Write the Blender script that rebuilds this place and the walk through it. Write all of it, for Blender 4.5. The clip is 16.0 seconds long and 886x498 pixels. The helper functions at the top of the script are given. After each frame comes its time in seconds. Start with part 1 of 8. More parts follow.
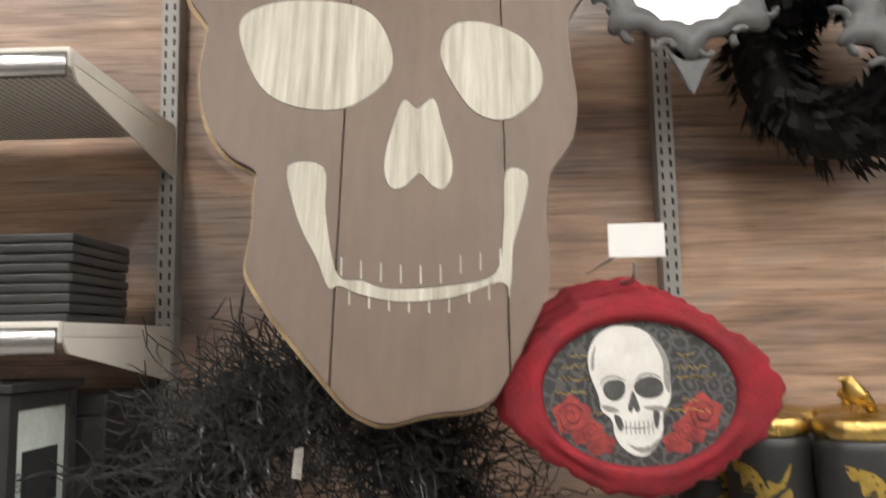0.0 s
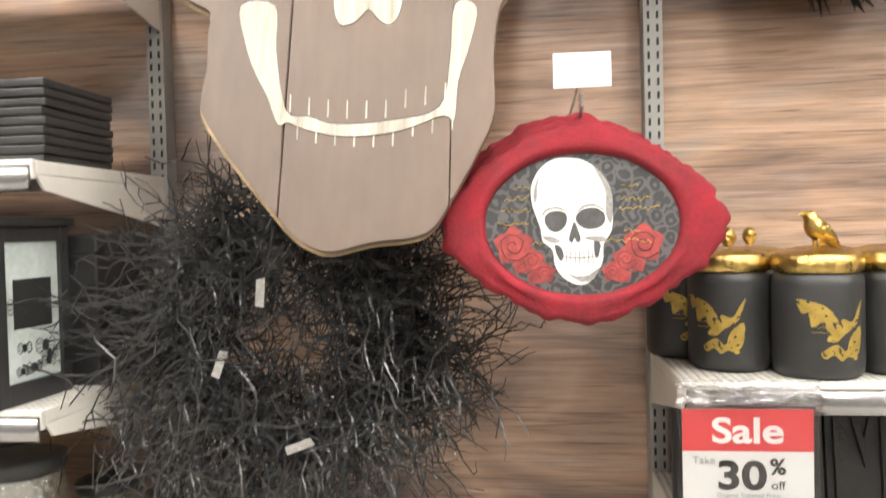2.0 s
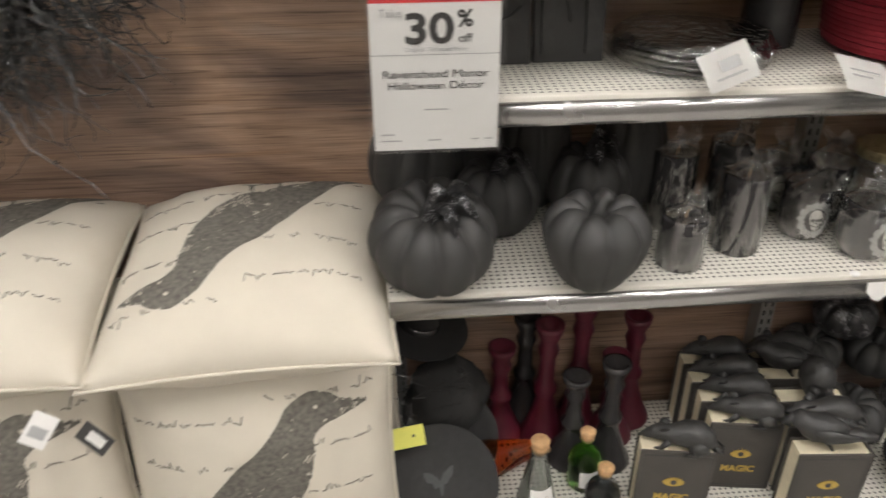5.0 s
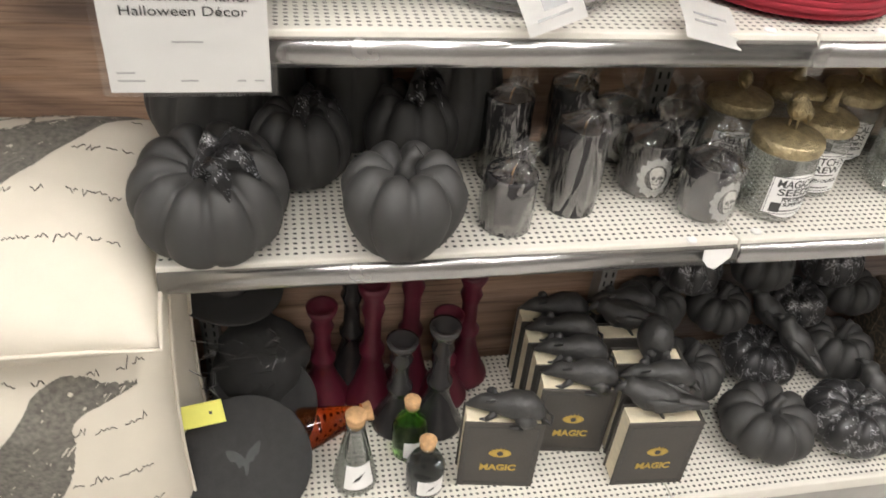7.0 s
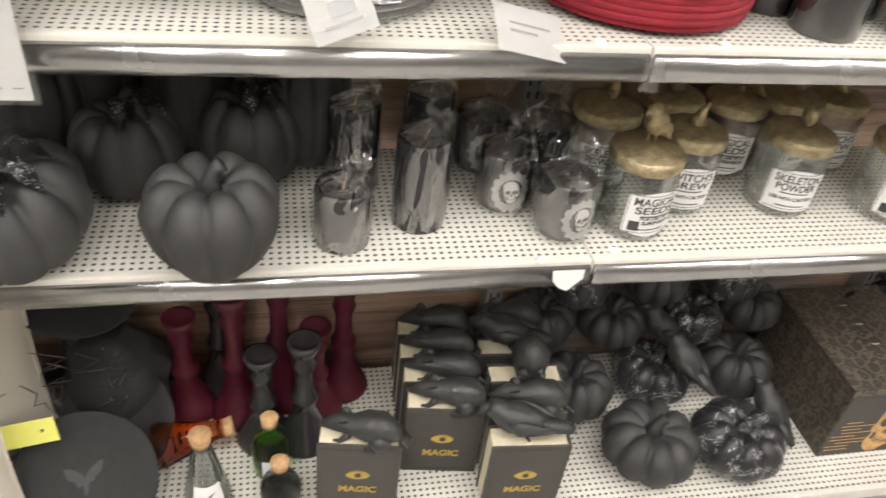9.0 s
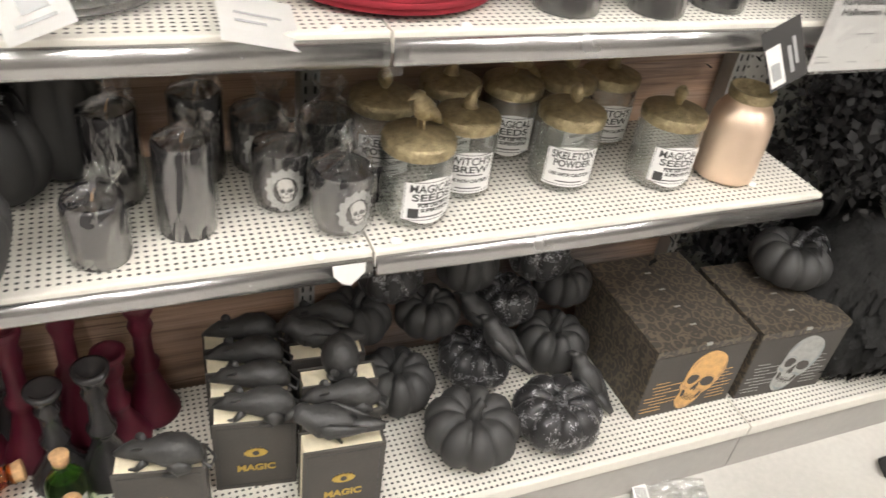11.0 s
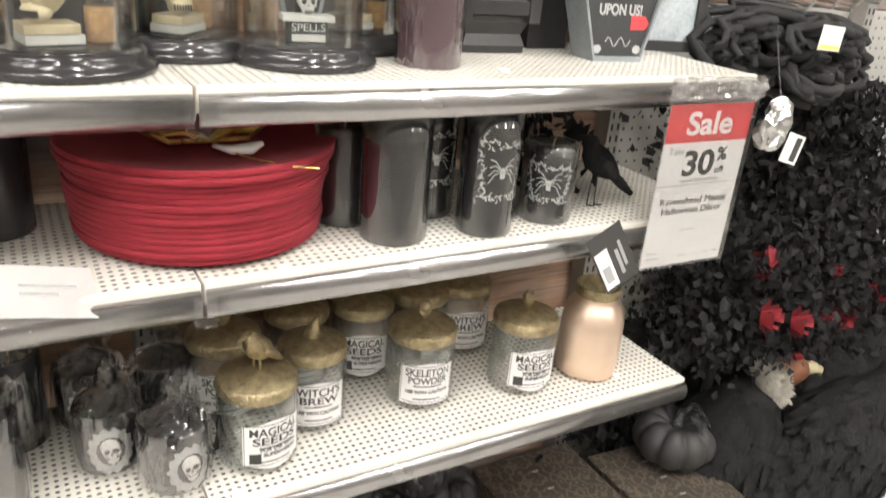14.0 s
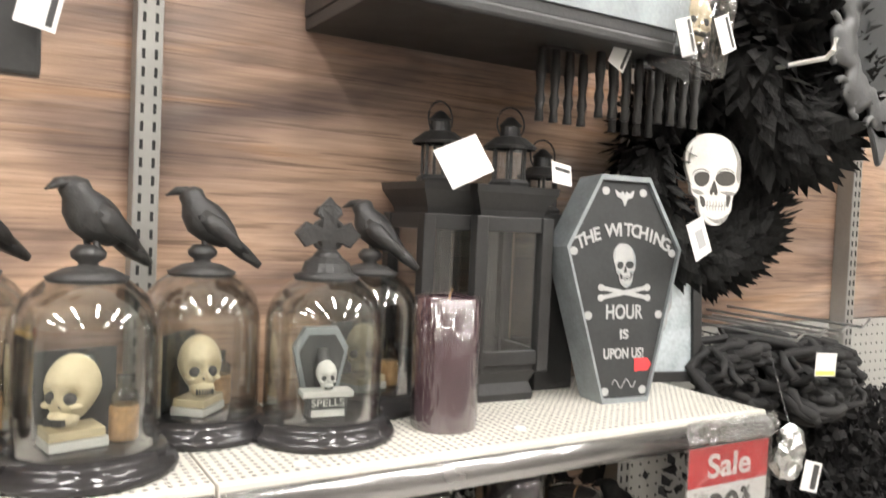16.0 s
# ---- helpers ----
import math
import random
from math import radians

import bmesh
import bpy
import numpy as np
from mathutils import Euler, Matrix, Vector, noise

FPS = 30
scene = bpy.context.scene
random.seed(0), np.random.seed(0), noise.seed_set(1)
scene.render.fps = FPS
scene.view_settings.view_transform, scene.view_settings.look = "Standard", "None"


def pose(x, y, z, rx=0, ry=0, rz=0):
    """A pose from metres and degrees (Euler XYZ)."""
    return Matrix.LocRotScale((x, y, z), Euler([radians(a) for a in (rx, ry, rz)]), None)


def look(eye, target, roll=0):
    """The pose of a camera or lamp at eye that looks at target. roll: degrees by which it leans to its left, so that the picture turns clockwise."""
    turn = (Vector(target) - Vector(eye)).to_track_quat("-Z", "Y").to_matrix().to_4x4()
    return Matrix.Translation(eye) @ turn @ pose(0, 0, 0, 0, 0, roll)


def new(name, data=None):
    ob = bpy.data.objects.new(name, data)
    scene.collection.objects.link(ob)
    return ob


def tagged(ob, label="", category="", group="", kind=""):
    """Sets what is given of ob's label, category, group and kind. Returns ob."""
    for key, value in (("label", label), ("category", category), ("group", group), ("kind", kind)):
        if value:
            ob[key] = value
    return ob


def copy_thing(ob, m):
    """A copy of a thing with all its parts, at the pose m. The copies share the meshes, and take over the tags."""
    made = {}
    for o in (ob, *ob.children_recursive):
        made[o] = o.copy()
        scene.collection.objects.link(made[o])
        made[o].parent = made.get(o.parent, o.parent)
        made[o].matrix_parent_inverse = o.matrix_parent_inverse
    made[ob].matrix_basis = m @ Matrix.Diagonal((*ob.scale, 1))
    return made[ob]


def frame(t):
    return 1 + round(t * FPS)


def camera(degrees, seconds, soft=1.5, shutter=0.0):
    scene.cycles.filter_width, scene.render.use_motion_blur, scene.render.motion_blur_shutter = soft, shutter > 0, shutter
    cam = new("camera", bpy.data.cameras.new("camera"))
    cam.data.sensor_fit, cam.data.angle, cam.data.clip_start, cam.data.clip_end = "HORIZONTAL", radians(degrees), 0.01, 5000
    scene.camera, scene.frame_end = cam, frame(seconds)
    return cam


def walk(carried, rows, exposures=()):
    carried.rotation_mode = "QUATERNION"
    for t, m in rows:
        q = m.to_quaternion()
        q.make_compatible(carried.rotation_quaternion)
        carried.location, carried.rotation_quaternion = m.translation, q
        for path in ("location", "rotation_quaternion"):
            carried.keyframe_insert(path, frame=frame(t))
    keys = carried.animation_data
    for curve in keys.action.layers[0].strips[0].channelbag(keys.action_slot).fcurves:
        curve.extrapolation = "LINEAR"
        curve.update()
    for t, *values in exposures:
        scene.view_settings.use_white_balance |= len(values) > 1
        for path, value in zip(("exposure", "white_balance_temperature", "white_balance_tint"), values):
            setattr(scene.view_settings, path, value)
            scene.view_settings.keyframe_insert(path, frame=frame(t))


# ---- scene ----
cam = camera(60.0, 16.0, soft=1.5, shutter=0.45)
PATH = [
    (0, (-0.409, -1.166, 1.648), (-0.441, 0.82, 1.883), -1.2),
    (0.5, (-0.373, -1.178, 1.593), (-0.335, 0.818, 1.716), -2.7),
    (1, (-0.313, -1.173, 1.585), (-0.37, 0.825, 1.641), -2.7),
    (1.5, (-0.273, -1.171, 1.568), (-0.395, 0.825, 1.6), -2.7),
    (2, (-0.218, -1.17, 1.564), (-0.454, 0.815, 1.512), -1.4),
    (2.5, (-0.176, -1.171, 1.557), (-0.509, 0.782, 1.28), -0.1),
    (3, (-0.089, -1.198, 1.471), (-0.586, 0.689, 1.033), -0.5),
    (3.5, (-0.121, -1.175, 1.475), (-0.586, 0.648, 0.797), -1.8),
    (4, (-0.126, -1.183, 1.455), (-0.535, 0.6, 0.648), -1.1),
    (4.5, (-0.075, -1.19, 1.444), (-0.278, 0.592, 0.558), -1.1),
    (5, (0.011, -1.088, 1.471), (0.143, 0.63, 0.456), -0.3),
    (5.2, (0.047, -1.064, 1.466), (0.211, 0.648, 0.445), -0.6),
    (7.3, (0.209, -0.884, 1.44), (0.607, 0.619, 0.181), 6.7),
    (7.5, (0.224, -0.879, 1.441), (0.599, 0.6, 0.147), 6.2),
    (8, (0.269, -0.881, 1.444), (0.583, 0.601, 0.139), 5.5),
    (8.5, (0.377, -0.866, 1.463), (0.672, 0.659, 0.203), 5.7),
    (9, (0.443, -0.859, 1.456), (0.851, 0.669, 0.232), 7.4),
    (9.2, (0.435, -0.867, 1.452), (0.915, 0.66, 0.253), 8.8),
    (11.3, (0.638, -0.89, 1.444), (1.391, 0.544, 0.27), 8.2),
    (11.5, (0.663, -0.891, 1.423), (1.461, 0.533, 0.267), 8.1),
    (12, (0.713, -0.877, 1.415), (1.653, 0.449, 0.25), 9.7),
    (12.5, (0.731, -0.875, 1.423), (1.734, 0.426, 0.282), 9.9),
    (13, (0.737, -0.878, 1.454), (1.706, 0.512, 0.391), 7.8),
    (13.5, (0.736, -0.869, 1.501), (1.691, 0.648, 0.614), 6.2),
    (14, (0.73, -0.862, 1.51), (1.682, 0.717, 0.736), 5.2),
    (14.5, (0.741, -0.876, 1.543), (1.686, 0.781, 0.943), 4.2),
    (15, (0.723, -0.852, 1.573), (1.733, 0.829, 1.181), 3.9),
    (15.5, (0.715, -0.838, 1.589), (1.752, 0.861, 1.393), 3.1),
    (16, (0.695, -0.811, 1.618), (1.724, 0.902, 1.546), 2.5),
]
walk(cam, [(t, look(eye, target, roll)) for t, eye, target, roll in PATH],
     [(0, -0.2), (0.5, 0.15), (1.0, 0.4), (1.5, 0.5), (2.0, 0.65), (2.5, 0.8), (3.0, 0.8), (3.5, 0.35), (4.2, -0.05), (5.0, -0.15), (7.5, 0.32), (8.0, 0.36), (9.0, 0.32), (11.5, 0.45), (12.5, 0.43), (13.5, 0.58), (14.5, 0.55), (15.0, 0.38), (16.0, 0.5)])

# ---- world and light ----
world = bpy.data.worlds.new("world")
scene.world = world
world.use_nodes = True
world.node_tree.nodes["Background"].inputs[0].default_value = (0.9, 0.93, 1.0, 1)
world.node_tree.nodes["Background"].inputs[1].default_value = 0.1
LAMP = 50.0


# ---- materials ----
def mat(name, col, rough=0.6, metal=0.0, vary=0.25, scale=20.0, bump=0.1, bscale=None, stretch=(1, 1, 1), col2=None, rand=0.0, spec=0.5, coat=0.0):
    """A painted, printed or raw surface: base colour broken up at two scales, fine relief, uneven gloss."""
    m = bpy.data.materials.new(name)
    m.use_nodes = True
    n, l = m.node_tree.nodes, m.node_tree.links
    b = n["Principled BSDF"]
    tc = n.new("ShaderNodeTexCoord")
    mp = n.new("ShaderNodeMapping")
    mp.inputs["Scale"].default_value = stretch
    l.new(tc.outputs["Object"], mp.inputs[0])
    n1 = n.new("ShaderNodeTexNoise")
    n1.inputs["Scale"].default_value = scale
    n1.inputs["Detail"].default_value = 6
    n2 = n.new("ShaderNodeTexNoise")
    n2.inputs["Scale"].default_value = bscale or scale * 9
    n2.inputs["Detail"].default_value = 4
    l.new(mp.outputs[0], n1.inputs["Vector"])
    l.new(mp.outputs[0], n2.inputs["Vector"])
    cr = n.new("ShaderNodeValToRGB")
    c2 = col2 or tuple(c * (1 - vary) for c in col)
    hi = col if col2 else tuple(min(1, c * (1 + vary * 0.4)) for c in col)
    cr.color_ramp.elements[0].position, cr.color_ramp.elements[1].position = 0.32, 0.68
    cr.color_ramp.elements[0].color, cr.color_ramp.elements[1].color = (*c2, 1), (*hi, 1)
    mx = n.new("ShaderNodeMix")
    mx.inputs[0].default_value = 0.3
    l.new(n1.outputs[0], mx.inputs[2])
    l.new(n2.outputs[0], mx.inputs[3])
    l.new(mx.outputs[0], cr.inputs[0])
    out = cr.outputs[0]
    if rand:
        oi = n.new("ShaderNodeObjectInfo")
        hs = n.new("ShaderNodeHueSaturation")
        mr = n.new("ShaderNodeMapRange")
        mr.inputs[3].default_value, mr.inputs[4].default_value = 1 - rand, 1 + rand
        l.new(oi.outputs["Random"], mr.inputs[0])
        l.new(mr.outputs[0], hs.inputs["Value"])
        l.new(out, hs.inputs["Color"])
        out = hs.outputs[0]
    l.new(out, b.inputs["Base Color"])
    rr = n.new("ShaderNodeMapRange")
    rr.inputs[3].default_value, rr.inputs[4].default_value = max(0.02, rough - 0.12), min(1, rough + 0.12)
    l.new(n1.outputs[0], rr.inputs[0])
    l.new(rr.outputs[0], b.inputs["Roughness"])
    b.inputs["Metallic"].default_value = metal
    b.inputs["Specular IOR Level"].default_value = spec
    b.inputs["Coat Weight"].default_value = coat
    if bump:
        bp = n.new("ShaderNodeBump")
        bp.inputs["Strength"].default_value = bump
        bp.inputs["Distance"].default_value = 0.004
        l.new(n2.outputs[0], bp.inputs["Height"])
        l.new(bp.outputs[0], b.inputs["Normal"])
    return m


def glass_mat(name, col=(1, 1, 1), rough=0.02, ior=1.45):
    m = bpy.data.materials.new(name)
    m.use_nodes = True
    b = m.node_tree.nodes["Principled BSDF"]
    b.inputs["Base Color"].default_value = (*col, 1)
    b.inputs["Roughness"].default_value = rough
    b.inputs["Transmission Weight"].default_value = 1
    b.inputs["IOR"].default_value = ior
    return m


def film_mat(name, col=(1, 1, 1), clear=0.9, rough=0.1, bump=0.6, bscale=60, edge=0.6, grain=1.0):
    """Thin clear plastic or blown glass: see-through, with gloss that grows at grazing angles."""
    m = bpy.data.materials.new(name)
    m.use_nodes = True
    n, l = m.node_tree.nodes, m.node_tree.links
    tr = n.new("ShaderNodeBsdfTransparent")
    tr.inputs[0].default_value = (*col, 1)
    gl = n.new("ShaderNodeBsdfGlossy")
    gl.inputs["Roughness"].default_value = rough
    lw = n.new("ShaderNodeLayerWeight")
    lw.inputs[0].default_value = 0.35
    mr = n.new("ShaderNodeMapRange")
    mr.inputs[3].default_value, mr.inputs[4].default_value = 1 - clear, edge
    l.new(lw.outputs["Facing"], mr.inputs[0])
    mx = n.new("ShaderNodeMixShader")
    if bump:
        nz = n.new("ShaderNodeTexNoise")
        nz.inputs["Scale"].default_value = bscale
        tc, mp = n.new("ShaderNodeTexCoord"), n.new("ShaderNodeMapping")
        mp.inputs["Scale"].default_value = (1, 1, grain)
        l.new(tc.outputs["Object"], mp.inputs[0])
        l.new(mp.outputs[0], nz.inputs["Vector"])
        bp = n.new("ShaderNodeBump")
        bp.inputs["Strength"].default_value = bump
        bp.inputs["Distance"].default_value = 0.01
        l.new(nz.outputs[0], bp.inputs["Height"])
        l.new(bp.outputs[0], gl.inputs["Normal"])
    l.new(mr.outputs[0], mx.inputs[0])
    l.new(tr.outputs[0], mx.inputs[1])
    l.new(gl.outputs[0], mx.inputs[2])
    l.new(mx.outputs[0], n["Material Output"].inputs[0])
    return m


def damask_mat(name, ground, figure, scale, rough=0.5):
    """Printed paper with a scrolling damask figure."""
    m = mat(name, ground, rough, vary=0.25, scale=18, bump=0.05)
    n, l = m.node_tree.nodes, m.node_tree.links
    b = n["Principled BSDF"]
    tc, nz, ad, vo = n.new("ShaderNodeTexCoord"), n.new("ShaderNodeTexNoise"), n.new("ShaderNodeVectorMath"), n.new("ShaderNodeTexVoronoi")
    nz.inputs["Scale"].default_value = scale * 0.8
    ad.operation = "MULTIPLY_ADD"
    ad.inputs[1].default_value = (0.9 / scale, 0.9 / scale, 0.9 / scale)
    l.new(tc.outputs["Object"], nz.inputs["Vector"])
    l.new(nz.outputs["Color"], ad.inputs[0])
    l.new(tc.outputs["Object"], ad.inputs[2])
    vo.inputs["Scale"].default_value = scale
    l.new(ad.outputs[0], vo.inputs["Vector"])
    k, s, cr, mx = n.new("ShaderNodeMath"), n.new("ShaderNodeMath"), n.new("ShaderNodeValToRGB"), n.new("ShaderNodeMix")
    k.operation, s.operation = "MULTIPLY", "SINE"
    k.inputs[1].default_value = 15.0
    l.new(vo.outputs["Distance"], k.inputs[0])
    l.new(k.outputs[0], s.inputs[0])
    cr.color_ramp.elements[0].position, cr.color_ramp.elements[1].position = 0.15, 0.45
    l.new(s.outputs[0], cr.inputs[0])
    mx.data_type = "RGBA"
    old = b.inputs["Base Color"].links[0].from_socket
    mx.inputs[7].default_value = (*figure, 1)
    l.new(cr.outputs[0], mx.inputs[0])
    l.new(old, mx.inputs[6])
    l.new(mx.outputs[2], b.inputs["Base Color"])
    return m


def wood_panel_mat():
    """Weathered brown boards with long horizontal grain, grey and rust streaks and knots."""
    m = bpy.data.materials.new("weathered_boards")
    m.use_nodes = True
    n, l = m.node_tree.nodes, m.node_tree.links
    b = n["Principled BSDF"]
    tc = n.new("ShaderNodeTexCoord")

    def noise_at(sc, scale, detail, dist=0.0):
        mp = n.new("ShaderNodeMapping")
        mp.inputs["Scale"].default_value = sc
        l.new(tc.outputs["Object"], mp.inputs[0])
        t = n.new("ShaderNodeTexNoise")
        t.inputs["Scale"].default_value, t.inputs["Detail"].default_value, t.inputs["Distortion"].default_value = scale, detail, dist
        l.new(mp.outputs[0], t.inputs["Vector"])
        return t.outputs[0]

    def ramp(fac, stops):
        r = n.new("ShaderNodeValToRGB")
        e = r.color_ramp.elements
        while len(e) < len(stops):
            e.new(0.5)
        for k, (p, c) in zip(e, stops):
            k.position, k.color = p, (*c, 1)
        l.new(fac, r.inputs[0])
        return r.outputs[0]

    def mix(kind, f, a, c):
        x = n.new("ShaderNodeMix")
        x.data_type, x.blend_type = "RGBA", kind
        if isinstance(f, float):
            x.inputs[0].default_value = f
        else:
            l.new(f, x.inputs[0])
        l.new(a, x.inputs[6])
        l.new(c, x.inputs[7])
        return x.outputs[2]

    broad = ramp(noise_at((0.9, 1, 3.0), 1.7, 4, 0.9), [(0.30, (0.15, 0.105, 0.09)), (0.43, (0.37, 0.255, 0.195)), (0.56, (0.60, 0.41, 0.29)), (0.72, (0.48, 0.39, 0.335))])
    grain = ramp(noise_at((0.8, 1, 15), 3.0, 9, 1.2), [(0.3, (0.2, 0.17, 0.16)), (0.47, (0.66, 0.61, 0.58)), (0.7, (1, 1, 1))])
    fine = ramp(noise_at((2.2, 1, 120), 4.0, 5, 0.3), [(0.35, (0.55, 0.52, 0.5)), (0.6, (1, 1, 1))])
    crack = ramp(noise_at((0.9, 1, 34), 2.2, 7, 2.2), [(0.34, (0.16, 0.12, 0.10)), (0.43, (1, 1, 1))])
    rust = ramp(noise_at((0.7, 1, 9), 2.4, 4, 1.2), [(0.6, (0, 0, 0)), (0.78, (0.7, 0.7, 0.7))])
    grey = ramp(noise_at((1.3, 1, 2.2), 1.1, 3, 0.4), [(0.52, (0, 0, 0)), (0.7, (0.75, 0.75, 0.75))])
    cst = n.new("ShaderNodeRGB")
    cst.outputs[0].default_value = (0.50, 0.27, 0.12, 1)
    gry = n.new("ShaderNodeRGB")
    gry.outputs[0].default_value = (0.36, 0.335, 0.325, 1)
    c = mix("MIX", rust, broad, cst.outputs[0])
    c = mix("MIX", grey, c, gry.outputs[0])
    c = mix("MULTIPLY", 0.55, c, grain)
    c = mix("MULTIPLY", 0.5, c, fine)
    c = mix("MULTIPLY", 0.5, c, crack)
    l.new(c, b.inputs["Base Color"])
    b.inputs["Roughness"].default_value = 0.36
    bp = n.new("ShaderNodeBump")
    bp.inputs["Strength"].default_value, bp.inputs["Distance"].default_value = 0.25, 0.003
    l.new(grain, bp.inputs["Height"])
    l.new(bp.outputs[0], b.inputs["Normal"])
    return m


def holes_mat(name, col, px, py, r, axes=("X", "Y"), rough=0.45, slot=1.0):
    """Painted sheet metal or board, punched with a grid of holes."""
    m = mat(name, col, rough, vary=0.12, scale=5, bump=0.03)
    n, l = m.node_tree.nodes, m.node_tree.links
    b = n["Principled BSDF"]
    tc = n.new("ShaderNodeTexCoord")
    sp = n.new("ShaderNodeSeparateXYZ")
    l.new(tc.outputs["Object"], sp.inputs[0])

    def op(kind, a, c=None):
        o = n.new("ShaderNodeMath")
        o.operation = kind
        for k, v in enumerate((a, c)):
            if v is None:
                continue
            if isinstance(v, (int, float)):
                o.inputs[k].default_value = v
            else:
                l.new(v, o.inputs[k])
        return o.outputs[0]

    u = op("MULTIPLY", op("SUBTRACT", op("FRACT", op("DIVIDE", sp.outputs[axes[0]], px)), 0.5), px / slot)
    v = op("MULTIPLY", op("SUBTRACT", op("FRACT", op("DIVIDE", sp.outputs[axes[1]], py)), 0.5), py)
    d = op("SQRT", op("ADD", op("MULTIPLY", u, u), op("MULTIPLY", v, v)))
    f = op("LESS_THAN", d, r)
    mx = n.new("ShaderNodeMix")
    mx.data_type = "RGBA"
    l.new(f, mx.inputs[0])
    l.new(b.inputs["Base Color"].links[0].from_socket, mx.inputs[6])
    mx.inputs[7].default_value = (0.06, 0.057, 0.053, 1)
    l.new(mx.outputs[2], b.inputs["Base Color"])
    return m


def glitter_mat(name, base, speck, cell=900.0, share=0.12):
    """Dark ground strewn with tiny bright metal flakes."""
    m = bpy.data.materials.new(name)
    m.use_nodes = True
    n, l = m.node_tree.nodes, m.node_tree.links
    b = n["Principled BSDF"]
    tc = n.new("ShaderNodeTexCoord")
    vo = n.new("ShaderNodeTexVoronoi")
    vo.inputs["Scale"].default_value = cell
    l.new(tc.outputs["Object"], vo.inputs["Vector"])
    sp = n.new("ShaderNodeSeparateColor")
    l.new(vo.outputs["Color"], sp.inputs[0])
    cl = n.new("ShaderNodeTexNoise")
    cl.inputs["Scale"].default_value = 45
    l.new(tc.outputs["Object"], cl.inputs["Vector"])
    ad = n.new("ShaderNodeMath")
    ad.operation = "MULTIPLY"
    l.new(sp.outputs[0], ad.inputs[0])
    l.new(cl.outputs[0], ad.inputs[1])
    gt = n.new("ShaderNodeMath")
    gt.operation = "GREATER_THAN"
    gt.inputs[1].default_value = 0.62 - share
    l.new(ad.outputs[0], gt.inputs[0])
    mx = n.new("ShaderNodeMix")
    mx.data_type = "RGBA"
    mx.inputs[6].default_value, mx.inputs[7].default_value = (*base, 1), (*speck, 1)
    l.new(gt.outputs[0], mx.inputs[0])
    l.new(mx.outputs[2], b.inputs["Base Color"])
    b.inputs["Roughness"].default_value = 0.3
    b.inputs["Metallic"].default_value = 0.3
    bp = n.new("ShaderNodeBump")
    bp.inputs["Strength"].default_value, bp.inputs["Distance"].default_value = 0.8, 0.003
    l.new(sp.outputs[1], bp.inputs["Height"])
    l.new(bp.outputs[0], b.inputs["Normal"])
    return m


def emit_mat(name, col, power):
    m = bpy.data.materials.new(name)
    m.use_nodes = True
    b = m.node_tree.nodes["Principled BSDF"]
    b.inputs["Emission Color"].default_value = (*col, 1)
    b.inputs["Emission Strength"].default_value = power
    return m


M_WOOD = wood_panel_mat()
M_UPRIGHT = mat("upright_grey_paint", (0.33, 0.32, 0.30), 0.45, 0.3, 0.15, 12, 0.05)
M_SLOT = mat("slot_dark", (0.02, 0.02, 0.02), 0.8, bump=0)
M_SHELF = mat("shelf_cream_paint", (0.66, 0.63, 0.565), 0.4, vary=0.1, scale=6, bump=0.03)
M_PERF = holes_mat("shelf_perforated", (0.67, 0.64, 0.575), 0.0127, 0.0127, 0.0027, slot=1.25)
M_PEG = holes_mat("pegboard_grey", (0.42, 0.41, 0.38), 0.0254, 0.0254, 0.0036, axes=("X", "Z"))
M_STRIP = mat("price_rail_silver", (0.42, 0.415, 0.41), 0.24, 0.95, 0.10, 5, 0.0, stretch=(1, 1, 1))
M_FLOOR = mat("vinyl_floor", (0.50, 0.48, 0.445), 0.35, vary=0.18, scale=2.5, bump=0.02, bscale=60)
M_WALL = mat("store_wall_paint", (0.6, 0.58, 0.55), 0.8, vary=0.1, scale=1.5)
# Mid grey, set by how much fill the unseen partition should bounce.
M_FILLWALL = mat("fill_wall_grey", (0.42, 0.40, 0.38), 0.7, vary=0.4, scale=3)
M_CEIL = mat("ceiling_tile", (0.75, 0.74, 0.72), 0.9, vary=0.06, scale=4)
M_LAMP = emit_mat("lamp_tube", (1.0, 0.97, 0.93), LAMP)
M_KICK = mat("kick_plate", (0.36, 0.345, 0.32), 0.5, vary=0.15, scale=5, bump=0.02)
M_WHITE = mat("white_card", (0.72, 0.71, 0.69), 0.5, vary=0.05, bump=0.01)
M_RED = mat("sale_red", (0.62, 0.055, 0.06), 0.45, vary=0.05, bump=0)
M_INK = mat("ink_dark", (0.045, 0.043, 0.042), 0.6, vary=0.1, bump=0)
M_GREYINK = mat("ink_grey", (0.35, 0.35, 0.35), 0.6, vary=0.05, bump=0)
M_CLEAR = film_mat("clear_holder", clear=0.975, rough=0.05, bump=0.1, bscale=25)
M_BLACK = mat("black_matte", (0.03, 0.0295, 0.029), 0.45, vary=0.3, scale=15, bump=0.08)


# ---- mesh helpers ----
def part(name, bm, material, parent=None, label="", smooth=False):
    me = bpy.data.meshes.new(name)
    bm.normal_update()
    bm.to_mesh(me)
    bm.free()
    if smooth:
        for p in me.polygons:
            p.use_smooth = True
    me.materials.append(material)
    ob = new(name, me)
    if parent:
        ob.parent = parent
    if label:
        ob["label"] = label
    return ob


def thing(name, m, label, category, group="", kind=""):
    ob = new(name)
    ob.empty_display_size = 0.02
    ob.matrix_world = m
    return tagged(ob, label, category, group, kind)


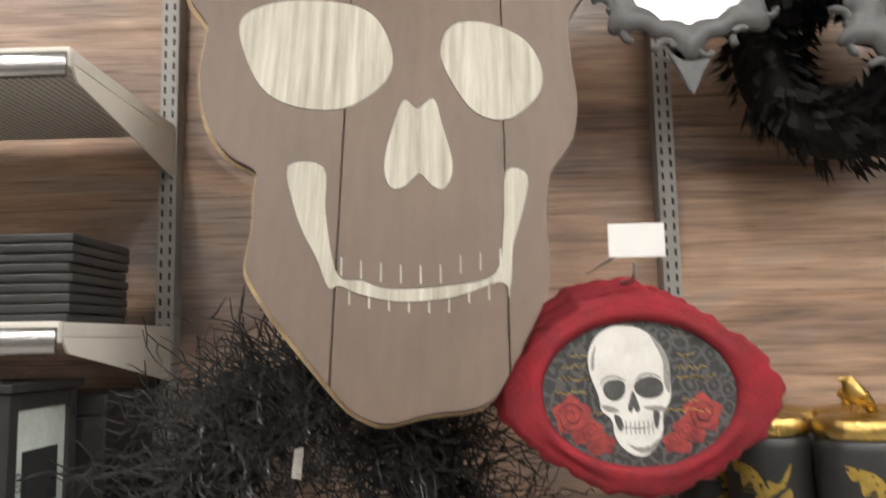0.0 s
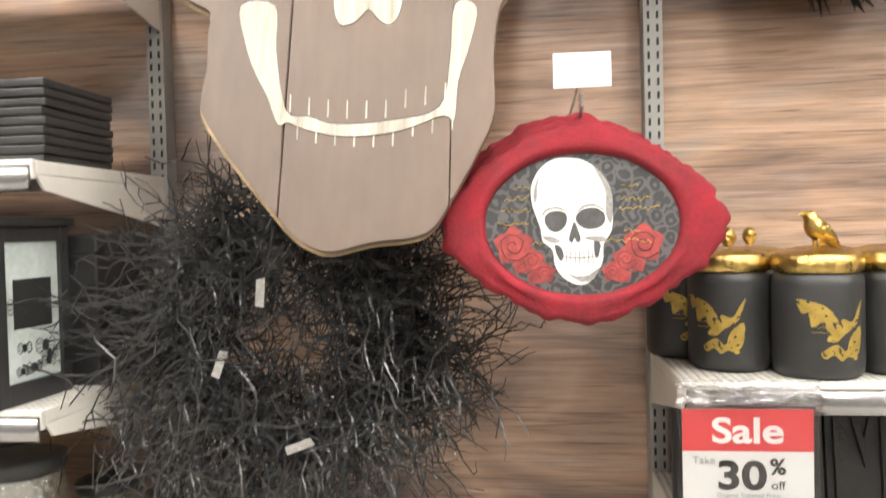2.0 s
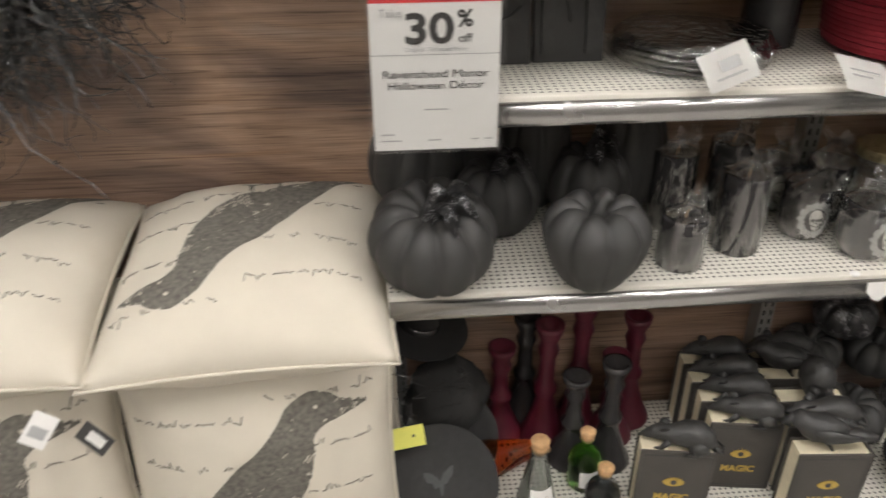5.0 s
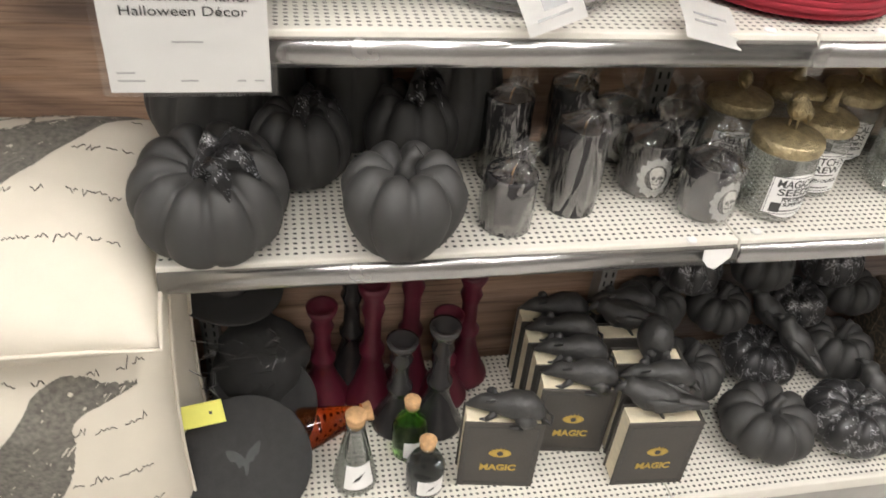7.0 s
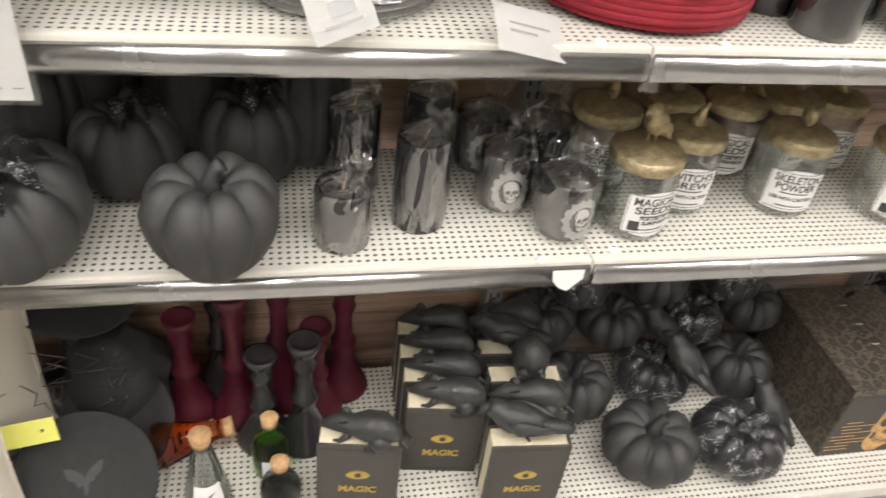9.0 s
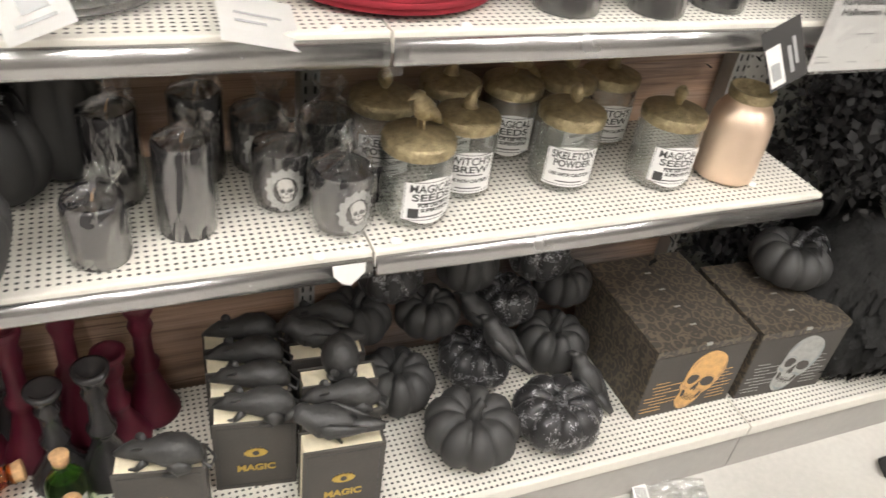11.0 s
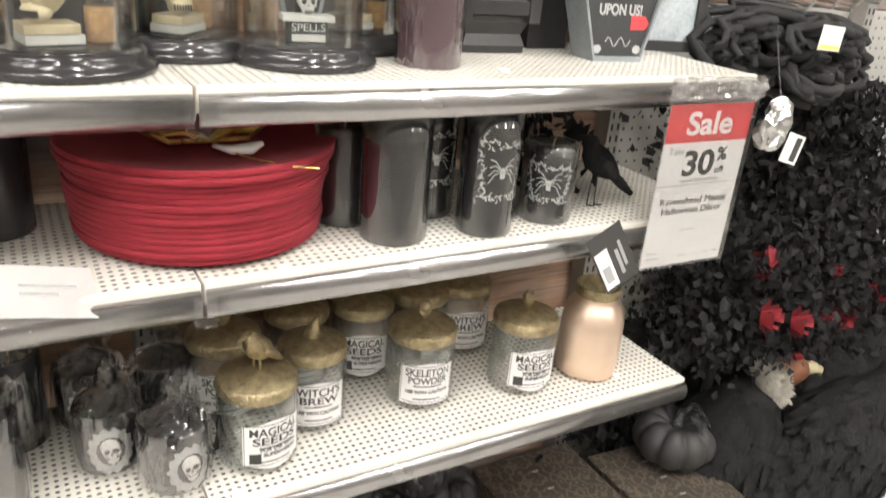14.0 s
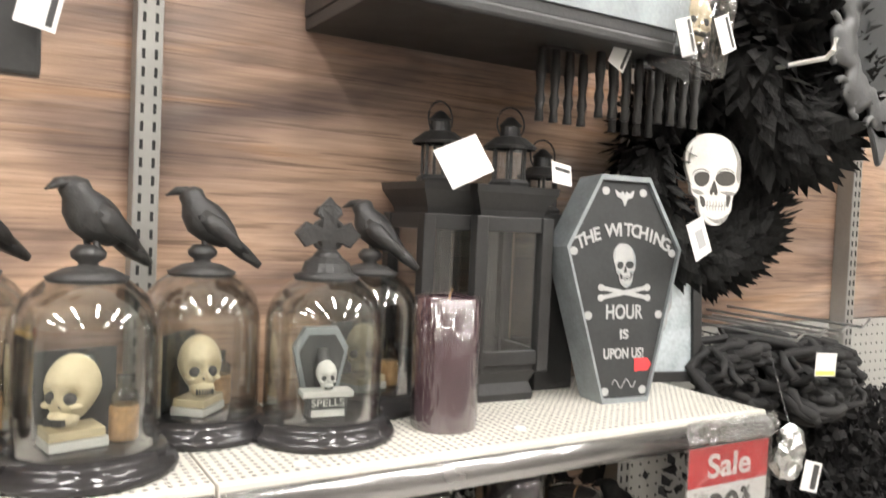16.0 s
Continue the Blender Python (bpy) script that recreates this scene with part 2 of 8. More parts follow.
def box(lo, hi, bevel=0.0, bm=None, m=None):
    bm = bm or bmesh.new()
    c = [(a + b) / 2 for a, b in zip(lo, hi)]
    s = [b - a for a, b in zip(lo, hi)]
    r = bmesh.ops.create_cube(bm, size=1, matrix=(m or Matrix()) @ Matrix.Translation(c) @ Matrix.Diagonal((*s, 1)))
    if bevel:
        es = list({e for v in r["verts"] for e in v.link_edges})
        bmesh.ops.bevel(bm, geom=es, offset=bevel, segments=2, profile=0.6, affect="EDGES")
    return bm


def lathe(profile, seg=32, bm=None, m=None, wobble=None):
    """Turned shape round z from (radius, height) pairs; wobble(angle, height) scales the radius."""
    bm = bm or bmesh.new()
    m = m or Matrix()
    rings = []
    for r, z in profile:
        if r < 1e-5:
            rings.append([bm.verts.new(m @ Vector((0, 0, z)))])
        else:
            rings.append([bm.verts.new(m @ Vector((r * (wobble(2 * math.pi * k / seg, z) if wobble else 1) * math.cos(2 * math.pi * k / seg),
                                                   r * (wobble(2 * math.pi * k / seg, z) if wobble else 1) * math.sin(2 * math.pi * k / seg), z))) for k in range(seg)])
    for a, b in zip(rings, rings[1:]):
        for k in range(seg):
            q = [a[k % len(a)], a[(k + 1) % seg % len(a)], b[(k + 1) % seg % len(b)], b[k % len(b)]]
            q = list(dict.fromkeys(q))
            if len(q) > 2:
                bm.faces.new(q)
    return bm


def tube(pts, radius, seg=6, bm=None, taper=1.0):
    bm = bm or bmesh.new()
    pts = [Vector(p) for p in pts]
    rings = []
    for i, p in enumerate(pts):
        d = (pts[min(i + 1, len(pts) - 1)] - pts[max(i - 1, 0)]).normalized()
        a = d.orthogonal().normalized() if abs(d.z) > 0.95 else d.cross(Vector((0, 0, 1))).normalized()
        c = d.cross(a)
        r = radius * (1 + (taper - 1) * i / max(1, len(pts) - 1))
        rings.append([bm.verts.new(p + (a * math.cos(2 * math.pi * k / seg) + c * math.sin(2 * math.pi * k / seg)) * r) for k in range(seg)])
    for a, b in zip(rings, rings[1:]):
        for k in range(seg):
            bm.faces.new((a[k], a[(k + 1) % seg], b[(k + 1) % seg], b[k]))
    bm.faces.new(rings[0][::-1])
    bm.faces.new(rings[-1])
    return bm


def smooth_loop(ctrl, steps=6, closed=True):
    """Catmull-Rom through control points."""
    n = len(ctrl)
    out = []
    for i in range(n if closed else n - 1):
        g = (lambda k: ctrl[k % n]) if closed else (lambda k: ctrl[max(0, min(n - 1, k))])
        p0, p1, p2, p3 = (Vector(g(i + k)) for k in (-1, 0, 1, 2))
        for s in range(steps):
            t = s / steps
            out.append(0.5 * (2 * p1 + (p2 - p0) * t + (2 * p0 - 5 * p1 + 4 * p2 - p3) * t * t + (3 * p1 - p0 - 3 * p2 + p3) * t ** 3))
    if not closed:
        out.append(Vector(ctrl[-1]))
    return out


def slab(loop, depth, bm=None, m=None, bevel=0.0):
    """A flat shape standing in x (right) and z (up), its face at y = 0 and its back at y = depth."""
    bm = bm or bmesh.new()
    m = m or Matrix()
    vs = [bm.verts.new(m @ Vector((p[0], 0, p[1]))) for p in loop]
    f = bm.faces.new(vs)
    f.normal_update()
    r = bmesh.ops.extrude_face_region(bm, geom=[f])
    d = m.to_3x3() @ Vector((0, depth, 0))
    bmesh.ops.translate(bm, verts=[v for v in r["geom"] if isinstance(v, bmesh.types.BMVert)], vec=d)
    if bevel:
        es = [e for e in f.edges]
        bmesh.ops.bevel(bm, geom=es, offset=bevel, segments=2, affect="EDGES")
    bmesh.ops.recalc_face_normals(bm, faces=bm.faces)
    return bm


def lettering(text, size, material, parent, m, depth=0.0006, name="lettering", bold=0.0, spacing=1.0, width=None):
    cu = bpy.data.curves.new(name, "FONT")
    cu.body, cu.size, cu.extrude, cu.offset, cu.align_x, cu.space_character = text, size, depth, bold, "CENTER", spacing
    ob = new(name, cu)
    dg = bpy.context.evaluated_depsgraph_get()
    me = bpy.data.meshes.new_from_object(ob.evaluated_get(dg))
    bpy.data.objects.remove(ob)
    me.materials.clear()
    me.materials.append(material)
    if width:
        xs = [v.co.x for v in me.vertices]
        k = width / max(1e-6, max(xs) - min(xs))
        for v in me.vertices:
            v.co.x *= k
    o = new(name, me)
    o.parent = parent
    o.matrix_local = m
    return o


# ---- structure ----
XA, XB, XC, XD, XE = -0.985, 0.015, 0.892, 1.85, 2.62
FRONT, BACK = 0.0, 0.385
Z_DECK, Z_M, Z_P, Z_D = 0.16, 0.735, 1.085, 1.325
DECK_FRONT = -0.098

tagged(part("floor", box((-6, -5, -0.1), (8, 0.6, 0)), M_FLOOR), "pale vinyl store floor with scuffs", "floor", kind="structure")
tagged(part("ceiling", box((-6, -5, 3.4), (8, 0.6, 3.5)), M_CEIL), "white suspended store ceiling", "ceiling", kind="structure")
tagged(part("wall_north", box((-6, 0.42, 0), (8, 0.6, 3.4)), M_WALL), "plain store wall behind the display", "wall", kind="structure")
# Added partition, out of view, that bounces fill light onto the shelf fronts.
tagged(part("fill_wall_south", box((-6, -2.7, 0), (8, -2.6, 1.6)), M_FILLWALL), "plain grey unseen partition across the aisle, added as fill", "wall", kind="structure")
tagged(part("wall_far", box((-6, -5, 0), (8, -4.9, 3.4)), M_WALL), "plain store wall", "wall", kind="structure")
tagged(part("wall_west", box((-6, -4.9, 0), (-5.9, 0.42, 3.4)), M_WALL), "plain store wall", "wall", kind="structure")
tagged(part("wall_east", box((7.9, -4.9, 0), (8, 0.42, 3.4)), M_WALL), "plain store wall", "wall", kind="structure")


def ceiling_light(x, y, length=1.2, width=0.16):
    e = thing("ceiling_light", pose(x, y, 3.4), "long white fluorescent ceiling light", "ceiling light", "ceiling lights")
    part("frame", box((-width / 2 - 0.02, -length / 2 - 0.02, -0.05), (width / 2 + 0.02, length / 2 + 0.02, 0), 0.004), M_WHITE, e)
    part("diffuser", box((-width / 2, -length / 2, -0.062), (width / 2, length / 2, -0.051)), M_LAMP, e)
    return e


first = ceiling_light(-2.4, -1.35)
for lx in (-1.2, 0.0, 1.2, 2.4, 3.6):
    copy_thing(first, pose(lx, -1.35, 3.4))
for lx in (-2.4, 0.0, 2.4, 4.8):
    copy_thing(first, pose(lx, -3.4, 3.4))

# back panels, one for each bay
for k, (xa, xb) in enumerate(((-2.6, XA), (XA, XB), (XB, XC), (XC, XD), (XD, XE), (XE, 4.6))):
    zb = 0.0 if k < 4 else 1.407
    tagged(part("back_panel_%d" % (k + 1), box((xa + 0.001, BACK, zb), (xb - 0.001, 0.418, 3.0)), M_WOOD), "weathered brown wood-grain display panel", "wall panel", kind="structure")
    if zb:
        tagged(part("pegboard_%d" % (k + 1), box((xa + 0.001, BACK, 0.0), (xb - 0.001, 0.418, zb - 0.004)), M_PEG), "grey perforated pegboard panel", "pegboard", kind="structure")


def upright(x, z0=0.0, z1=2.9, w=0.036):
    e = thing("shelf_upright", pose(x, 0, 0), "grey slotted steel shelf upright on the back panel", "shelf upright", "shelf uprights", "structure")
    part("post", box((-w / 2, BACK - 0.045, z0), (w / 2, BACK - 0.001, z1), 0.003), M_UPRIGHT, e)
    bm = bmesh.new()
    z = z0 + 0.05
    while z < z1 - 0.05:
        for sx in (-0.0085, 0.0085):
            box((sx - 0.0022, BACK - 0.0462, z), (sx + 0.0022, BACK - 0.0448, z + 0.014), bm=bm)
        z += 0.0254
    part("slots", bm, M_SLOT, e)
    return e


up = upright(XA)
for ux in (XB, XC, XD, XE):
    copy_thing(up, pose(ux, 0, 0))


def moved_to(bm, m):
    bmesh.ops.transform(bm, matrix=m, verts=bm.verts)
    return bm


def shelf(x0, x1, z, front=FRONT, label="cream perforated metal shelf with a silver price rail", rail=True):
    """A steel shelf: punched deck, folded front lip, price rail and two brackets."""
    e = thing("shelf", pose(x0, front, z), label, "shelf", "store shelves")
    w, d = x1 - x0, BACK - 0.046 - front
    part("deck", box((0, 0.012, -0.022), (w, d, 0), 0.0015), M_PERF, e)
    part("front_lip", box((0, 0, -0.03), (w, 0.0118, 0.001), 0.003), M_SHELF, e)
    if rail:
        bm = slab([(-0.0005 - 0.0125 * math.sin(t), -0.027 + 0.0195 * math.cos(t)) for t in [math.pi * k / 22 for k in range(23)]], -(w - 0.004))
        part("price_rail", moved_to(bm, pose(0.002, 0, 0, 0, 0, 90)), M_STRIP, e, "silver price rail", True)
    for bx in (0.0005, w - 0.0045):
        bm = slab([(0.012, -0.0225), (d + 0.03, -0.0225), (d + 0.03, -0.11), (d - 0.03, -0.10), (0.03, -0.045)], 0.004)
        bmesh.ops.transform(bm, matrix=pose(bx + 0.004, 0, 0, 0, 0, 90), verts=bm.verts)
        part("bracket", bm, M_SHELF, e)
    return e


for zz in (Z_M, Z_P, Z_D):
    shelf(0.0, 0.913, zz)
    shelf(0.916, 1.829, zz)
for zz in (2.09, 1.685, 1.30, 0.875):
    shelf(-1.9, -0.972, zz, -0.085)


def base_deck(x0, x1):
    e = thing("base_shelf", pose(x0, 0, 0), "cream perforated base shelf with a grey kick plate on the floor", "base shelf", "base shelves")
    part("deck", box((0, DECK_FRONT + 0.014, Z_DECK - 0.02), (x1 - x0, BACK - 0.047, Z_DECK), 0.0015), M_PERF, e)
    part("front_lip", box((0, DECK_FRONT, Z_DECK - 0.032), (x1 - x0, DECK_FRONT + 0.0138, Z_DECK + 0.001), 0.004), M_SHELF, e)
    part("kick_plate", box((0, DECK_FRONT + 0.012, 0.0), (x1 - x0, DECK_FRONT + 0.02, Z_DECK - 0.033)), M_KICK, e)
    return e


for xa, xb in ((-1.9, -0.977), (-0.974, -0.002), (0.0, 0.913), (0.916, 1.829), (1.832, 2.75), (2.753, 3.7)):
    base_deck(xa, xb)

# ---- materials of the goods ----
M_SIGNWOOD = mat("brown_painted_wood", (0.145, 0.10, 0.073), 0.55, vary=0.28, scale=7, bump=0.12, stretch=(1, 1, 0.25))
M_EDGE = mat("worn_raw_edge", (0.5, 0.36, 0.2), 0.7, vary=0.5, scale=25)
M_CREAM = mat("cream_whitewash", (0.56, 0.54, 0.465), 0.65, bump=0.4, scale=75, stretch=(1, 1, 0.04), col2=(0.27, 0.24, 0.18))
M_TWIG = mat("black_glossy_twigs", (0.044, 0.0425, 0.0415), 0.14, vary=0.4, scale=40, bump=0.2, spec=0.6)
M_VELVET = mat("red_flocked", (0.24, 0.009, 0.018), 0.85, vary=0.4, scale=18, bump=0.3)
M_DAMASK = damask_mat("dark_damask_print", (0.032, 0.032, 0.033), (0.085, 0.083, 0.08), 48)
M_ROSE = mat("printed_rose", (0.42, 0.06, 0.05), 0.6, bump=0.05, scale=60, col2=(0.14, 0.02, 0.02))
M_GOLDINK = mat("gold_ink", (0.55, 0.38, 0.09), 0.35, 0.6, vary=0.3, scale=60, bump=0.05)
M_BONE = mat("bone_print", (0.72, 0.71, 0.675), 0.55, bump=0.1, scale=22, col2=(0.56, 0.54, 0.50))
M_LINEN = mat("natural_linen", (0.60, 0.55, 0.465), 0.9, vary=0.08, scale=9, bump=0.25, bscale=700)
M_PRINT = mat("charcoal_screen_print", (0.075, 0.069, 0.06), 0.85, bump=0.15, scale=120, col2=(0.19, 0.175, 0.15))
M_PUMP = mat("black_satin_pumpkin", (0.034, 0.033, 0.032), 0.6, vary=0.2, scale=10, bump=0.04)
M_GLIT = glitter_mat("black_glitter", (0.035, 0.034, 0.035), (0.6, 0.6, 0.62), 650.0, 0.14)
M_GOLD = mat("antique_gold", (0.62, 0.43, 0.14), 0.3, 1.0, vary=0.35, scale=45, bump=0.5, bscale=160)
M_PALEGOLD = mat("pale_gold_lid", (0.46, 0.38, 0.23), 0.4, 0.85, vary=0.45, scale=70, bump=0.9, bscale=240)
M_ROSEGOLD = mat("rose_gold", (0.80, 0.62, 0.48), 0.38, 0.8, vary=0.06, scale=8, bump=0.02)
M_GLASS = film_mat("clear_glass", (0.985, 0.998, 0.99), 0.93, 0.03, 0.0, edge=0.66)
M_GLASSRIB = film_mat("mercury_glass", (0.98, 0.985, 0.97), 0.84, 0.05, 1.0, 46, edge=0.5)
M_WRAP = film_mat("cellophane", (1, 1, 1), 0.86, 0.05, 1.0, 56, edge=0.6, grain=0.25)
M_BLACKWAX = mat("black_wax", (0.03, 0.028, 0.029), 0.16, vary=0.2, scale=12, bump=0.03)
M_PLUMWAX = mat("plum_wax", (0.085, 0.045, 0.055), 0.26, vary=0.12, scale=4, bump=0.05)
M_CORK = mat("cork", (0.55, 0.33, 0.16), 0.85, vary=0.4, scale=120, bump=0.4)
M_PAGES = mat("cream_pages", (0.72, 0.64, 0.47), 0.8, vary=0.2, scale=30, stretch=(1, 1, 8), bump=0.2)
M_COVER = mat("dark_cloth_cover", (0.06, 0.054, 0.048), 0.65, vary=0.25, scale=20, bump=0.15)
M_RESIN = mat("black_resin", (0.036, 0.035, 0.034), 0.5, vary=0.4, scale=26, bump=0.5, bscale=90)
M_BROCADE = damask_mat("brocade_paper", (0.042, 0.036, 0.031), (0.105, 0.083, 0.058), 38)
M_COPPERINK = mat("copper_ink", (0.68, 0.40, 0.15), 0.45, 0.3, vary=0.3, scale=60, bump=0.05)
M_SOCKET = mat("socket_print", (0.07, 0.068, 0.066), 0.6, vary=0.5, scale=60, bump=0)
M_SILVERINK = mat("silver_ink", (0.42, 0.42, 0.41), 0.4, 0.5, vary=0.3, scale=60, bump=0.05)
M_ENGRAVE = mat("engraved_shading", (0.34, 0.325, 0.30), 0.6, bump=0.05, scale=240, col2=(0.17, 0.16, 0.15))
M_GALV = mat("galvanised", (0.33, 0.36, 0.37), 0.5, 0.55, vary=0.3, scale=18, bump=0.15)
M_CHALK = mat("chalk_paint", (0.42, 0.42, 0.41), 0.8, vary=0.15, scale=60, bump=0.05)
M_SLATE = mat("black_board", (0.036, 0.038, 0.038), 0.6, vary=0.3, scale=14, bump=0.05)
M_IVORY = mat("ivory_resin", (0.72, 0.62, 0.42), 0.5, bump=0.35, scale=30, col2=(0.5, 0.40, 0.24))
M_REDPLATE = mat("red_flocked_charger", (0.25, 0.019, 0.03), 0.9, 0.0, vary=0.18, scale=50, bump=0.15, bscale=500, spec=0.25)
M_REDPLATE.node_tree.nodes["Principled BSDF"].inputs["Sheen Weight"].default_value = 0.04
M_AMBER = glass_mat("amber_glass", (0.8, 0.22, 0.05))
M_GREEN = glass_mat("green_glass", (0.25, 0.6, 0.1))
M_DARKGLASS = glass_mat("smoked_glass", (0.16, 0.18, 0.19))
M_PALEGLASS = film_mat("pale_grey_glass", (0.55, 0.58, 0.56), 0.9, 0.03, 0.0, edge=0.6)
M_REDGLASS = mat("dark_red_glass", (0.085, 0.006, 0.018), 0.5, vary=0.3, scale=14, bump=0.05)
M_YELLOW = mat("yellow_tag", (0.72, 0.70, 0.16), 0.6, vary=0.06, bump=0)
M_FELT = mat("black_felt", (0.028, 0.027, 0.027), 0.95, vary=0.3, scale=60, bump=0.3)
M_FEATHER = mat("black_feathers", (0.02, 0.0195, 0.019), 0.95, spec=0.2, vary=0.6, scale=30, bump=0.8, bscale=160, stretch=(1, 1, 0.3))
M_FUR = mat("white_ruff", (0.62, 0.58, 0.50), 0.95, vary=0.4, scale=60, bump=0.9, bscale=260)
M_SKIN = mat("rust_brown_head", (0.20, 0.075, 0.035), 0.6, vary=0.4, scale=40, bump=0.4)
M_BEAK = mat("pale_beak", (0.66, 0.58, 0.36), 0.5, vary=0.3, scale=30, bump=0.1)
M_PETALRED = mat("red_petals", (0.24, 0.012, 0.02), 0.7, vary=0.4, scale=40, bump=0.2)
M_PETALBLACK = mat("black_petals", (0.022, 0.021, 0.021), 0.8, spec=0.2, vary=0.5, scale=40, bump=0.3)
M_WIRE = mat("zinc_wire", (0.5, 0.5, 0.49), 0.35, 0.8, vary=0.1, bump=0)
M_WHITEWIRE = mat("white_coated_wire", (0.8, 0.79, 0.76), 0.4, vary=0.05, bump=0)
M_MIRROR = mat("silver_foil", (0.75, 0.75, 0.74), 0.15, 1.0, vary=0.2, scale=30, bump=0.4)
M_BLUEPRINT = mat("pale_blue_print", (0.62, 0.68, 0.70), 0.5, bump=0.05, scale=14, col2=(0.26, 0.30, 0.32))


def loft(path, radii, seg=10, bm=None, flat=1.0):
    """A rounded body along a path with its own radius at each station."""
    bm = bm or bmesh.new()
    pts = [Vector(p) for p in path]
    rings = []
    for i, p in enumerate(pts):
        d = (pts[min(i + 1, len(pts) - 1)] - pts[max(i - 1, 0)]).normalized()
        a = Vector((0, 1, 0))
        a = (a - d * a.dot(d)).normalized()
        c = d.cross(a)
        rings.append([bm.verts.new(p + (a * math.cos(2 * math.pi * k / seg) * flat + c * math.sin(2 * math.pi * k / seg)) * radii[i]) for k in range(seg)])
    for a, b in zip(rings, rings[1:]):
        for k in range(seg):
            bm.faces.new((a[k], a[(k + 1) % seg], b[(k + 1) % seg], b[k]))
    bm.faces.new(rings[0][::-1])
    bm.faces.new(rings[-1])
    bmesh.ops.recalc_face_normals(bm, faces=bm.faces)
    return bm


def moved(bm, m):
    bmesh.ops.transform(bm, matrix=m, verts=bm.verts)
    return bm


def roughen(bm, amount, scale):
    for v in bm.verts:
        v.co += Vector(noise.noise_vector(v.co * scale)) * amount
    return bm


# ---- flat skull drawing, used on prints and signs ----
SKULL = [(-0.056, 0.5), (0.09, 0.477), (0.22, 0.38), (0.3, 0.23), (0.31, 0.066), (0.296, -0.08), (0.235, -0.18), (0.225, -0.31), (0.175, -0.41), (0.10, -0.487),
         (0.01, -0.493), (-0.09, -0.43), (-0.145, -0.336), (-0.16, -0.225), (-0.235, -0.15), (-0.25, -0.05), (-0.31, 0.13), (-0.316, 0.28), (-0.253, 0.41), (-0.155, 0.484)]
SKULL_SOCKETS = ([(-0.205, 0.02), (-0.175, 0.062), (-0.11, 0.072), (-0.062, 0.05), (-0.058, -0.005), (-0.09, -0.055), (-0.145, -0.068), (-0.19, -0.035)],
                 [(0.04, 0.03), (0.08, 0.075), (0.16, 0.09), (0.225, 0.055), (0.232, -0.005), (0.19, -0.045), (0.11, -0.052), (0.055, -0.02)],
                 [(0.012, -0.02), (0.036, -0.075), (0.052, -0.14), (0.03, -0.162), (0.012, -0.13), (-0.006, -0.162), (-0.026, -0.135), (-0.008, -0.07)],
                 [(0.165, -0.17), (0.205, -0.185), (0.2, -0.235), (0.182, -0.285), (0.165, -0.25)],
                 [(-0.135, -0.19), (-0.095, -0.21), (-0.08, -0.265), (-0.1, -0.30), (-0.13, -0.245)])
SKULL_SHADES = ([(0.17, 0.425), (0.22, 0.38), (0.3, 0.23), (0.31, 0.066), (0.29, -0.03), (0.255, 0.06), (0.262, 0.2), (0.225, 0.31)],
                [(-0.235, 0.03), (-0.2, 0.085), (-0.12, 0.1), (-0.04, 0.07), (-0.05, 0.085), (-0.13, 0.118), (-0.22, 0.09)],
                [(0.03, 0.06), (0.09, 0.105), (0.18, 0.112), (0.24, 0.075), (0.235, 0.092), (0.17, 0.13), (0.08, 0.12)],
                [(-0.24, -0.11), (-0.16, -0.12), (-0.1, -0.15), (-0.13, -0.17), (-0.2, -0.155)],
                [(0.08, -0.13), (0.17, -0.12), (0.25, -0.13), (0.24, -0.165), (0.16, -0.16)],
                [(-0.06, -0.40), (0.02, -0.43), (0.12, -0.42), (0.2, -0.36), (0.15, -0.455), (0.05, -0.475)],
                [(-0.3, 0.16), (-0.29, 0.28), (-0.25, 0.36), (-0.27, 0.27), (-0.275, 0.17)])


def oval(cx, cy, rx, ry, n=14, turn=0.0):
    out = []
    for k in range(n):
        a = 2 * math.pi * k / n
        x, y = rx * math.cos(a), ry * math.sin(a)
        out.append((cx + x * math.cos(turn) - y * math.sin(turn), cy + x * math.sin(turn) + y * math.cos(turn)))
    return out


def scaled(loop, k, cx=0.0, cy=0.0, kx=1.0):
    return [(cx + p[0] * k * kx, cy + p[1] * k) for p in loop]


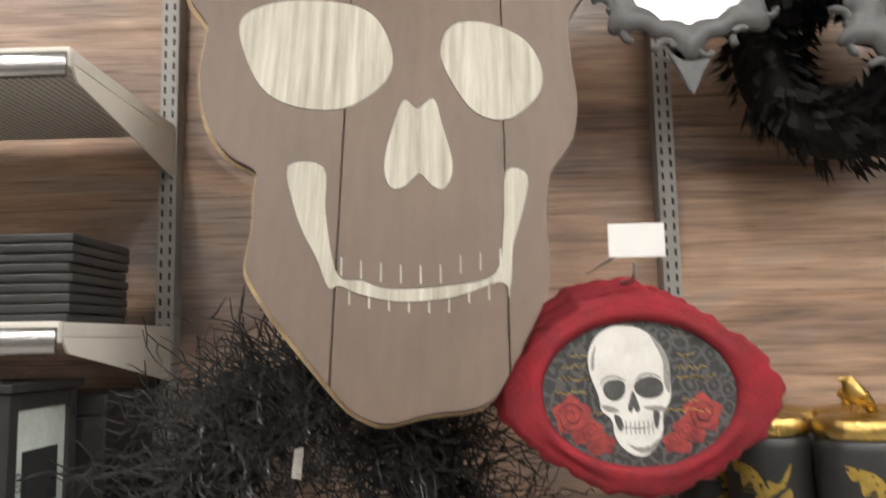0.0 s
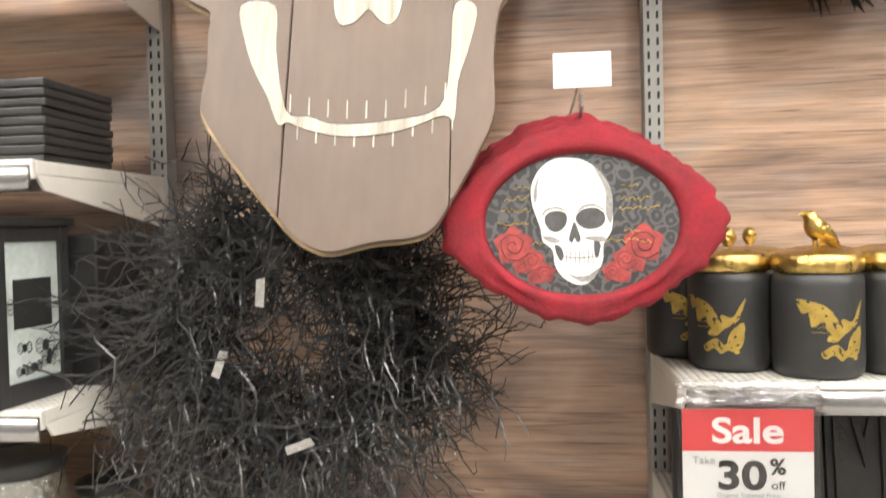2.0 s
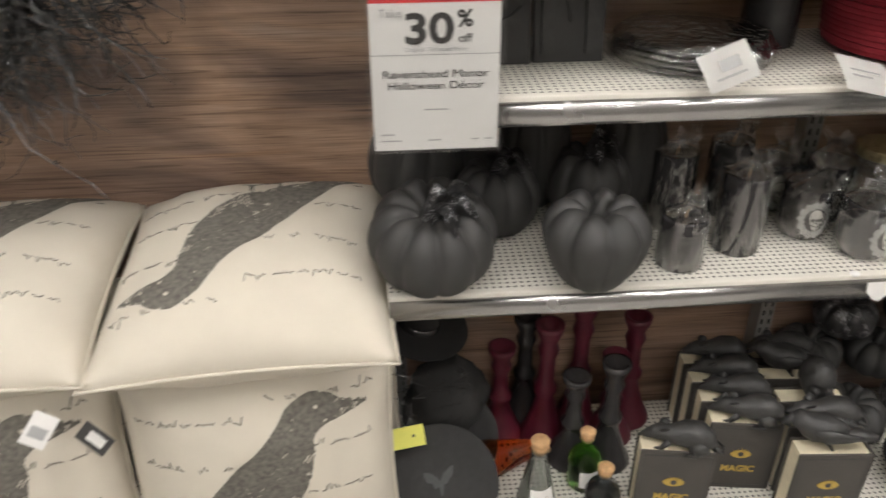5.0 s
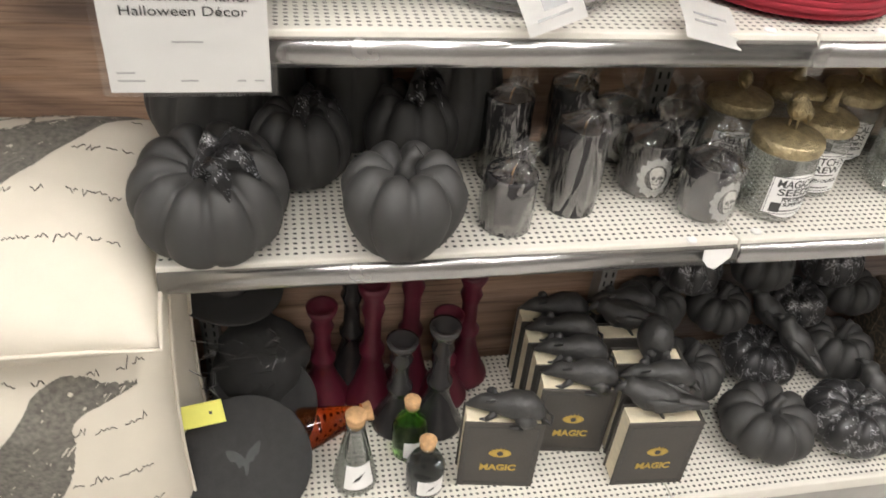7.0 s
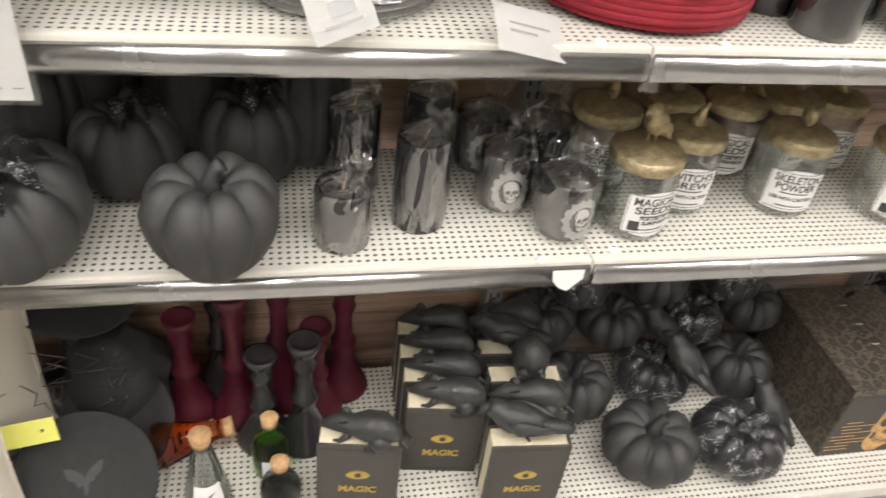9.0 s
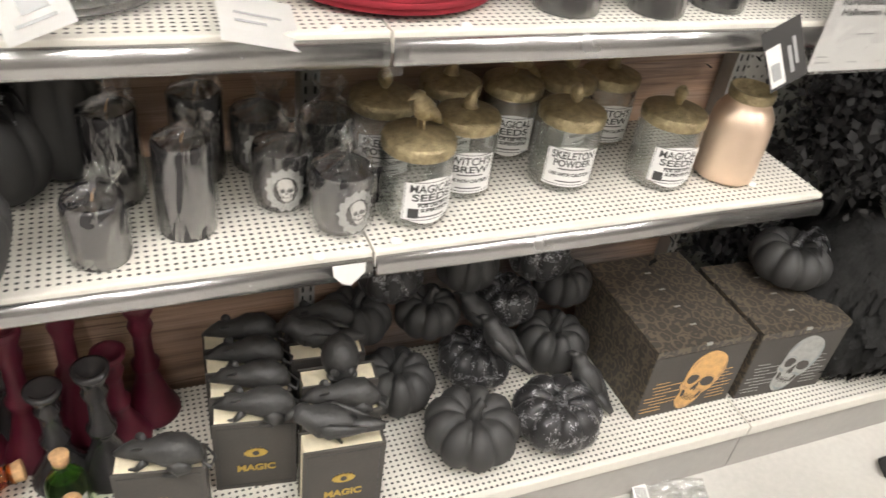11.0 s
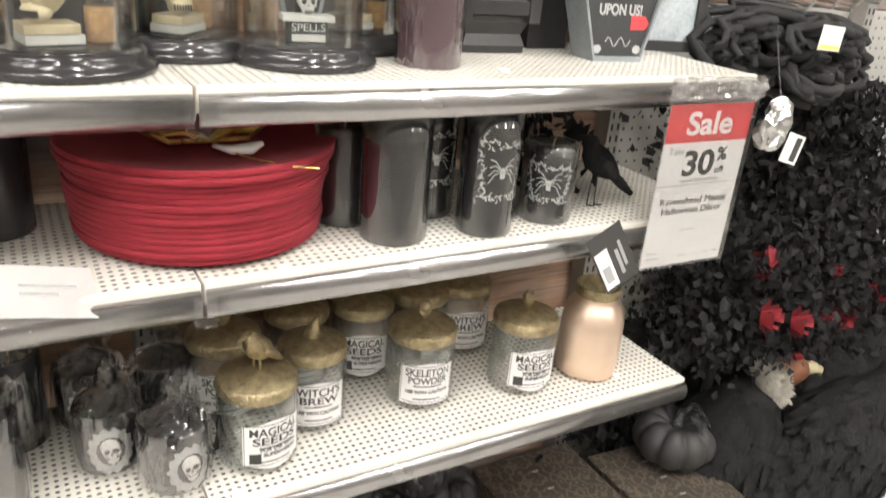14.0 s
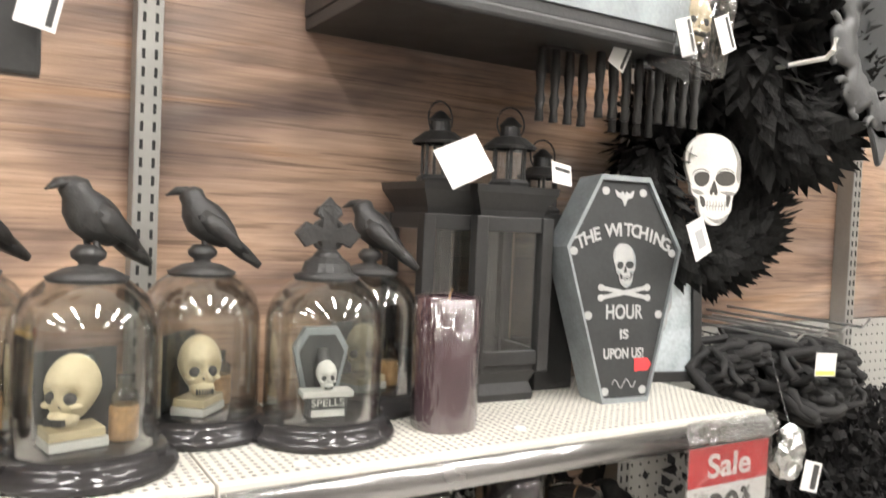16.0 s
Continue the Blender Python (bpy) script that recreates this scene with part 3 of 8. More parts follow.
def skull_print(parent, m, size, bone, dark, name="skull_motif"):
    """A thin raised engraving of a skull, turned a little to one side: bone, hollows, teeth and hatched shading."""
    b = part(name, slab(scaled(smooth_loop(SKULL, 4), size), 0.001, m=m @ pose(0, -0.001, 0)), bone, parent)
    bm = bmesh.new()
    for loop in SKULL_SOCKETS:
        cu, cv = sum(p[0] for p in loop) / len(loop), sum(p[1] for p in loop) / len(loop)
        slab(scaled(smooth_loop([(cu + (p[0] - cu) * 1.16, cv + (p[1] - cv) * 1.16) for p in loop], 3), size), 0.0006, bm=bm, m=m @ pose(0, -0.0017, 0))
    for k in range(7):
        x = -0.055 + k * 0.034
        z = -0.285 + 0.3 * (x - 0.05) ** 2
        for za, zb in ((z + 0.004, z + 0.05), (z - 0.05, z - 0.006)):
            slab(scaled([(x - 0.0022, za), (x + 0.0022, za), (x + 0.0022, zb), (x - 0.0022, zb)], size), 0.0006, bm=bm, m=m @ pose(0, -0.0017, 0))
    slab(scaled([(-0.075, -0.276), (0.05, -0.286), (0.17, -0.276), (0.17, -0.282), (0.05, -0.293), (-0.075, -0.283)], size), 0.0006, bm=bm, m=m @ pose(0, -0.0017, 0))
    tagged(part("skull_hollow", bm, dark, b), kind="stuff")
    sh = bmesh.new()
    for loop in SKULL_SHADES:
        slab(scaled(smooth_loop(loop, 2), size), 0.0003, bm=sh, m=m @ pose(0, -0.0014, 0))
    tagged(part("skull_shading", sh, M_ENGRAVE if bone is M_BONE else M_CORK if bone is M_COPPERINK else M_GALV, b), kind="stuff")
    return b


# ---- bay of pillows: skull sign, framed skull, wreath, pillows ----
def skull_sign():
    e = thing("skull_sign", pose(-0.505, -0.10, 1.535, -14, 1.2, 0), "large brown wooden skull sign with cream inlaid eyes and stitched grin", "wall sign")
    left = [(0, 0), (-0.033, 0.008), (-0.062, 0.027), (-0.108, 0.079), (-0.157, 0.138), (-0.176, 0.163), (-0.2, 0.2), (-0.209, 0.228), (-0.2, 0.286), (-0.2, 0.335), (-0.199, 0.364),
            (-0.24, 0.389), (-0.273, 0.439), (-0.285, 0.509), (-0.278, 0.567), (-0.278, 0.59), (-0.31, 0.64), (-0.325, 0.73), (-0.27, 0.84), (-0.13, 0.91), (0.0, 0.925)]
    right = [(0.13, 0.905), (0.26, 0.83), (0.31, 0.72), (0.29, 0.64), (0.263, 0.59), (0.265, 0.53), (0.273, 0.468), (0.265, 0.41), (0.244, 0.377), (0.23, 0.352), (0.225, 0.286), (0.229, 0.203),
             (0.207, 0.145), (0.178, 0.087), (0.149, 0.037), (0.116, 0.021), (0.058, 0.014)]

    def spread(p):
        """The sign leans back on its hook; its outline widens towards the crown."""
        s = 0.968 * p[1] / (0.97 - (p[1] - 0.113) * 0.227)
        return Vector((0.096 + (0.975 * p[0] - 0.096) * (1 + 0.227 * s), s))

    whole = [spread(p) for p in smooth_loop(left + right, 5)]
    cuts = (-0.085, 0.167)

    def clip(loop, a, keep_less):
        out = []
        for p, q in zip(loop, loop[1:] + loop[:1]):
            ins, ins2 = (p.x <= a) == keep_less, (q.x <= a) == keep_less
            if ins:
                out.append(p)
            if ins != ins2 and abs(q.x - p.x) > 1e-9:
                out.append(p + (q - p) * ((a - p.x) / (q.x - p.x)))
        return out

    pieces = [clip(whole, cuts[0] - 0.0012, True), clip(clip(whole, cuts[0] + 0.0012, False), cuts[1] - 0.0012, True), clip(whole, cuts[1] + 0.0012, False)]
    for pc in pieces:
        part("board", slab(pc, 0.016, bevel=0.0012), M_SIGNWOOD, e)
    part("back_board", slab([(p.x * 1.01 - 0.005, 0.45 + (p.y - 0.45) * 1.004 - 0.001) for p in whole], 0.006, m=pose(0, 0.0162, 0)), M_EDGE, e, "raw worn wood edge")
    P = pose(0, -0.002, 0)
    eye_l = smooth_loop([(-0.228, 0.585), (-0.2, 0.50), (-0.15, 0.462), (-0.07, 0.456), (-0.01, 0.495), (0.0, 0.545), (-0.03, 0.6), (-0.09, 0.62), (-0.18, 0.618)], 5)
    eye_r = smooth_loop([(0.072, 0.54), (0.095, 0.485), (0.13, 0.445), (0.175, 0.44), (0.215, 0.475), (0.221, 0.515), (0.195, 0.56), (0.14, 0.585), (0.09, 0.582)], 5)
    nose = smooth_loop([(0.018, 0.468), (0.038, 0.455), (0.062, 0.47), (0.075, 0.43), (0.09, 0.37), (0.078, 0.336), (0.06, 0.34), (0.042, 0.358), (0.022, 0.34), (0.0, 0.338), (-0.01, 0.37), (0.0, 0.42)], 4)
    mouth = smooth_loop([(-0.15, 0.37), (-0.098, 0.368), (-0.094, 0.30), (-0.076, 0.212), (-0.04, 0.202), (0.0, 0.19), (0.08, 0.194), (0.15, 0.212), (0.163, 0.28), (0.167, 0.36), (0.198, 0.355), (0.19, 0.30),
                         (0.176, 0.25), (0.172, 0.193), (0.155, 0.20), (0.09, 0.178), (0.01, 0.172), (-0.05, 0.185), (-0.072, 0.195), (-0.088, 0.192), (-0.106, 0.235), (-0.125, 0.27), (-0.14, 0.31)], 4)
    eye_l, eye_r, nose, mouth = ([spread(p) for p in lp] for lp in (eye_l, eye_r, nose, mouth))
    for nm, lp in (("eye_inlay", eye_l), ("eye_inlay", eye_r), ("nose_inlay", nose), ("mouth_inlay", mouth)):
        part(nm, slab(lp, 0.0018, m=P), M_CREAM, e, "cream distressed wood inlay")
        # Dark copy shifted up and left stands in for shade at the inlay's edge.
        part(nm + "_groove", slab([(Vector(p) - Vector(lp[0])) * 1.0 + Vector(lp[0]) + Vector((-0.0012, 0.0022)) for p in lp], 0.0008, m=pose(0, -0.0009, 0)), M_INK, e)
    for k in range(9):
        u = -0.07 + k * 0.0285
        base = 0.186 + 0.9 * (u - 0.045) ** 2 + 0.012 * (u > 0.1)
        for du, dv in ((0, 0.012), (0.012, -0.03)):
            part("stitch", slab([spread(p) for p in scaled([(-0.0014, 0), (0.0014, 0), (0.001, 0.026), (-0.001, 0.026)], 1, u + du, base + dv)], 0.0014, m=P), M_CREAM, e)
    part("hook", tube([(0.0, 0.02, 0.93), (0.0, 0.12, 0.96), (0, 0.26, 0.99)], 0.003), M_WIRE, e)


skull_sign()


def twig_wreath(x, y, z, r_mid, label, seed=3, count=1750):
    rnd = random.Random(seed)
    e = thing("twig_wreath", pose(x, y, z), label, "wreath")
    ring = [(r_mid * math.cos(a), 0.02, r_mid * math.sin(a)) for a in [2 * math.pi * k / 40 for k in range(41)]]
    part("ring", tube(ring, 0.03, 8), M_TWIG, e, smooth=True)
    bm = bmesh.new()
    for k in range(count):
        a = rnd.uniform(0, 2 * math.pi)
        rr = r_mid + rnd.uniform(-0.09, 0.06)
        inner = rnd.random() < 0.34
        d = -1 if inner else 1
        tang = rnd.gauss(0.55, 0.5)
        p = Vector((rr * math.cos(a), rnd.uniform(-0.04, 0.04), rr * math.sin(a)))
        v = Vector((math.cos(a), 0, math.sin(a))) * d + Vector((-math.sin(a), 0, math.cos(a))) * tang + Vector((0, rnd.uniform(-0.9, 0.35), 0))
        v.normalize()
        ln = rnd.uniform(0.08, 0.14) if inner else rnd.uniform(0.1, 0.25) * (1.0 + 0.35 * max(0, -math.cos(a)) if math.sin(a) < 0.4 else 0.8)
        pts = [p]
        n = 6
        w = v.copy()
        for i in range(n):
            w = (w + Vector((rnd.gauss(0, 0.42), rnd.gauss(0, 0.3), rnd.gauss(0, 0.42) - 0.05))).normalized()
            p = p + w * ln / n
            p.y = min(p.y, BACK - y - 0.02)
            pts.append(p.copy())
            if i >= 2 and rnd.random() < 0.45:
                q = [p]
                s = (w + Vector((rnd.gauss(0, 0.8), rnd.gauss(0, 0.6), rnd.gauss(0, 0.8)))).normalized()
                for _ in range(3):
                    s = (s + Vector((rnd.gauss(0, 0.3), rnd.gauss(0, 0.3), rnd.gauss(0, 0.3)))).normalized()
                    q.append(q[-1] + s * rnd.uniform(0.012, 0.024))
                tube(q, 0.0017, 3, bm, 0.5)
        tube(pts, rnd.uniform(0.0019, 0.0034), 3, bm, 0.45)
    tagged(part("twig", bm, M_TWIG, e, "black lacquered twigs with a wet shine"), kind="stuff")
    for tx, ty, tz, turn in ((0.045, -0.12, -0.165, 70), (-0.005, -0.14, 0.085, 5), (-0.08, -0.13, -0.03, 20)):
        t = part("paper_tag", roughen(box((-0.007, -0.0008, -0.022), (0.007, 0.0008, 0.022)), 0.004, 60), M_MIRROR, e, "small crumpled foil tag")
        t.matrix_local = pose(tx, ty, tz, 10, turn, 15)
    return e


twig_wreath(-0.645, 0.14, 1.385, 0.20, "bushy black twig wreath hanging on the wood panel")


def oval_frame(m, label, front=True):
    e = thing("oval_frame", m, label, "picture frame", "framed skull pictures")
    hw, hh, n = 0.195, 0.144, 192
    bm = bmesh.new()
    rows = []
    for k in range(n):
        a = 2 * math.pi * k / n
        c, s = math.cos(a), math.sin(a)
        lens = 1.0 + 0.05 * abs(c) ** 6 - 0.075 * abs(math.sin(2 * a)) ** 2
        edge = lens * (1 + 0.014 * math.cos(13 * a) + 0.012 * math.sin(23 * a) + 0.008 * math.cos(41 * a))
        rows.append([bm.verts.new((hw * c * f * g, yy, hh * s * f * g)) for f, g, yy in
                     ((1.0, edge, 0.014), (1.0, edge, 0.002), (0.93, lens, -0.008), (0.86, lens, -0.004), (0.80, 1.0, -0.011), (0.735, 1.0, -0.004), (0.70, 1.0, 0.006))])
    for a, b in zip(rows, rows[1:] + rows[:1]):
        for i in range(6):
            bm.faces.new((a[i], a[i + 1], b[i + 1], b[i]))
        bm.faces.new((a[6], a[0], b[0], b[6]))
    roughen(bm, 0.0012, 60)
    bmesh.ops.recalc_face_normals(bm, faces=bm.faces)
    part("frame", bm, M_VELVET, e, "red flocked oval frame", True)
    if not front:
        return e
    part("picture", slab(oval(0, 0, hw * 0.735, hh * 0.735, 48), 0.003, m=pose(0, 0.003, 0)), M_DAMASK, e, "dark printed picture with skull, roses and gold script")
    pic = skull_print(e, pose(-0.012, 0.0025, 0.004), 0.185, M_BONE, M_SOCKET)
    rnd = random.Random(7)
    for sx in (-0.098, 0.088):
        for k in range(5):
            r = (0.026, 0.017, 0.014, 0.011, 0.01)[k]
            cx, cz = sx + (0, 0.026, 0.045, 0.01, 0.03)[k] * (1 if sx < 0 else -1), -0.03 - (0, 0.022, 0.04, 0.03, 0.046)[k]
            part("rose_print", slab([(cx + r * (1 + 0.15 * math.sin(5 * t)) * math.cos(t), cz + r * (1 + 0.15 * math.sin(5 * t)) * math.sin(t)) for t in [2 * math.pi * j / 20 for j in range(20)]], 0.0006, m=pose(0, 0.0022 - 0.0001 * k, 0)), M_ROSE, e)
            whorl = [(cx + r * (0.12 + 0.05 * j) * (1 + 0.12 * math.sin(3.7 * j)) * math.cos(0.75 * j), 0.0018 - 0.0001 * k, cz + r * (0.12 + 0.05 * j) * math.sin(0.75 * j)) for j in range(17)]
            part("rose_outline", tube(whorl, r * 0.035, 3), M_REDGLASS, e)
    for k, (x0, x1, zz) in enumerate(((-0.095, -0.065, 0.055), (-0.11, -0.07, 0.04), (-0.115, -0.07, 0.022), (-0.12, -0.072, 0.003), (0.058, 0.085, 0.052), (0.058, 0.10, 0.035), (0.055, 0.115, 0.02), (0.06, 0.085, -0.01), (-0.07, 0.10, -0.026))):
        pts = []
        x = x0
        while x < x1:
            pts.append((x, 0.0022, zz + rnd.uniform(-0.004, 0.004)))
            x += 0.004
        part("gold_script", tube(pts, 0.0007, 4), M_GOLDINK, e)
    return e


RX, RZ = -0.15, 1.567
for k in range(3):
    oval_frame(pose(RX - 0.006 * k, -0.012 + 0.032 * k, RZ + 0.004 + 0.013 * k, -4), "red flocked oval frame hanging behind others on a peg hook", False)
oval_frame(pose(RX, -0.048, RZ, -4), "red flocked oval frame with a printed white skull and roses")


def peg_hook(x, z, y0, label_card=True):
    e = thing("peg_hook", pose(x, 0, z), "zinc wire peg hook with a white price card", "display hook", "peg hooks")
    part("wire", tube([(0, BACK, 0), (0, y0 + 0.02, -0.004), (0, y0, 0.004), (0, y0 - 0.006, 0.02)], 0.003), M_WIRE, e)
    if label_card:
        part("scan_wire", tube([(0, BACK, 0.04), (0, y0 - 0.02, 0.045)], 0.0025), M_WIRE, e)
        part("price_card", box((-0.041, y0 - 0.024, 0.026), (0.041, y0 - 0.021, 0.076), 0.001), M_WHITE, e, "blank white price card")
    return e


peg_hook(-0.145, 1.735, -0.03)


def sale_sign(x, z, y=-0.018, lean=0.0, turn=0.0):
    """Printed sale card in a clear holder clipped to the price rail; z is the red band's top."""
    e = thing("sale_sign", pose(x, y, z, lean, 0, turn), "red and white sale card in a clear holder", "sale sign", "sale signs")
    w, h = 0.184, 0.278
    part("card", box((0, 0, -h), (w, 0.0008, 0)), M_WHITE, e)
    part("red_band", box((0, -0.0006, -0.062), (w, -0.0001, 0)), M_RED, e)
    t = lambda s, size, mt, xx, zz, wd, b=0.0: lettering(s, size, mt, e, pose(xx, -0.0008, zz, 90), 0.0003, bold=b, width=wd)
    t("Sale", 0.052, M_WHITE, w * 0.5, -0.049, 0.1, 0.0012)
    t("Take", 0.016, M_GREYINK, 0.03, -0.081, 0.032)
    t("30", 0.058, M_INK, 0.083, -0.117, 0.068, 0.0016)
    t("%", 0.032, M_INK, 0.134, -0.095, 0.022, 0.0008)
    t("off", 0.017, M_INK, 0.134, -0.117, 0.02)
    part("rule", box((0, -0.0005, -0.1345), (w, -0.0001, -0.1335)), M_GREYINK, e)
    t("Original Ticketed Price", 0.008, M_GREYINK, w * 0.5, -0.129, 0.088)
    t("Ravenshead Manor", 0.016, M_INK, w * 0.5, -0.167, 0.152)
    t("Halloween D\u00e9cor", 0.016, M_INK, w * 0.5, -0.184, 0.138)
    for k, (a, b, c) in enumerate(((0.075, 0.11, -0.214), (0.01, 0.03, -0.252), (0.01, 0.04, -0.262), (0.08, 0.10, -0.262), (0.145, 0.155, -0.262), (0.165, 0.176, -0.262))):
        part("small_print", box((a, -0.0005, c - 0.002), (b, -0.0001, c)), M_GREYINK, e)
    part("holder", box((-0.008, -0.0025, -h - 0.004), (w + 0.008, -0.0018, 0.045)), M_CLEAR, e, "clear plastic holder")
    for zz, rr in ((0.014, 0.006), (0.026, 0.008), (0.037, 0.006)):
        fold = tube([(-0.008 + (w + 0.016) * q / 26, -0.006, zz) for q in range(27)], rr, 8)
        part("holder_fold", roughen(fold, 0.0055, 75), M_WRAP, e, "crumpled clear fold of the holder")
    return e


sale_sign(-0.008, 1.292)
sale_sign(1.625, 1.286, turn=-1)


# ---- raven pillows ----
PW = 0.256


def pillow_xyz(u, v, thick=0.205):
    """Face of a soft square cushion, u and v from -1 to 1."""
    pin = 0.055
    x = PW * u * (1 - pin * (1 - v * v) * abs(u) ** 3)
    y = PW * v * (1 - pin * (1 - u * u) * abs(v) ** 3)
    f = max(0.0, (1 - abs(u) ** 3.0)) ** 0.6 * max(0.0, (1 - abs(v) ** 3.0)) ** 0.6
    wr = 0.010 * noise.noise(Vector((u * 2.2, v * 2.2, 3))) + 0.003 * noise.noise(Vector((u * 6, v * 6, 1)))
    return Vector((x, y, 0.5 * thick * f + wr * min(1, f * 2)))


RAVEN = [(0.82, 0.50), (0.66, 0.555), (0.54, 0.62), (0.40, 0.64), (0.26, 0.56), (0.18, 0.42), (0.05, 0.25), (-0.14, 0.06), (-0.34, -0.18), (-0.53, -0.46), (-0.72, -0.74), (-0.80, -0.88), (-0.70, -0.88), (-0.54, -0.75), (-0.38, -0.64),
         (-0.16, -0.58), (0.06, -0.48), (0.24, -0.30), (0.37, -0.06), (0.42, 0.16), (0.43, 0.31), (0.52, 0.395), (0.66, 0.45)]
RAVEN_LEGS = ([(-0.02, -0.50), (0.02, -0.51), (0.035, -0.64), (0.12, -0.68), (0.01, -0.67), (-0.07, -0.70), (0.005, -0.64)], [(-0.22, -0.57), (-0.18, -0.58), (-0.165, -0.70), (-0.08, -0.75), (-0.19, -0.735), (-0.27, -0.77), (-0.195, -0.70)])


def inside(p, loop):
    x, y = p
    hit = False
    for (x1, y1), (x2, y2) in zip(loop, loop[1:] + loop[:1]):
        if (y1 > y) != (y2 > y) and x < (x2 - x1) * (y - y1) / (y2 - y1) + x1:
            hit = not hit
    return hit


def build_pillow(m, label):
    e = thing("pillow", m, label, "pillow", "raven pillows")
    n = 40
    bm = bmesh.new()
    grid = {}
    for s in (1, -1):
        for i in range(n + 1):
            for j in range(n + 1):
                u, v = 2 * i / n - 1, 2 * j / n - 1
                rim = i in (0, n) or j in (0, n)
                if rim and s < 0:
                    grid[s, i, j] = grid[1, i, j]
                    continue
                p = pillow_xyz(u, v)
                grid[s, i, j] = bm.verts.new((p.x, p.y, p.z * s))
        for i in range(n):
            for j in range(n):
                q = [grid[s, i, j], grid[s, i + 1, j], grid[s, i + 1, j + 1], grid[s, i, j + 1]]
                bm.faces.new(q if s > 0 else q[::-1])
    part("cover", bm, M_LINEN, e, "natural linen cover", True)
    edge = [pillow_xyz(u, v) for u, v in [(-1 + 2 * k / 24, -1) for k in range(24)] + [(1, -1 + 2 * k / 24) for k in range(24)] + [(1 - 2 * k / 24, 1) for k in range(24)] + [(-1, 1 - 2 * k / 24) for k in range(25)]]
    part("piping", tube([p * 1.006 for p in edge], 0.0035, 5), M_LINEN, e, smooth=True)
    loop = [(p[0], p[1]) for p in smooth_loop(RAVEN, 5)]
    n = 280
    bm = bmesh.new()
    vs = {}

    def vert(i, j):
        if (i, j) not in vs:
            p = pillow_xyz(2 * i / n - 1, 2 * j / n - 1)
            vs[i, j] = bm.verts.new((p.x, p.y, p.z + 0.0012))
        return vs[i, j]

    rnd = random.Random(5)
    for i in range(n):
        for j in range(n):
            u, v = (2 * i + 1) / n - 1, (2 * j + 1) / n - 1
            k = noise.noise(Vector((u * 30, v * 30, 0))) * 0.012
            if inside((u + k, v + k), loop) or any(inside((u, v), leg) for leg in RAVEN_LEGS):
                along, across = 0.64 * u + 0.77 * v, 0.77 * u - 0.64 * v
                edge = across - 0.10 * along
                worn = noise.noise(Vector((across * 75, along * 16, 7))) > 0.62 - 0.42 * max(0.0, min(1.0, (edge - 0.02) * 4)) and noise.noise(Vector((u * 5, v * 5, 2))) > -0.02
                worn = worn or math.hypot(u - 0.45, v - 0.535) < 0.014
                if not worn:
                    bm.faces.new((vert(i, j), vert(i + 1, j), vert(i + 1, j + 1), vert(i, j + 1)))
    part("raven_print", bm, M_PRINT, e, "charcoal raven print")
    bm = bmesh.new()
    for row in range(8):
        v0 = 0.62 - row * 0.19 + rnd.uniform(-0.03, 0.03)
        u0 = -0.8 if row % 2 else 0.1
        for k in range(9):
            u = u0 + k * 0.085 + rnd.uniform(-0.02, 0.02)
            if abs(u) > 0.85 or inside((u, v0), loop) or inside((u + 0.06, v0), loop) or rnd.random() < 0.15:
                continue
            pts = []
            for s in range(6):
                uu, vv = u + s * 0.013, v0 + rnd.uniform(-0.018, 0.018) + 0.01 * s * (rnd.random() < 0.2)
                p = pillow_xyz(uu, vv)
                pts.append((p.x, p.y, p.z + 0.0006))
            tube(pts, 0.0012, 3, bm)
    tagged(part("script_print", bm, M_PRINT, e, "faded handwritten script print"), kind="stuff")
    return e


first = build_pillow(pose(-0.25, 0.015, 0.41, 84, 0, 0), "cream linen pillow with a charcoal raven, standing upright")
copy_thing(first, pose(-0.752, 0.01, 0.395, 84, 0, 1.5))
for px in (-0.24, -0.75):
    copy_thing(first, pose(px, 0.20, 0.41, 86, 0, 0))["label"] = "cream linen pillow standing behind the front row"
copy_thing(first, pose(-0.245, 0.14, 0.708, -8, 3, 180))["label"] = "cream linen raven pillow lying flat on top of the pile"
copy_thing(first, pose(-0.752, 0.14, 0.692, -8, 2.5, 181))["label"] = "cream linen raven pillow lying flat on top of the pile"

e = thing("swing_tag", pose(-0.545, -0.125, 0.63), "white and black paper swing tags on a pillow corner", "price tag")
t = part("tag_card", box((-0.02, -0.001, -0.06), (0.02, 0, 0), 0.0005), M_WHITE, e)
t.matrix_local = pose(0, 0, 0, -20, 35, 0)
c = part("barcode", box((-0.013, -0.0016, -0.045), (0.013, -0.0012, -0.025)), M_GREYINK, t)
t = part("tag_card", box((-0.022, -0.001, -0.055), (0.022, 0, 0), 0.0005), M_INK, e, "black printed tag")
t.matrix_local = pose(0.045, -0.004, -0.03, -15, -50, 0)
part("tag_panel", box((-0.01, -0.0016, -0.045), (0.012, -0.0012, -0.015)), M_WHITE, t)

# white wire fence at the front of the base shelf
e = thing("wire_fence", pose(-0.97, DECK_FRONT - 0.012, Z_DECK), "white coated wire fence along the base shelf front", "shelf fence")
part("rail", tube([(0, 0, 0.002), (0, 0, 0.19), (0.895, 0, 0.19), (0.925, 0, 0.12), (0.925, 0, 0.002)], 0.0026, 6), M_WHITEWIRE, e)
part("hook", tube([(0.02, 0, 0.0), (0.02, 0.02, 0.002)], 0.0022, 5), M_WHITEWIRE, e)
part("hook", tube([(0.90, 0, 0.0), (0.90, 0.02, 0.002)], 0.0022, 5), M_WHITEWIRE, e)
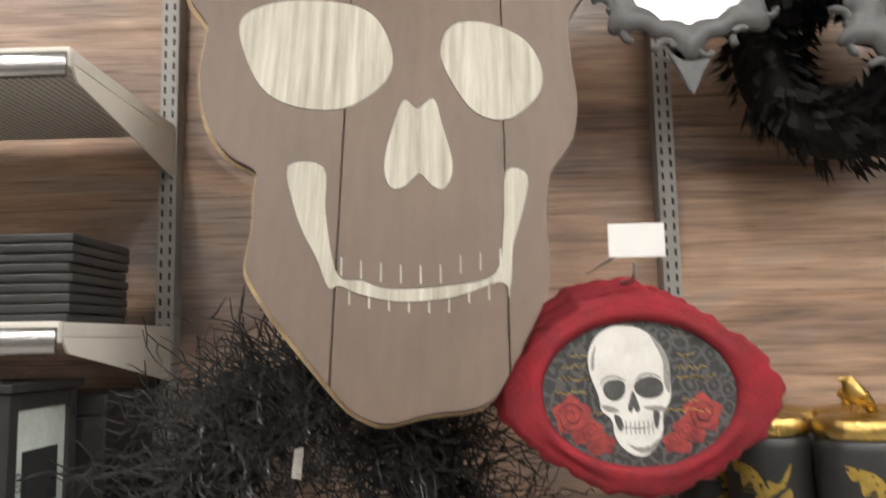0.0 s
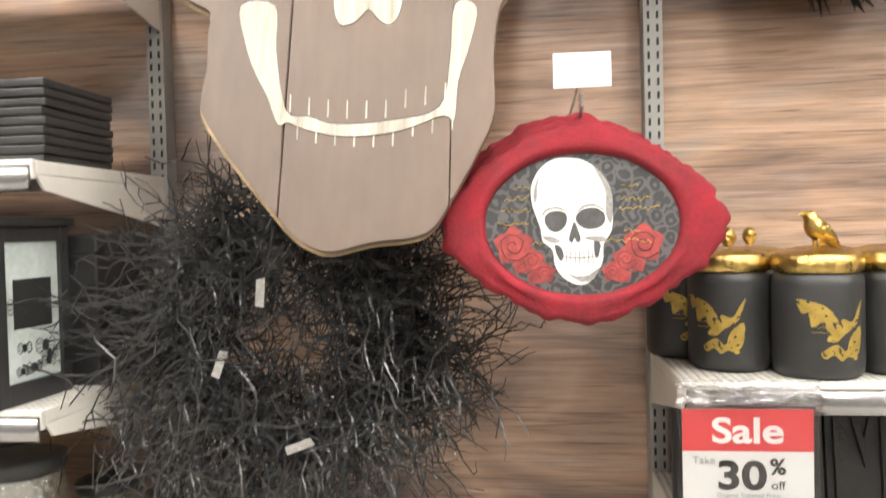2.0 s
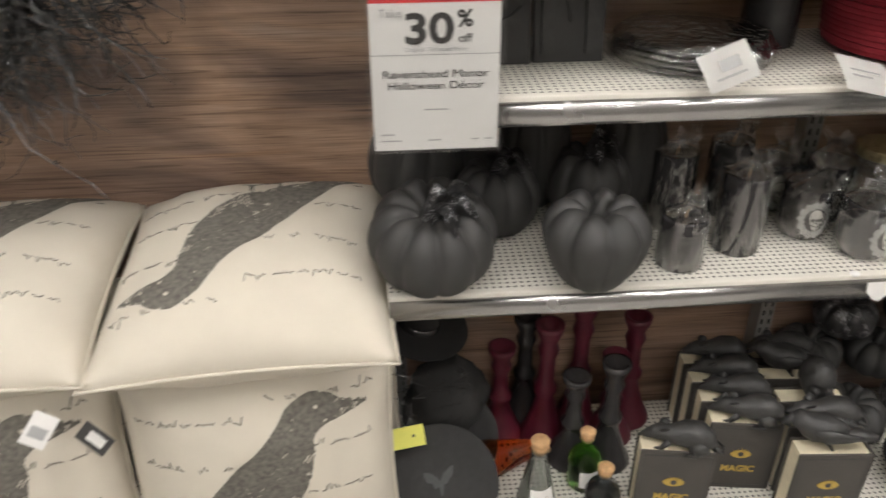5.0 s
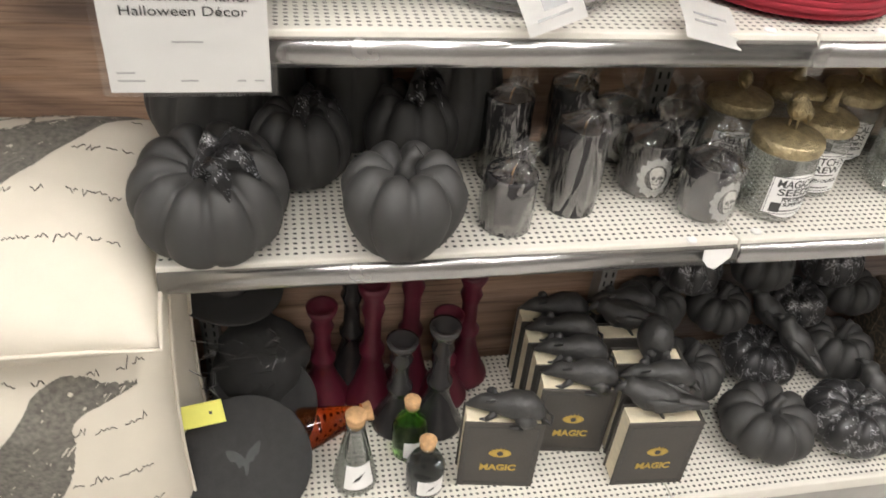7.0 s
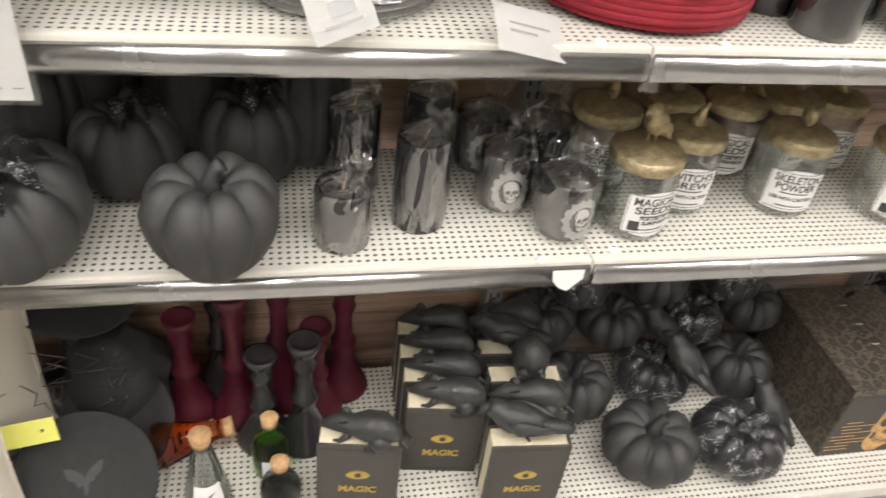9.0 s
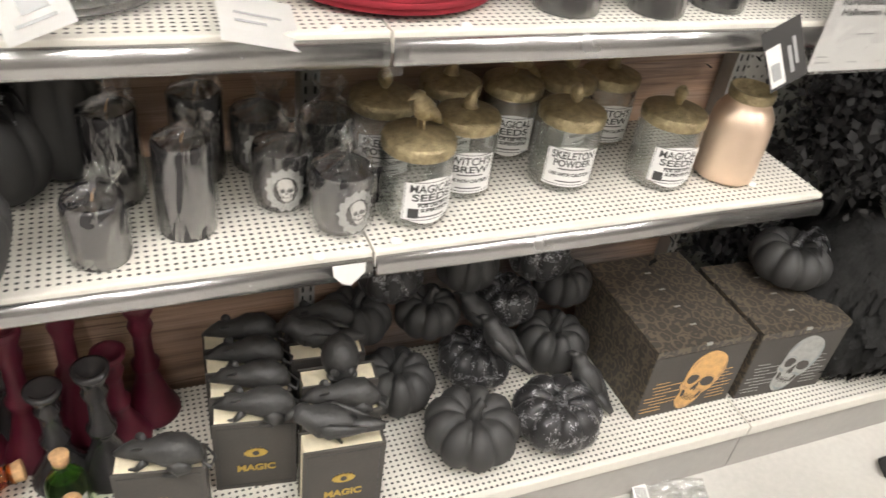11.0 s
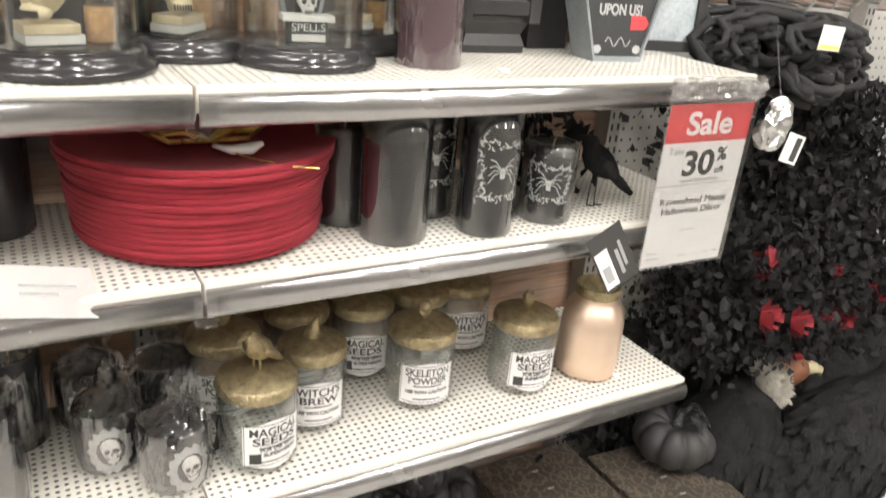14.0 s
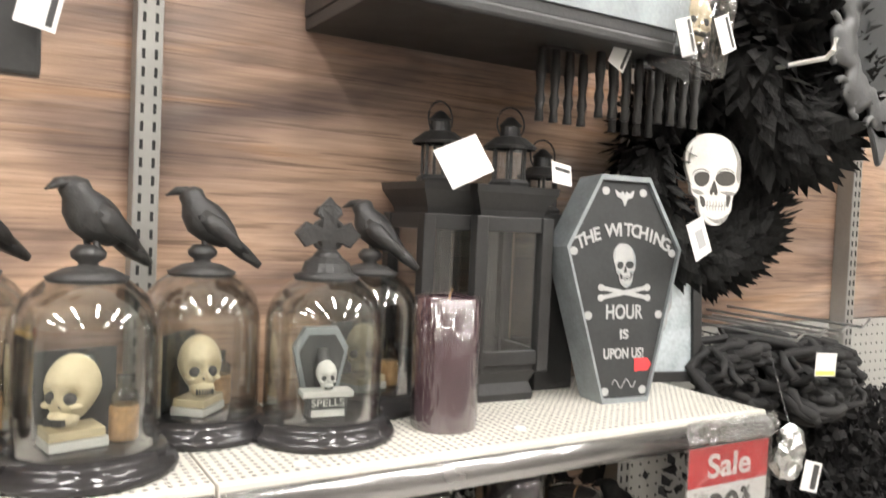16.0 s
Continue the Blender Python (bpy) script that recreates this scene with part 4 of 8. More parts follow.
part("rail", tube([(0, -0.004, 0.10), (0.925, -0.004, 0.10)], 0.0018, 6), M_WHITEWIRE, e)
part("rail", tube([(0, -0.004, 0.012), (0.925, -0.004, 0.012)], 0.0018, 6), M_WHITEWIRE, e)
for k in range(1, 30):
    part("rod", tube([(k * 0.031, -0.002, 0.0), (k * 0.031, -0.002, 0.188 if k * 0.031 < 0.895 else 0.12)], 0.0013, 5), M_WHITEWIRE, e)


# ---- pumpkins ----
def pumpkin(m, r, h, ribs, label, glitter="none", stem_h=0.05, deep=0.09, taper=1.0):
    e = thing("pumpkin", m, label, "pumpkin", "black pumpkins")
    rows, n = [], ribs * 10
    body = bmesh.new()
    for k in range(1, 24):
        a = -math.pi / 2 + math.pi * k / 24
        rr = r * math.cos(a) ** 0.72
        rr *= taper + (1 - taper) * min(1, k / 15)
        z0 = h / 2 * (1 + math.sin(a))
        if a > 0 and rr < 0.62 * r:
            z0 -= 0.24 * h * (1 - rr / (0.62 * r)) ** 1.3
        row = []
        for j in range(n):
            t = 2 * math.pi * j / n
            crease = (1 - abs(math.sin(t * ribs / 2)) ** 0.55) * (1 + 0.12 * math.sin(3 * t + r * 90))
            q = rr * (1 - deep * crease) * (1 + 0.012 * math.sin(2 * t + h * 70))
            z = z0 - (0.10 * h * crease * max(0, math.sin(a)) if rr > 0.2 * r else 0)
            row.append(body.verts.new((q * math.cos(t), q * math.sin(t), max(0.0, z))))
        rows.append(row)
    for p, q in zip(rows, rows[1:]):
        for j in range(n):
            body.faces.new((p[j], p[(j + 1) % n], q[(j + 1) % n], q[j]))
    body.faces.new(rows[0][::-1])
    body.faces.new(rows[-1])
    part("body", body, M_GLIT if glitter == "all" else M_PUMP, e, "glitter-coated body" if glitter == "all" else "", True)
    top = h * 0.80
    st = [(0, 0, top - 0.008), (0.002, 0, top + stem_h * 0.4), (0.009, 0.003, top + stem_h * 0.8), (0.018, 0.004, top + stem_h)]
    part("stem", loft(st, [r * 0.2, r * 0.11, r * 0.10, r * 0.12], 8), M_GLIT if glitter != "none" else M_PUMP, e, "curved stem", True)
    if glitter == "leaf":
        rnd = random.Random(int(r * 1e4))
        for k in range(3):
            a = -1.5 + k * 0.7
            lf = bmesh.new()
            vs = []
            for s in range(9):
                t = s / 8
                w = 0.13 * r * math.sin(math.pi * t) ** 0.8
                rad = r * (0.12 + 0.62 * t)
                zz = top + 0.03 + 0.25 * h * math.sin(2.2 * t) * 0.8 - 0.30 * h * t ** 2.6
                c = Vector((rad * math.cos(a), rad * math.sin(a), zz))
                sd = Vector((-math.sin(a), math.cos(a), 0)) * w * (1 + 0.3 * math.sin(s * 2.3))
                vs.append((lf.verts.new(c - sd), lf.verts.new(c + Vector((0, 0, 0.006))), lf.verts.new(c + sd)))
            for p, q in zip(vs, vs[1:]):
                for i in (0, 1):
                    lf.faces.new((p[i], p[i + 1], q[i + 1], q[i]))
            bmesh.ops.solidify(lf, geom=lf.faces[:], thickness=0.002)
            part("leaf", lf, M_GLIT, e, "black glitter leaf")
    return e


pumpkin(pose(0.082, 0.078, Z_M + 0.004, 14, -6, 20), 0.113, 0.17, 10, "round black fabric pumpkin with glitter leaves", "leaf")
pumpkin(pose(0.352, 0.006, Z_M + 0.001), 0.098, 0.175, 8, "matte black ribbed pumpkin standing on the shelf", "none", 0.035, 0.14, 0.55)
pumpkin(pose(0.215, 0.225, Z_M), 0.085, 0.15, 9, "matte black pumpkin with a glitter stem, second row", "leaf")
pumpkin(pose(0.40, 0.255, Z_M), 0.085, 0.16, 8, "tall black pumpkin with a glitter stem at the back", "leaf", 0.06)
pumpkin(pose(0.05, 0.29, Z_M + 0.03, 0, 10, 0), 0.095, 0.2, 9, "tall matte black pumpkin leaning at the back", "leaf", 0.05)
pumpkin(pose(0.155, 0.33, Z_M + 0.002), 0.078, 0.24, 9, "tall matte black pumpkin with a glitter stem at the back", "leaf", 0.05)
pumpkin(pose(0.305, 0.325, Z_M + 0.002), 0.074, 0.25, 8, "tall matte black pumpkin with a glitter stem at the back", "leaf", 0.05)
pumpkin(pose(0.49, 0.30, Z_M + 0.002), 0.076, 0.24, 9, "tall matte black pumpkin with a glitter stem at the back", "leaf", 0.05)
pumpkin(pose(1.168, 0.025, Z_DECK), 0.102, 0.125, 9, "squat matte black pumpkin with deep ribs", "none", 0.03, 0.16)
pumpkin(pose(1.362, 0.012, Z_DECK), 0.098, 0.125, 9, "squat black glitter pumpkin", "all", 0.035, 0.12)
pumpkin(pose(1.055, 0.19, Z_DECK), 0.088, 0.12, 9, "squat matte black pumpkin with deep ribs", "none", 0.04, 0.16)
pumpkin(pose(1.255, 0.215, Z_DECK), 0.088, 0.12, 9, "squat black glitter pumpkin", "all", 0.035, 0.14)
pumpkin(pose(1.455, 0.215, Z_DECK), 0.088, 0.13, 9, "squat matte black pumpkin with deep ribs", "none", 0.04, 0.16)
pumpkin(pose(1.15, 0.28, Z_DECK + 0.115), 0.075, 0.10, 9, "small matte black pumpkin stacked on others", "none", 0.03, 0.16)
pumpkin(pose(1.345, 0.28, Z_DECK + 0.115), 0.075, 0.10, 9, "small black glitter pumpkin stacked on others", "all", 0.03, 0.14)
pumpkin(pose(1.50, 0.30, Z_DECK + 0.125), 0.075, 0.10, 9, "small matte black pumpkin stacked on others", "none", 0.03, 0.16)
pumpkin(pose(0.99, 0.30, Z_DECK + 0.11), 0.08, 0.11, 9, "small matte black pumpkin stacked on others", "none", 0.03, 0.16)
pumpkin(pose(1.065, 0.31, Z_DECK + 0.21), 0.072, 0.10, 9, "small black glitter pumpkin stacked on others", "all", 0.03, 0.14)
pumpkin(pose(1.245, 0.31, Z_DECK + 0.205), 0.072, 0.11, 9, "small matte black pumpkin stacked on others", "leaf", 0.03, 0.16)
pumpkin(pose(1.425, 0.31, Z_DECK + 0.205), 0.072, 0.11, 9, "small black glitter pumpkin stacked on others", "all", 0.03, 0.14)
pumpkin(pose(1.155, 0.32, Z_DECK + 0.305), 0.06, 0.09, 9, "small matte black pumpkin stacked on others", "none", 0.03, 0.16)
pumpkin(pose(1.335, 0.32, Z_DECK + 0.305), 0.06, 0.09, 9, "small matte black pumpkin stacked on others", "none", 0.03, 0.16)
pumpkin(pose(2.03, 0.15, 0.373), 0.098, 0.12, 9, "matte black pumpkin with glitter leaves on a gift box", "leaf", 0.03, 0.15)


# ---- small black figures ----
def raven_mesh(k=1.0, beak=True):
    """A perched raven looking along +x, its feet at z = 0, about 0.12 long."""
    bm = loft([(-0.048, 0, 0.022), (-0.034, 0, 0.032), (-0.016, 0, 0.045), (0.002, 0, 0.06), (0.012, 0, 0.074), (0.017, 0, 0.086), (0.022, 0, 0.098), (0.026, 0, 0.106)], [0.008, 0.02, 0.029, 0.031, 0.026, 0.019, 0.019, 0.009], 12)
    loft([(-0.085, 0, -0.012), (-0.06, 0, 0.008), (-0.034, 0, 0.03)], [0.006, 0.012, 0.012], 6, bm, 1.5)
    for s in (-1, 1):
        loft([(-0.065, s * 0.012, 0.006), (-0.04, s * 0.022, 0.028), (-0.012, s * 0.028, 0.052), (0.006, s * 0.024, 0.068)], [0.004, 0.012, 0.017, 0.010], 6, bm, 0.5)
        loft([(0.0, s * 0.010, 0.0), (0.0, s * 0.010, 0.03)], [0.003, 0.005], 5, bm)
    loft([(0.026, 0, 0.1), (0.042, 0, 0.1), (0.058, 0, 0.092)], [0.010, 0.007, 0.0015], 6, bm)
    return moved(roughen(bm, 0.002, 70), Matrix.Scale(k, 4))


def rat_mesh(k=1.0):
    """A crouching rat along +x, feet at z = 0."""
    bm = loft([(-0.064, 0, 0.016), (-0.054, 0, 0.024), (-0.036, 0, 0.031), (-0.012, 0, 0.031), (0.008, 0, 0.026), (0.022, 0, 0.026), (0.036, 0, 0.026), (0.048, 0, 0.021), (0.06, 0, 0.016), (0.067, 0, 0.014)], [0.008, 0.019, 0.027, 0.026, 0.019, 0.016, 0.0155, 0.011, 0.0065, 0.003], 14)
    tube([(-0.06, 0, 0.012), (-0.08, 0.012, 0.006), (-0.082, -0.012, 0.004), (-0.06, -0.034, 0.004), (-0.03, -0.036, 0.004)], 0.0038, 6, bm, 0.35)
    for s in (-1, 1):
        lathe([(0.0, 0.0), (0.008, 0.001), (0.0095, 0.003), (0.0, 0.0045)], 10, bm, pose(0.026, s * 0.013, 0.04, s * 65, 25, 0))
        loft([(-0.052, s * 0.022, 0.014), (-0.036, s * 0.026, 0.02), (-0.02, s * 0.022, 0.016)], [0.008, 0.016, 0.007], 8, bm, 0.6)
        loft([(0.016, s * 0.014, 0.018), (0.024, s * 0.017, 0.009), (0.03, s * 0.018, 0.0)], [0.008, 0.005, 0.004], 6, bm)
        loft([(0.028, s * 0.018, 0.002), (0.04, s * 0.019, 0.002)], [0.004, 0.002], 5, bm)
        loft([(-0.034, s * 0.026, 0.003), (-0.012, s * 0.027, 0.002)], [0.005, 0.003], 5, bm)
    return moved(roughen(bm, 0.0018, 70), Matrix.Scale(k, 4))


def add_skull(e, m, k, material, label):
    """A small skull; black balls and bars paint the shade in sockets and teeth."""
    head = skull_mesh(k)
    bmesh.ops.create_uvsphere(head, u_segments=20, v_segments=12, radius=k, matrix=Matrix.Translation((0, -0.23 * k, 0.17 * k)) @ Matrix.Diagonal((0.225, 0.22, 0.165, 1)))
    for s in (-1, 1):
        bmesh.ops.create_uvsphere(head, u_segments=14, v_segments=10, radius=k, matrix=Matrix.Translation((s * 0.225 * k, -0.27 * k, 0.37 * k)) @ Matrix.Diagonal((0.085, 0.13, 0.055, 1)))
    sk = part("skull", moved(head, m), material, e, label, True)
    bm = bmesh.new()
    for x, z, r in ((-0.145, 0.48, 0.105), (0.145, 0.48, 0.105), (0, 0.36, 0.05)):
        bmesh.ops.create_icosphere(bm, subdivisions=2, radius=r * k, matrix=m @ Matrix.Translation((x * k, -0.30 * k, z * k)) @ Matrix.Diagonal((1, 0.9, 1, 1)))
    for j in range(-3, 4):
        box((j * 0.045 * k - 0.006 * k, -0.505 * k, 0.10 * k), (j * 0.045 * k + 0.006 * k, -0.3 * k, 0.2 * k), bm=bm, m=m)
    part("hollow_shade", bm, M_INK, sk)
    return sk


def skull_mesh(k=1.0):
    """A skull looking along -y, base at z = 0, about 1 high before scaling."""
    bm = bmesh.new()
    bmesh.ops.create_uvsphere(bm, u_segments=28, v_segments=20, radius=0.5)
    for v in bm.verts:
        x, y, z = v.co
        x *= 0.76
        y *= 0.92
        if z < -0.05:
            t = min(1, (-0.05 - z) / 0.45)
            x *= 1 - 0.16 * t
            y = y * (1 - 0.25 * t) - 0.12 * t
            z -= 0.02 * t
        for ex in (-0.16, 0.16):
            d = math.hypot(x - ex, z + 0.06)
            if y < 0 and d < 0.14:
                y += 0.16 * (1 - (d / 0.14) ** 2)
        d = math.hypot(x * 1.5, z + 0.24)
        if y < 0 and d < 0.09:
            y += 0.12 * (1 - d / 0.09)
        if y < 0 and abs(z + 0.42) < 0.02:
            y += 0.03
        v.co = (x, y, z + 0.6)
    bmesh.ops.scale(bm, vec=(k, k, k), verts=bm.verts)
    return bm


# ---- jars ----
def glass_jar(m, r, h, text, knob, group="labelled glass jars"):
    """Glass canister with a beaded gold lid, a figure for a knob and a printed label facing -y."""
    e = thing("glass_jar", m, "clear glass jar, gold %s lid, printed label" % knob, "jar", group)
    body = lathe([(r * 0.85, 0.001), (r * 0.97, 0.006), (r, 0.02), (r, h * 0.72), (r * 0.95, h * 0.82), (r * 0.80, h * 0.88), (r * 0.80, h * 0.93)], 40)
    lathe([(0, 0.004), (r * 0.85, 0.001)], 40, body)
    part("glass", body, M_GLASS, e, smooth=True)
    inner = lathe([(0, 0.009), (r * 0.88, 0.009), (r * 0.94, 0.02), (r * 0.94, h * 0.7), (r * 0.76, h * 0.88), (r * 0.76, h * 0.92)], 32)
    part("inner_glass", inner, M_GLASS, e, smooth=True)
    for zz in (0.80, 0.84):
        part("thread", lathe([(r * 0.90, h * zz), (r * 0.94, h * zz + 0.002), (r * 0.90, h * zz + 0.004)], 32), M_GLASS, e, smooth=True)
    lid = lathe([(r * 0.84, h * 0.80), (r * 0.95, h * 0.805), (r * 0.985, h * 0.82), (r * 1.0, h * 0.845), (r * 0.995, h * 0.87), (r * 1.0, h * 0.895), (r * 0.99, h * 0.92), (r * 0.96, h * 0.94), (r * 0.9, h * 0.95), (r * 0.84, h * 0.958), (r * 0.5, h * 0.985), (r * 0.2, h * 1.012), (0, h * 1.02)], 120, wobble=lambda a, z: 1 + (0.03 * noise.noise(Vector((9 * math.cos(a), 9 * math.sin(a), z * 260))) if h * 0.81 < z < h * 0.945 else 0))
    part("lid", lid, M_PALEGOLD, e, "beaded pale gold lid", True)
    top = h * 1.018
    if knob == "bird":
        kb = moved(raven_mesh(0.62), pose(0, 0, top - 0.001, 0, 0, 200))
    elif knob == "skull":
        kb = moved(skull_mesh(0.034), pose(0, 0, top - 0.002))
    elif knob == "witch hat":
        kb = loft([(0, 0, top), (0, 0, top + 0.008), (0.003, 0, top + 0.022), (0.010, 0, top + 0.036)], [0.016, 0.012, 0.007, 0.002], 10)
    else:
        kb = loft([(0, 0, top), (0, 0, top + 0.012), (0, 0, top + 0.024), (0, 0, top + 0.034)], [0.006, 0.010, 0.012, 0.005], 10)
    part("knob", kb, M_PALEGOLD, e, "%s-shaped gold knob" % knob, True)
    # curved paper label
    hw, z0, z1 = r * 0.82, h * 0.12, h * 0.62
    bend = lambda x, off: -math.sqrt(max(1e-6, (r + off) ** 2 - x * x))
    lab = bmesh.new()
    cols = []
    for k in range(17):
        a = -hw + 2 * hw * k / 16
        x = (r + 0.0006) * math.sin(a / r)
        dz = 0.004 * math.cos(a / hw * math.pi * 1.0)
        cols.append((lab.verts.new((x, bend(x, 0.0006), z0 - dz * (text[0] == "MAGICAL"))), lab.verts.new((x, bend(x, 0.0006), z1 + dz))))
    for p, q in zip(cols, cols[1:]):
        lab.faces.new((p[0], q[0], q[1], p[1]))
    lb = part("paper_label", lab, M_WHITE, e, "white paper label in old lettering")

    def on_glass(ob, off):
        for v in ob.data.vertices:
            a = v.co.x / r
            v.co = Vector(((r + off) * math.sin(a), -(r + off) * math.cos(a), v.co.z))

    def words(s, size, zz, wd, x=0.0):
        o = lettering(s, size, M_INK, lb, Matrix(), 0.0, bold=0.0004, width=wd)
        for v in o.data.vertices:
            v.co = Vector((v.co.x + x, 0, v.co.y + zz))
        on_glass(o, 0.0012)

    hh = z1 - z0
    words(text[0], 0.02, z0 + hh * 0.73, hw * 1.6)
    words(text[1], 0.018, z0 + hh * 0.53, hw * 1.4)
    if text[0] == "MAGICAL":
        words("FOR USE WITH", 0.009, z0 + hh * 0.38, hw * 1.2, 0.006)
        words("SUPERVISION", 0.009, z0 + hh * 0.26, hw * 1.1, 0.008)
    else:
        words("USE WITH CAUTION", 0.009, z0 + hh * 0.28, hw * 1.55)
    def strip(x0, x1, za, zb):
        bm = bmesh.new()
        row = []
        for k in range(9):
            x = x0 + (x1 - x0) * k / 8
            row.append((bm.verts.new((x, 0, za)), bm.verts.new((x, 0, zb))))
        for p, q in zip(row, row[1:]):
            bm.faces.new((p[0], q[0], q[1], p[1]))
        o = part("label_ornament", bm, M_INK, lb)
        on_glass(o, 0.0011)
    strip(-hw * 0.9, hw * 0.9, z1 - 0.003, z1 - 0.0018)
    strip(-hw * 0.9, hw * 0.9, z0 + 0.0035, z0 + 0.0047)
    strip(-hw * 0.96, -hw * 0.94, z0 + 0.004, z1 - 0.002)
    strip(hw * 0.94, hw * 0.96, z0 + 0.004, z1 - 0.002)
    strip(-hw * 0.5, hw * 0.5, z0 + hh * 0.45, z0 + hh * 0.48)
    strip(-hw * 0.5, hw * 0.5, z0 + hh * 0.12, z0 + hh * 0.15)
    if text[0] == "MAGICAL":
        strip(-hw * 0.8, -hw * 0.45, z0 + hh * 0.1, z0 + hh * 0.34)
    return e


SKEL, MAGIC, WITCH = ("SKELETON", "POWDER"), ("MAGICAL", "SEEDS"), ("WITCH'S", "BREW")
JR, JH = 0.06, 0.152
glass_jar(pose(1.008, 0.098, Z_M, 0, 0, 10), JR, JH, MAGIC, "bird")
glass_jar(pose(1.118, 0.160, Z_M, 0, 0, -8), JR * 0.93, JH, WITCH, "witch hat")
glass_jar(pose(1.314, 0.150, Z_M, 0, 0, -14), JR, JH, SKEL, "skull")
glass_jar(pose(1.511, 0.120, Z_M, 0, 0, -8), JR, JH, MAGIC, "owl")
glass_jar(pose(1.255, 0.272, Z_M, 0, 0, -18), JR * 0.95, JH, MAGIC, "bird")
glass_jar(pose(1.475, 0.285, Z_M, 0, 0, -12), JR * 0.95, JH, WITCH, "witch hat")
glass_jar(pose(0.995, 0.242, Z_M, 0, 0, -10), JR, JH, SKEL, "skull")
glass_jar(pose(1.135, 0.287, Z_M, 0, 0, -10), JR * 0.95, JH, WITCH, "witch hat")
glass_jar(pose(1.375, 0.280, Z_M, 0, 0, 30), JR * 0.95, JH, SKEL, "skull")

# rose gold jar
e = thing("mason_jar", pose(1.66, 0.105, Z_M) @ Matrix.Scale(1.1, 4), "shiny rose gold mason jar with a screw neck", "jar")
part("body", lathe([(0, 0.002), (0.045, 0.002), (0.054, 0.01), (0.056, 0.03), (0.056, 0.10), (0.053, 0.122), (0.042, 0.138), (0.037, 0.145), (0.037, 0.152)], 40, wobble=lambda a, z: 1 + 0.045 * math.cos(4 * a) * (z < 0.13)), M_ROSEGOLD, e, smooth=True)
part("neck", lathe([(0.037, 0.150), (0.039, 0.152), (0.037, 0.155), (0.039, 0.158), (0.037, 0.161), (0.039, 0.164), (0.038, 0.168), (0.035, 0.168), (0.034, 0.12), (0, 0.11)], 36), M_PALEGOLD, e, "dull screw-thread neck", True)


def hang_tag(m, label, parts):
    """A card tag; parts: (material, x0, z0, x1, z1)."""
    e = thing("price_tag", m, label, "price tag", "price tags")
    for k, (mt, x0, z0, x1, z1) in enumerate(parts):
        part("card" if k == 0 else "print", box((x0, -0.0006 - 0.0004 * k, z0), (x1, 0.0002, z1)), mt, e)
    return e


BLACKTAG = [(M_INK, -0.026, -0.045, 0.026, 0.045), (M_WHITE, -0.024, -0.04, -0.004, 0.02), (M_GREYINK, 0.004, -0.03, 0.009, 0.01), (M_GREYINK, 0.012, -0.02, 0.016, 0.02), (M_GREYINK, -0.02, -0.03, -0.009, -0.005)]
hang_tag(pose(1.54, -0.04, 1.05, 0, -32, -5) @ Matrix.Scale(1.25, 4), "black and white card tag hanging from the shelf rail", BLACKTAG)


# ---- mugs and candles in cellophane ----
def wrap_over(e, r, h, seed, tip=0.05):
    rnd = random.Random(seed)
    bm = lathe([(r * 1.02, 0.001), (r * 1.08, h * 0.3), (r * 1.05, h * 0.8), (r * 0.95, h * 1.02), (r * 0.35, h * 1.02 + tip * 0.4), (r * 0.25, h * 1.02 + tip * 0.55), (r * 0.6, h * 1.02 + tip)], 22)
    for v in bm.verts:
        f = 1 + rnd.uniform(-0.08, 0.08) * (1 if v.co.z < h else 2.5)
        v.co.x *= f
        v.co.y *= f
        if v.co.z > h * 1.05:
            v.co.x += 0.02
            v.co.z += rnd.uniform(-0.012, 0.012)
    part("cellophane", bm, M_WRAP, e, "crinkled clear cellophane wrap")


def mug(m, r, h, seed):
    e = thing("mug", m, "black mug with a skull cameo in clear cellophane", "mug", "wrapped mugs")
    part("body", lathe([(0, 0.001), (r * 0.8, 0.001), (r * 0.92, 0.006), (r, 0.03), (r, h - 0.004), (r * 0.97, h), (r * 0.93, h - 0.004), (r * 0.9, 0.02), (0, 0.012)], 36), M_BLACKWAX, e, smooth=True)
    part("handle", tube([(r * 0.95, 0, h * 0.8), (r * 1.4, 0, h * 0.78), (r * 1.55, 0, h * 0.5), (r * 1.35, 0, h * 0.25), (r * 0.95, 0, h * 0.22)], 0.006, 8), M_BLACKWAX, e, smooth=True)
    ring = bmesh.new()
    n = 36
    for k in range(n):
        a0, a1 = 2 * math.pi * k / n, 2 * math.pi * (k + 1) / n
        q = []
        for a, f in ((a0, 0.62), (a1, 0.62), (a1, 1.0), (a0, 1.0)):
            kk = f * (1 + 0.10 * math.cos(14 * a)) if f == 1 else f * (1 + 0.05 * math.cos(14 * a))
            x, z = 0.031 * kk * math.cos(a), h * 0.47 + 0.038 * kk * math.sin(a)
            q.append(ring.verts.new(((r + 0.001) * math.sin(x / r), -(r + 0.001) * math.cos(x / r), z)))
        ring.faces.new(q)
    part("cameo_ring", ring, M_SILVERINK, e, "ornate silver cameo ring")
    skull_print(e, pose(0, -r - 0.0012, h * 0.47), 0.043, M_BONE, M_INK)
    wrap_over(e, r * 1.04, h, seed)
    return e


mug(pose(0.806, 0.165, Z_M, 0, 0, -3), 0.046, 0.105, 1)
mug(pose(0.884, 0.085, Z_M, 0, 0, 16), 0.047, 0.105, 2)
mug(pose(0.79, 0.285, Z_M, 0, 0, 0), 0.046, 0.105, 3)
mug(pose(0.90, 0.262, Z_M, 0, 0, 60), 0.046, 0.105, 4)


